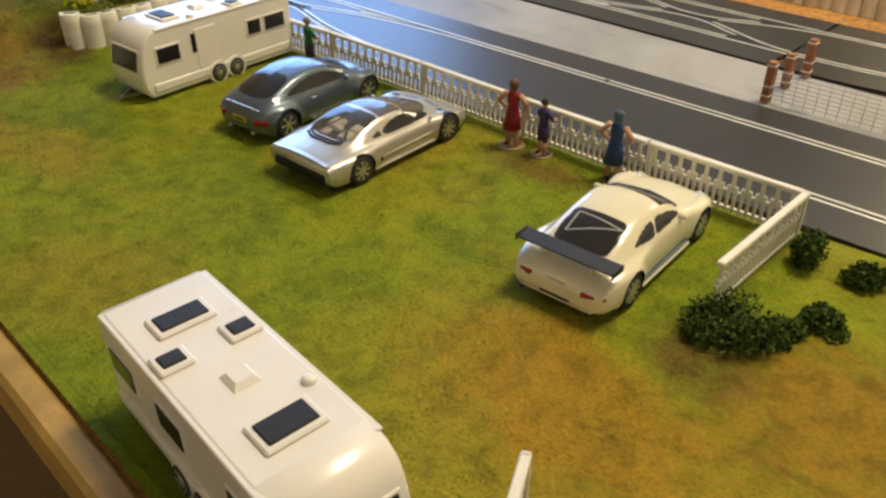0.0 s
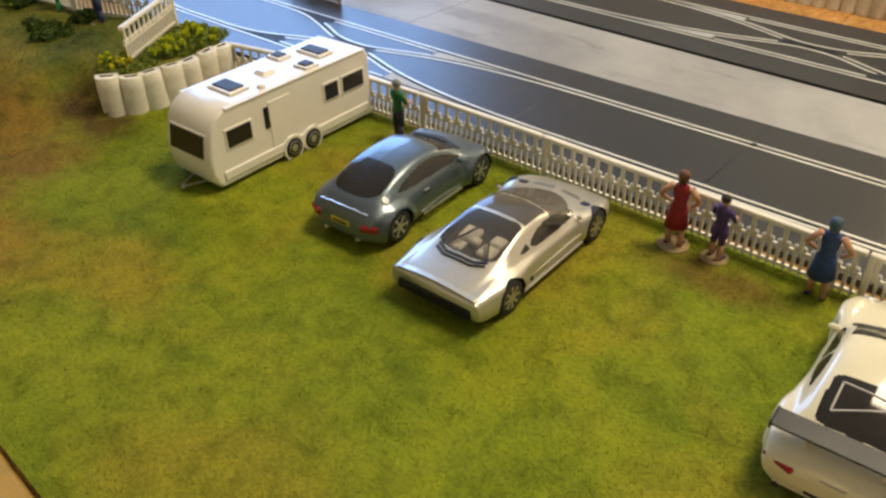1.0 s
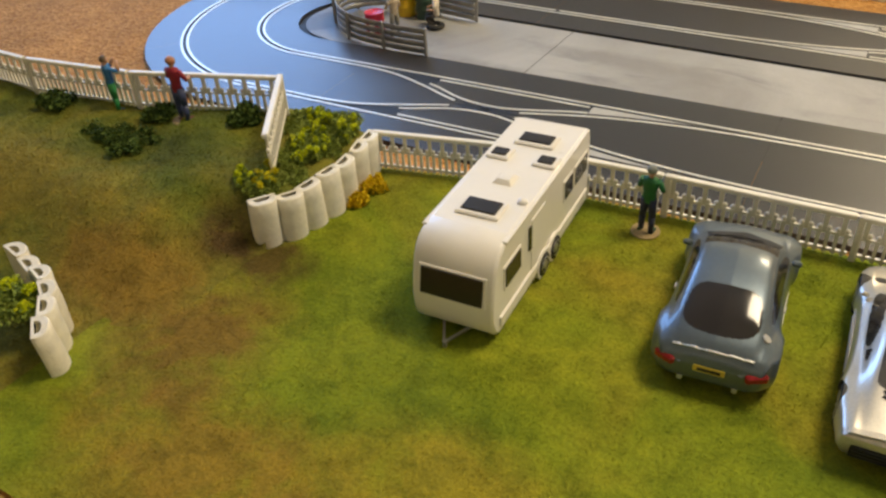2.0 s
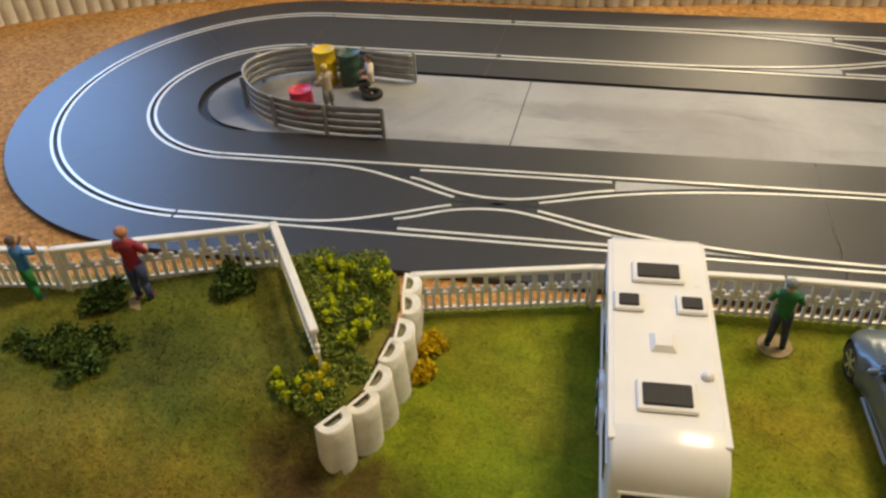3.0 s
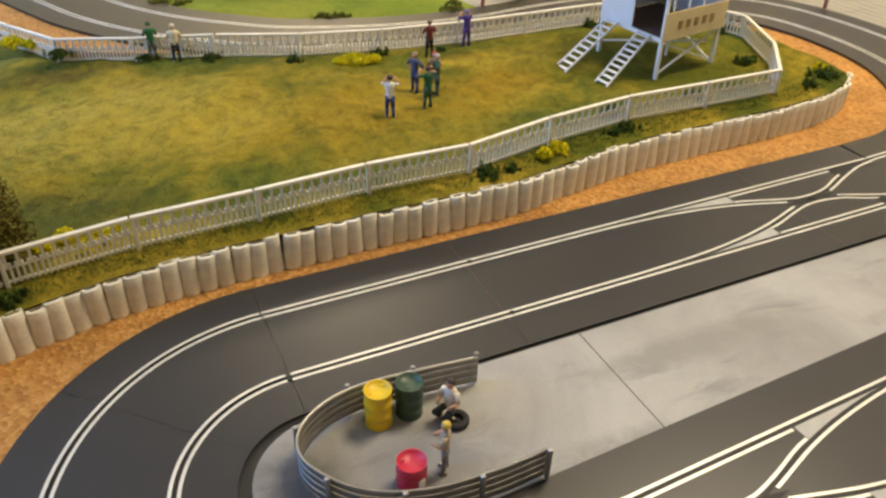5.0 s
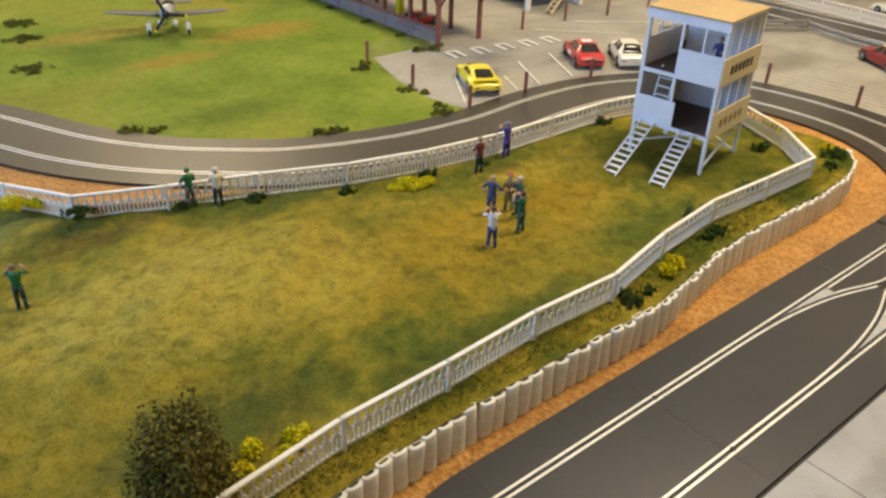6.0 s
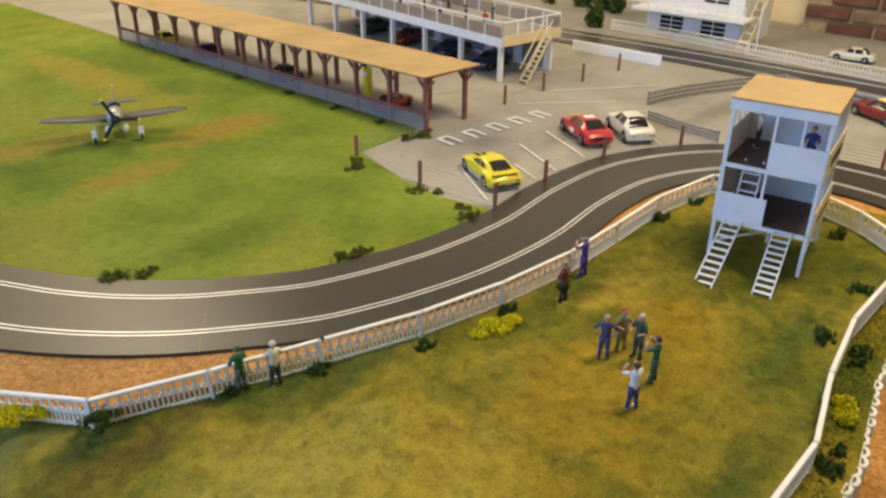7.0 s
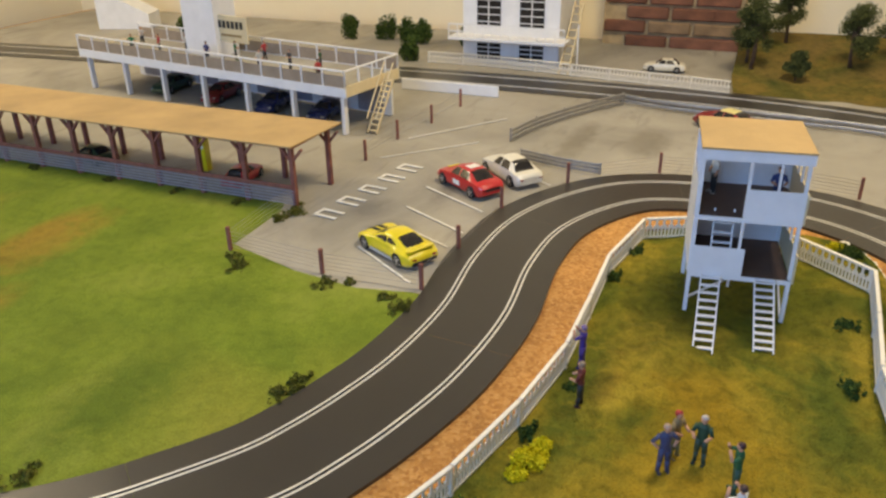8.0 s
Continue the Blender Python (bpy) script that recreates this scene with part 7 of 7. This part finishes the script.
M_OLIVELEAF = leaf_mat("olive_bush_leaf", [(0.055, 0.065, 0.012), (0.12, 0.125, 0.022), (0.21, 0.19, 0.04)])
M_SHAG = leaf_mat("shaggy_olive_foam", [(0.085, 0.075, 0.016), (0.14, 0.12, 0.024), (0.20, 0.175, 0.04)])
M_FLOWER = leaf_mat("yellow_flower_foam", [(0.50, 0.42, 0.005), (0.72, 0.62, 0.012), (0.80, 0.70, 0.03)])
M_FLOWER2 = leaf_mat("orange_yellow_foam", [(0.55, 0.34, 0.008), (0.72, 0.48, 0.010), (0.78, 0.60, 0.02)])
M_LIME = leaf_mat("lime_flower_foam", [(0.42, 0.50, 0.008), (0.60, 0.66, 0.012), (0.74, 0.76, 0.03)])
M_BARK = plain("tree_bark", (0.10, 0.065, 0.04), 0.9, 0, 0.3, 90, 400, 0.001)


def leaf_cloud(blobs, n, size, seed):
    """Many small tilted leaves spread through lumps (x, y, z, rx, rz)."""
    r = np.random.RandomState(seed)
    w = np.array([b[3] ** 2 for b in blobs])
    pick = r.choice(len(blobs), n, p=w / w.sum())
    B = np.array(blobs)[pick]
    d = r.normal(size=(n, 3))
    d /= np.linalg.norm(d, axis=1)[:, None]
    rad = r.uniform(0.15, 1.25, n) ** 0.7
    c = B[:, :3] + d * rad[:, None] * np.stack([B[:, 3], B[:, 3], B[:, 4]], 1)
    a = r.normal(size=(n, 3))
    a /= np.linalg.norm(a, axis=1)[:, None]
    b = np.cross(a, r.normal(size=(n, 3)))
    b /= np.linalg.norm(b, axis=1)[:, None]
    s = size * r.uniform(0.6, 1.4, n)[:, None]
    v = np.stack([c - a * s, c - b * s * 0.55, c + a * s, c + b * s * 0.55], 1).reshape(-1, 3)
    me = bpy.data.meshes.new("leaves")
    me.from_pydata(v.tolist(), [], [(4 * k, 4 * k + 1, 4 * k + 2, 4 * k + 3) for k in range(n)])
    bm = bmesh.new()
    bm.from_mesh(me)
    bpy.data.meshes.remove(me)
    return bm


def bush(x, y, z, r, h, leaf, label, seed, n=None, size=0.0016, flower=None, share=0.35, lumps=6, loose=False):
    rnd = random.Random(seed)
    th = thing("bush", pose(x, y, z), label, "bush", "foam bushes")
    blobs = [(0, 0, h * 0.35, r * 0.45, h * 0.35)] if loose else [(0, 0, h * 0.42, r * 0.75, h * 0.5)]
    if loose:
        lumps *= 2
    for k in range(lumps):
        a = rnd.uniform(0, math.tau)
        q = r * rnd.uniform(0.35, 0.8)
        if loose:
            q = r * rnd.uniform(0.2, 1.25)
            blobs.append((q * math.cos(a), 0.75 * q * math.sin(a), h * rnd.uniform(0.05, 0.45), r * rnd.uniform(0.10, 0.30), h * rnd.uniform(0.2, 0.65)))
            continue
        blobs.append((q * math.cos(a), q * math.sin(a), h * rnd.uniform(0.2, 0.7), r * rnd.uniform(0.28, 0.5), h * rnd.uniform(0.22, 0.4)))
    n = n or int(900 + 4.0e6 * r * r)
    part("foliage", leaf_cloud(blobs, n, size, seed), leaf, th)
    if flower:
        fb = [(bx, by, bz + brz * 0.70, br * 0.60, brz * 0.6) for bx, by, bz, br, brz in blobs[1:]]
        part("blossom", leaf_cloud(fb, int(n * share), size * 0.8, seed + 99), flower, th, "yellow blossom")
    return th


bush(0.660, -0.412, -0.003, 0.022, 0.017, M_LEAF, "dark green leafy foam bush by the fence end", 11, 5200, 0.0013, lumps=16)
bush(0.678, -0.392, -0.003, 0.013, 0.013, M_LEAF, "dark green leafy foam bush by the fence end", 21, 2000, 0.0013, lumps=9)
bush(0.692, -0.368, -0.003, 0.013, 0.012, M_LEAF, "dark green leafy foam bush by the fence end", 12)
bush(0.660, -0.318, -0.002, 0.012, 0.022, M_LEAF, "dark green leafy foam bush by the fence end", 13)
bush(0.692, -0.318, -0.002, 0.012, 0.014, M_LEAF, "small dark green foam bush on the rough", 14)
bush(0.745, -0.330, -0.002, 0.012, 0.010, M_LEAF, "small dark green foam bush on the rough", 15)
bush(0.672, -0.575, -0.002, 0.014, 0.014, M_LEAF, "dark green foam bush at the low fence", 16)
bush(-0.150, -0.432, 0.024, 0.026, 0.012, M_LEAF, "low dark green foam bush on the bank", 17, 3600, 0.0014, lumps=10, loose=True)
bush(-0.152, -0.395, 0.025, 0.014, 0.010, M_LEAF, "low dark green foam bush by the fence", 18)
bush(-0.080, -0.372, 0.026, 0.014, 0.016, M_LEAF, "dark green foam bush by the fence corner", 19)
bush(-0.245, -0.415, 0.025, 0.016, 0.012, M_LEAF, "low dark green foam bush by the fence", 20)
for k, (x, y, r, h) in enumerate(((-0.040, -0.352, 0.018, 0.009), (-0.014, -0.352, 0.018, 0.011), (-0.020, -0.376, 0.016, 0.009), (0.000, -0.376, 0.012, 0.010), (-0.010, -0.400, 0.014, 0.008), (0.002, -0.420, 0.012, 0.008), (-0.008, -0.438, 0.013, 0.008))):
    bush(x, y, 0.024, r * 1.2, h, M_MOSS, "soft mossy green foam mound in the log bed", 30 + k, 5200, 0.0011, None, 0, 9)
for k, (x, y, r, h, fl) in enumerate(((-0.034, -0.349, 0.006, 0.012, M_LIME), (-0.020, -0.349, 0.006, 0.013, M_LIME), (0.000, -0.352, 0.006, 0.015, M_LIME), (0.006, -0.364, 0.005, 0.015, M_LIME), (-0.022, -0.364, 0.006, 0.012, M_LIME), (-0.014, -0.370, 0.005, 0.012, M_LIME), (-0.022, -0.382, 0.005, 0.012, M_LIME), (-0.015, -0.391, 0.005, 0.012, M_LIME), (0.000, -0.383, 0.006, 0.014, M_LIME), (0.004, -0.393, 0.005, 0.013, M_LIME), (-0.002, -0.407, 0.006, 0.013, M_LIME), (-0.012, -0.428, 0.007, 0.012, M_FLOWER), (-0.005, -0.437, 0.007, 0.012, M_FLOWER), (-0.018, -0.442, 0.006, 0.010, M_LIME), (-0.026, -0.436, 0.005, 0.009, M_LIME))):
    bush(x, y, 0.026, r * 1.25, h, M_LEAF2, "small tuft of bright lime-yellow flowers in the log bed", 330 + k, 380, 0.0012, fl, 1.5, 5)
bush(0.031, -0.372, -0.002, 0.009, 0.012, M_FLOWER2, "small golden-yellow foam flower by the logs", 41, None, 0.0013, M_FLOWER2, 1.2)
bush(0.033, -0.390, -0.002, 0.008, 0.010, M_FLOWER2, "small golden-yellow foam flower by the logs", 42, None, 0.0013, M_FLOWER2, 1.2)
bush(-0.060, -0.592, 0.015, 0.020, 0.014, M_LEAF2, "green foam clump with yellow flowers in the bank bed", 43, None, 0.0014, M_LIME, 0.6)
for k, (x, y, r, h) in enumerate(((-0.032, 0.510, 0.011, 0.014), (0.074, 0.492, 0.011, 0.014), (0.393, 0.482, 0.012, 0.014), (0.478, 0.468, 0.013, 0.013), (0.154, 0.475, 0.008, 0.010), (0.371, 0.228, 0.013, 0.016), (0.250, 0.226, 0.013, 0.016), (0.506, 0.290, 0.013, 0.014), (0.248, 0.190, 0.012, 0.012), (0.225, 0.186, 0.010, 0.010), (0.055, 0.160, 0.013, 0.014), (0.085, 0.158, 0.009, 0.010), (0.560, 0.216, 0.018, 0.018), (0.525, 0.200, 0.012, 0.014), (-0.124, 0.560, 0.012, 0.010), (-0.296, 0.640, 0.016, 0.012), (-0.365, 0.128, 0.012, 0.012), (-0.20, 0.592, 0.010, 0.006), (0.56, 0.40, 0.012, 0.015))):
    bush(x, y, 0.033, r, h, M_LEAF, "small dark green foam bush along the hill fence", 60 + k, None, 0.0013, loose=True)
for k, (x, y, r, h) in enumerate(((0.040, 0.478, 0.018, 0.012), (0.020, 0.486, 0.010, 0.008), (0.060, 0.476, 0.010, 0.010), (-0.350, 0.702, 0.016, 0.012), (-0.330, 0.688, 0.010, 0.010), (0.128, 0.168, 0.010, 0.012), (0.150, 0.174, 0.010, 0.012), (-0.320, 0.198, 0.010, 0.012), (-0.288, 0.190, 0.011, 0.012), (-0.336, 0.182, 0.010, 0.012), (-0.305, 0.178, 0.009, 0.010), (0.575, 0.235, 0.010, 0.012))):
    bush(x, y, 0.033, r, h, M_FLOWER, "bright yellow foam flower clump along the hill fence", 90 + k, None, 0.0014)
bush(-0.372, 0.182, 0.024, 0.034, 0.088, M_SHAG, "tall shaggy olive foam bush on the hill", 120, 16000, 0.0016, None, 0, 16)
bush(-0.402, 0.152, 0.024, 0.034, 0.064, M_SHAG, "tall shaggy olive foam bush on the hill", 121, 12000, 0.0016, None, 0, 14)
for k, (x, y, r, h) in enumerate(((-0.140, 0.925, 0.020, 0.008), (-0.105, 0.905, 0.014, 0.007), (0.085, 0.762, 0.018, 0.009), (0.112, 0.752, 0.014, 0.009), (0.310, 0.975, 0.018, 0.013), (0.330, 1.005, 0.012, 0.008), (0.312, 0.842, 0.016, 0.009), (0.328, 0.815, 0.010, 0.007), (0.290, 0.722, 0.016, 0.010), (0.306, 0.750, 0.012, 0.008), (0.500, 1.010, 0.022, 0.012), (0.47, 1.02, 0.014, 0.010), (-0.13, 1.50, 0.03, 0.010), (-0.10, 1.62, 0.03, 0.010), (-0.17, 1.30, 0.03, 0.010), (0.505, 1.12, 0.012, 0.008), (0.507, 1.25, 0.014, 0.007), (0.507, 1.40, 0.012, 0.008), (0.508, 1.58, 0.014, 0.007), (0.508, 1.80, 0.012, 0.008))):
    bush(x, y, -0.002, r, h, M_OLIVELEAF, "low straggly dark weed clump at the field edge", 140 + k, int(300 + 1.6e6 * r * r), 0.0015, lumps=8, loose=True)


M_TREE = leaf_mat("tree_foam", [(0.050, 0.062, 0.022), (0.085, 0.098, 0.034), (0.13, 0.14, 0.05)])


def tree(x, y, z, h, r, seed):
    rnd = random.Random(seed)
    th = thing("tree", pose(x, y, z), "dark green model tree with an uneven crown", "tree", "model trees")
    bm = bmesh.new()
    top = Vector((rnd.uniform(-1, 1) * r * 0.2, rnd.uniform(-1, 1) * r * 0.2, h * 0.62))
    rod(bm, (0, 0, -0.004), top, h * 0.035, 8, 0, h * 0.014)
    blobs = []
    for k in range(11):
        a = rnd.uniform(0, math.tau)
        q = top.lerp(Vector((0, 0, h * 0.3)), rnd.uniform(0, 0.8))
        f = (k + rnd.random()) / 11
        reach = r * (0.95 - 0.65 * f) * rnd.uniform(0.5, 1.0)
        e = Vector((math.cos(a) * reach, math.sin(a) * reach, h * (0.30 + 0.62 * f)))
        rod(bm, q, e, h * 0.012, 5, 0, h * 0.004)
        blobs.append((*e, r * rnd.uniform(0.30, 0.50), r * rnd.uniform(0.28, 0.44)))
    blobs.append((*(top + Vector((0, 0, h * 0.18))), r * 0.42, h * 0.16))
    part("trunk", bm, M_BARK, th)
    part("crown", leaf_cloud(blobs, 7000, 0.0026, seed), M_TREE, th)
    return th


M_VERGE = flock("verge_flock", [(0.28, (0.06, 0.070, 0.016)), (0.45, (0.13, 0.115, 0.025)), (0.60, (0.22, 0.155, 0.035)), (0.78, (0.16, 0.095, 0.03))], (0.20, 0.14, 0.04), 11)


def verge_z(x, y):
    u = max(0.0, min(1.0, (x - 1.47) / 0.45))
    return -0.0015 + 0.050 * u * u * (3 - 2 * u) + 0.004 * nz(x, y, 8)


structure("verge", patch([(1.475, 0.43), (1.47, 0.20), (1.45, 0.02), (1.45, -0.40), (2.02, -0.40), (2.02, 0.455), (1.6, 0.445)], 0.02, verge_z), M_VERGE, "rough green and brown verge rising to the wall", "verge")
for k, (x, y, h, r) in enumerate(((1.66, 0.405, 0.185, 0.052), (1.70, 0.420, 0.135, 0.050), (1.88, 0.335, 0.155, 0.048), (1.72, 0.18, 0.150, 0.055), (1.80, 0.08, 0.13, 0.05), (1.60, 0.30, 0.07, 0.03), (1.72, -0.05, 0.12, 0.05))):
    tree(x, y, verge_z(x, y), h, r, 200 + k)
for k, (x, y) in enumerate(((1.78, 1.62), (1.80, 1.50), (1.80, 1.42), (1.78, 1.36), (1.60, 2.10), (1.80, 1.22), (1.55, 1.30))):
    bush(x, y, -0.002, 0.030, 0.075, M_LEAF, "rounded dark green foam shrub behind the pits", 230 + k, 1800, 0.004)

# ---- brick pier on the room wall ----
pier = thing("brick_pier", pose(1.955, 0.0, 0.0), "rough red and brown brick pier on the room wall", "brick pier", kind="structure")
part("core", boxed((0.035, 0.650, 0.35), (0.062, 0.395, 0.76)), plain("buff_mortar", (0.44, 0.33, 0.18), 0.95, 0, 0.25, 25, 200, 0.002), pier, "buff mortar")
BRICKS = [plain("brick_red", (0.22, 0.095, 0.055), 0.9, 0, 0.3, 20, 200, 0.002, spread=0.6), plain("brick_buff", (0.30, 0.20, 0.11), 0.9, 0, 0.3, 20, 200, 0.002, spread=0.6)]
rnd = random.Random(8)
bdata = []
for k, mt in enumerate(BRICKS):
    b = part("brick", boxed((0, 0, 0), (0.016, 0.120, 0.034), 0.004), mt, pier)
    bdata.append(b.data)
    bpy.data.objects.remove(b)
for row in range(16):
    z = 0.012 + row * 0.041
    for col in range(4):
        y = 0.460 + (col + (0.5 if row % 2 else 0.0)) * 0.129
        if y - 0.06 > 0.845 or y + 0.06 > 0.90:
            continue
        b = new("brick", bdata[0 if rnd.random() < 0.6 else 1])
        b.parent = pier
        b.location = (rnd.uniform(-0.003, 0.001), min(y, 0.79), z)
        b.location.y = max(0.512, b.location.y)

# ---- static grass fibres ----


def fibres(name, poly, n, height, ground, material, label, seed, clear=()):
    r = np.random.RandomState(seed)
    P = np.array(poly)
    lo, hi = P.min(0), P.max(0)
    pts = lo + r.rand(int(n * 1.6), 2) * (hi - lo)
    inside = np.zeros(len(pts), bool)
    for a, b in zip(P, np.roll(P, -1, 0)):
        c = (a[1] > pts[:, 1]) != (b[1] > pts[:, 1])
        with np.errstate(divide="ignore", invalid="ignore"):
            inside ^= c & (pts[:, 0] < (b[0] - a[0]) * (pts[:, 1] - a[1]) / (b[1] - a[1]) + a[0])
    pts = pts[inside][:n]
    verts, faces = [], []
    ang = r.rand(len(pts)) * math.tau
    lean = r.normal(0, 0.9, (len(pts), 2))
    hs = height * r.uniform(0.5, 1.3, len(pts))
    for k, (x, y) in enumerate(pts):
        z = ground(x, y) - 0.0004
        dx, dy = math.cos(ang[k]) * height * 0.16, math.sin(ang[k]) * height * 0.16
        verts += [(x - dx, y - dy, z), (x + dx, y + dy, z), (x + lean[k, 0] * hs[k], y + lean[k, 1] * hs[k], z + hs[k])]
        faces.append((3 * k, 3 * k + 1, 3 * k + 2))
    me = bpy.data.meshes.new(name)
    me.from_pydata(verts, [], faces)
    me.materials.append(material)
    return tagged(new(name, me), label, "grass", kind="stuff")


M_MOSSFIB = leaf_mat("moss_fibre", [(0.026, 0.052, 0.010), (0.052, 0.090, 0.016), (0.10, 0.14, 0.026)])
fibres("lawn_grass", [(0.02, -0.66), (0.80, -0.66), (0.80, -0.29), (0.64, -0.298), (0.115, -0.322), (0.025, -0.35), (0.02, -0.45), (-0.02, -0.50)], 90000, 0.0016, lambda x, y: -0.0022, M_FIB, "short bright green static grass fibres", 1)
fibres("hill_grass", HILL[4:-6] + [(-0.60, 0.60), (-0.60, 0.1)], 70000, 0.0022, hill_z, M_HILLFIB, "straw and green static grass fibres on the hill", 2)
fibres("bank_grass", [(-0.5, -0.655), (-0.01, -0.655), (0.0, -0.46), (0.005, -0.36), (-0.06, -0.345), (-0.2, -0.39), (-0.5, -0.41)], 45000, 0.0020, bank_z, M_BANK, "rough brown and green static grass on the bank", 3)
STRIP = [(x, y + 0.003) for x, y in WALL_LINE[4:]] + [(x, y + 0.004) for x, y in reversed(FENCE_FRONT[3:])]
fibres("verge_moss", STRIP, 16000, 0.0030, hill_z, M_MOSSFIB, "dark green mossy tufts between fence and log wall", 4)
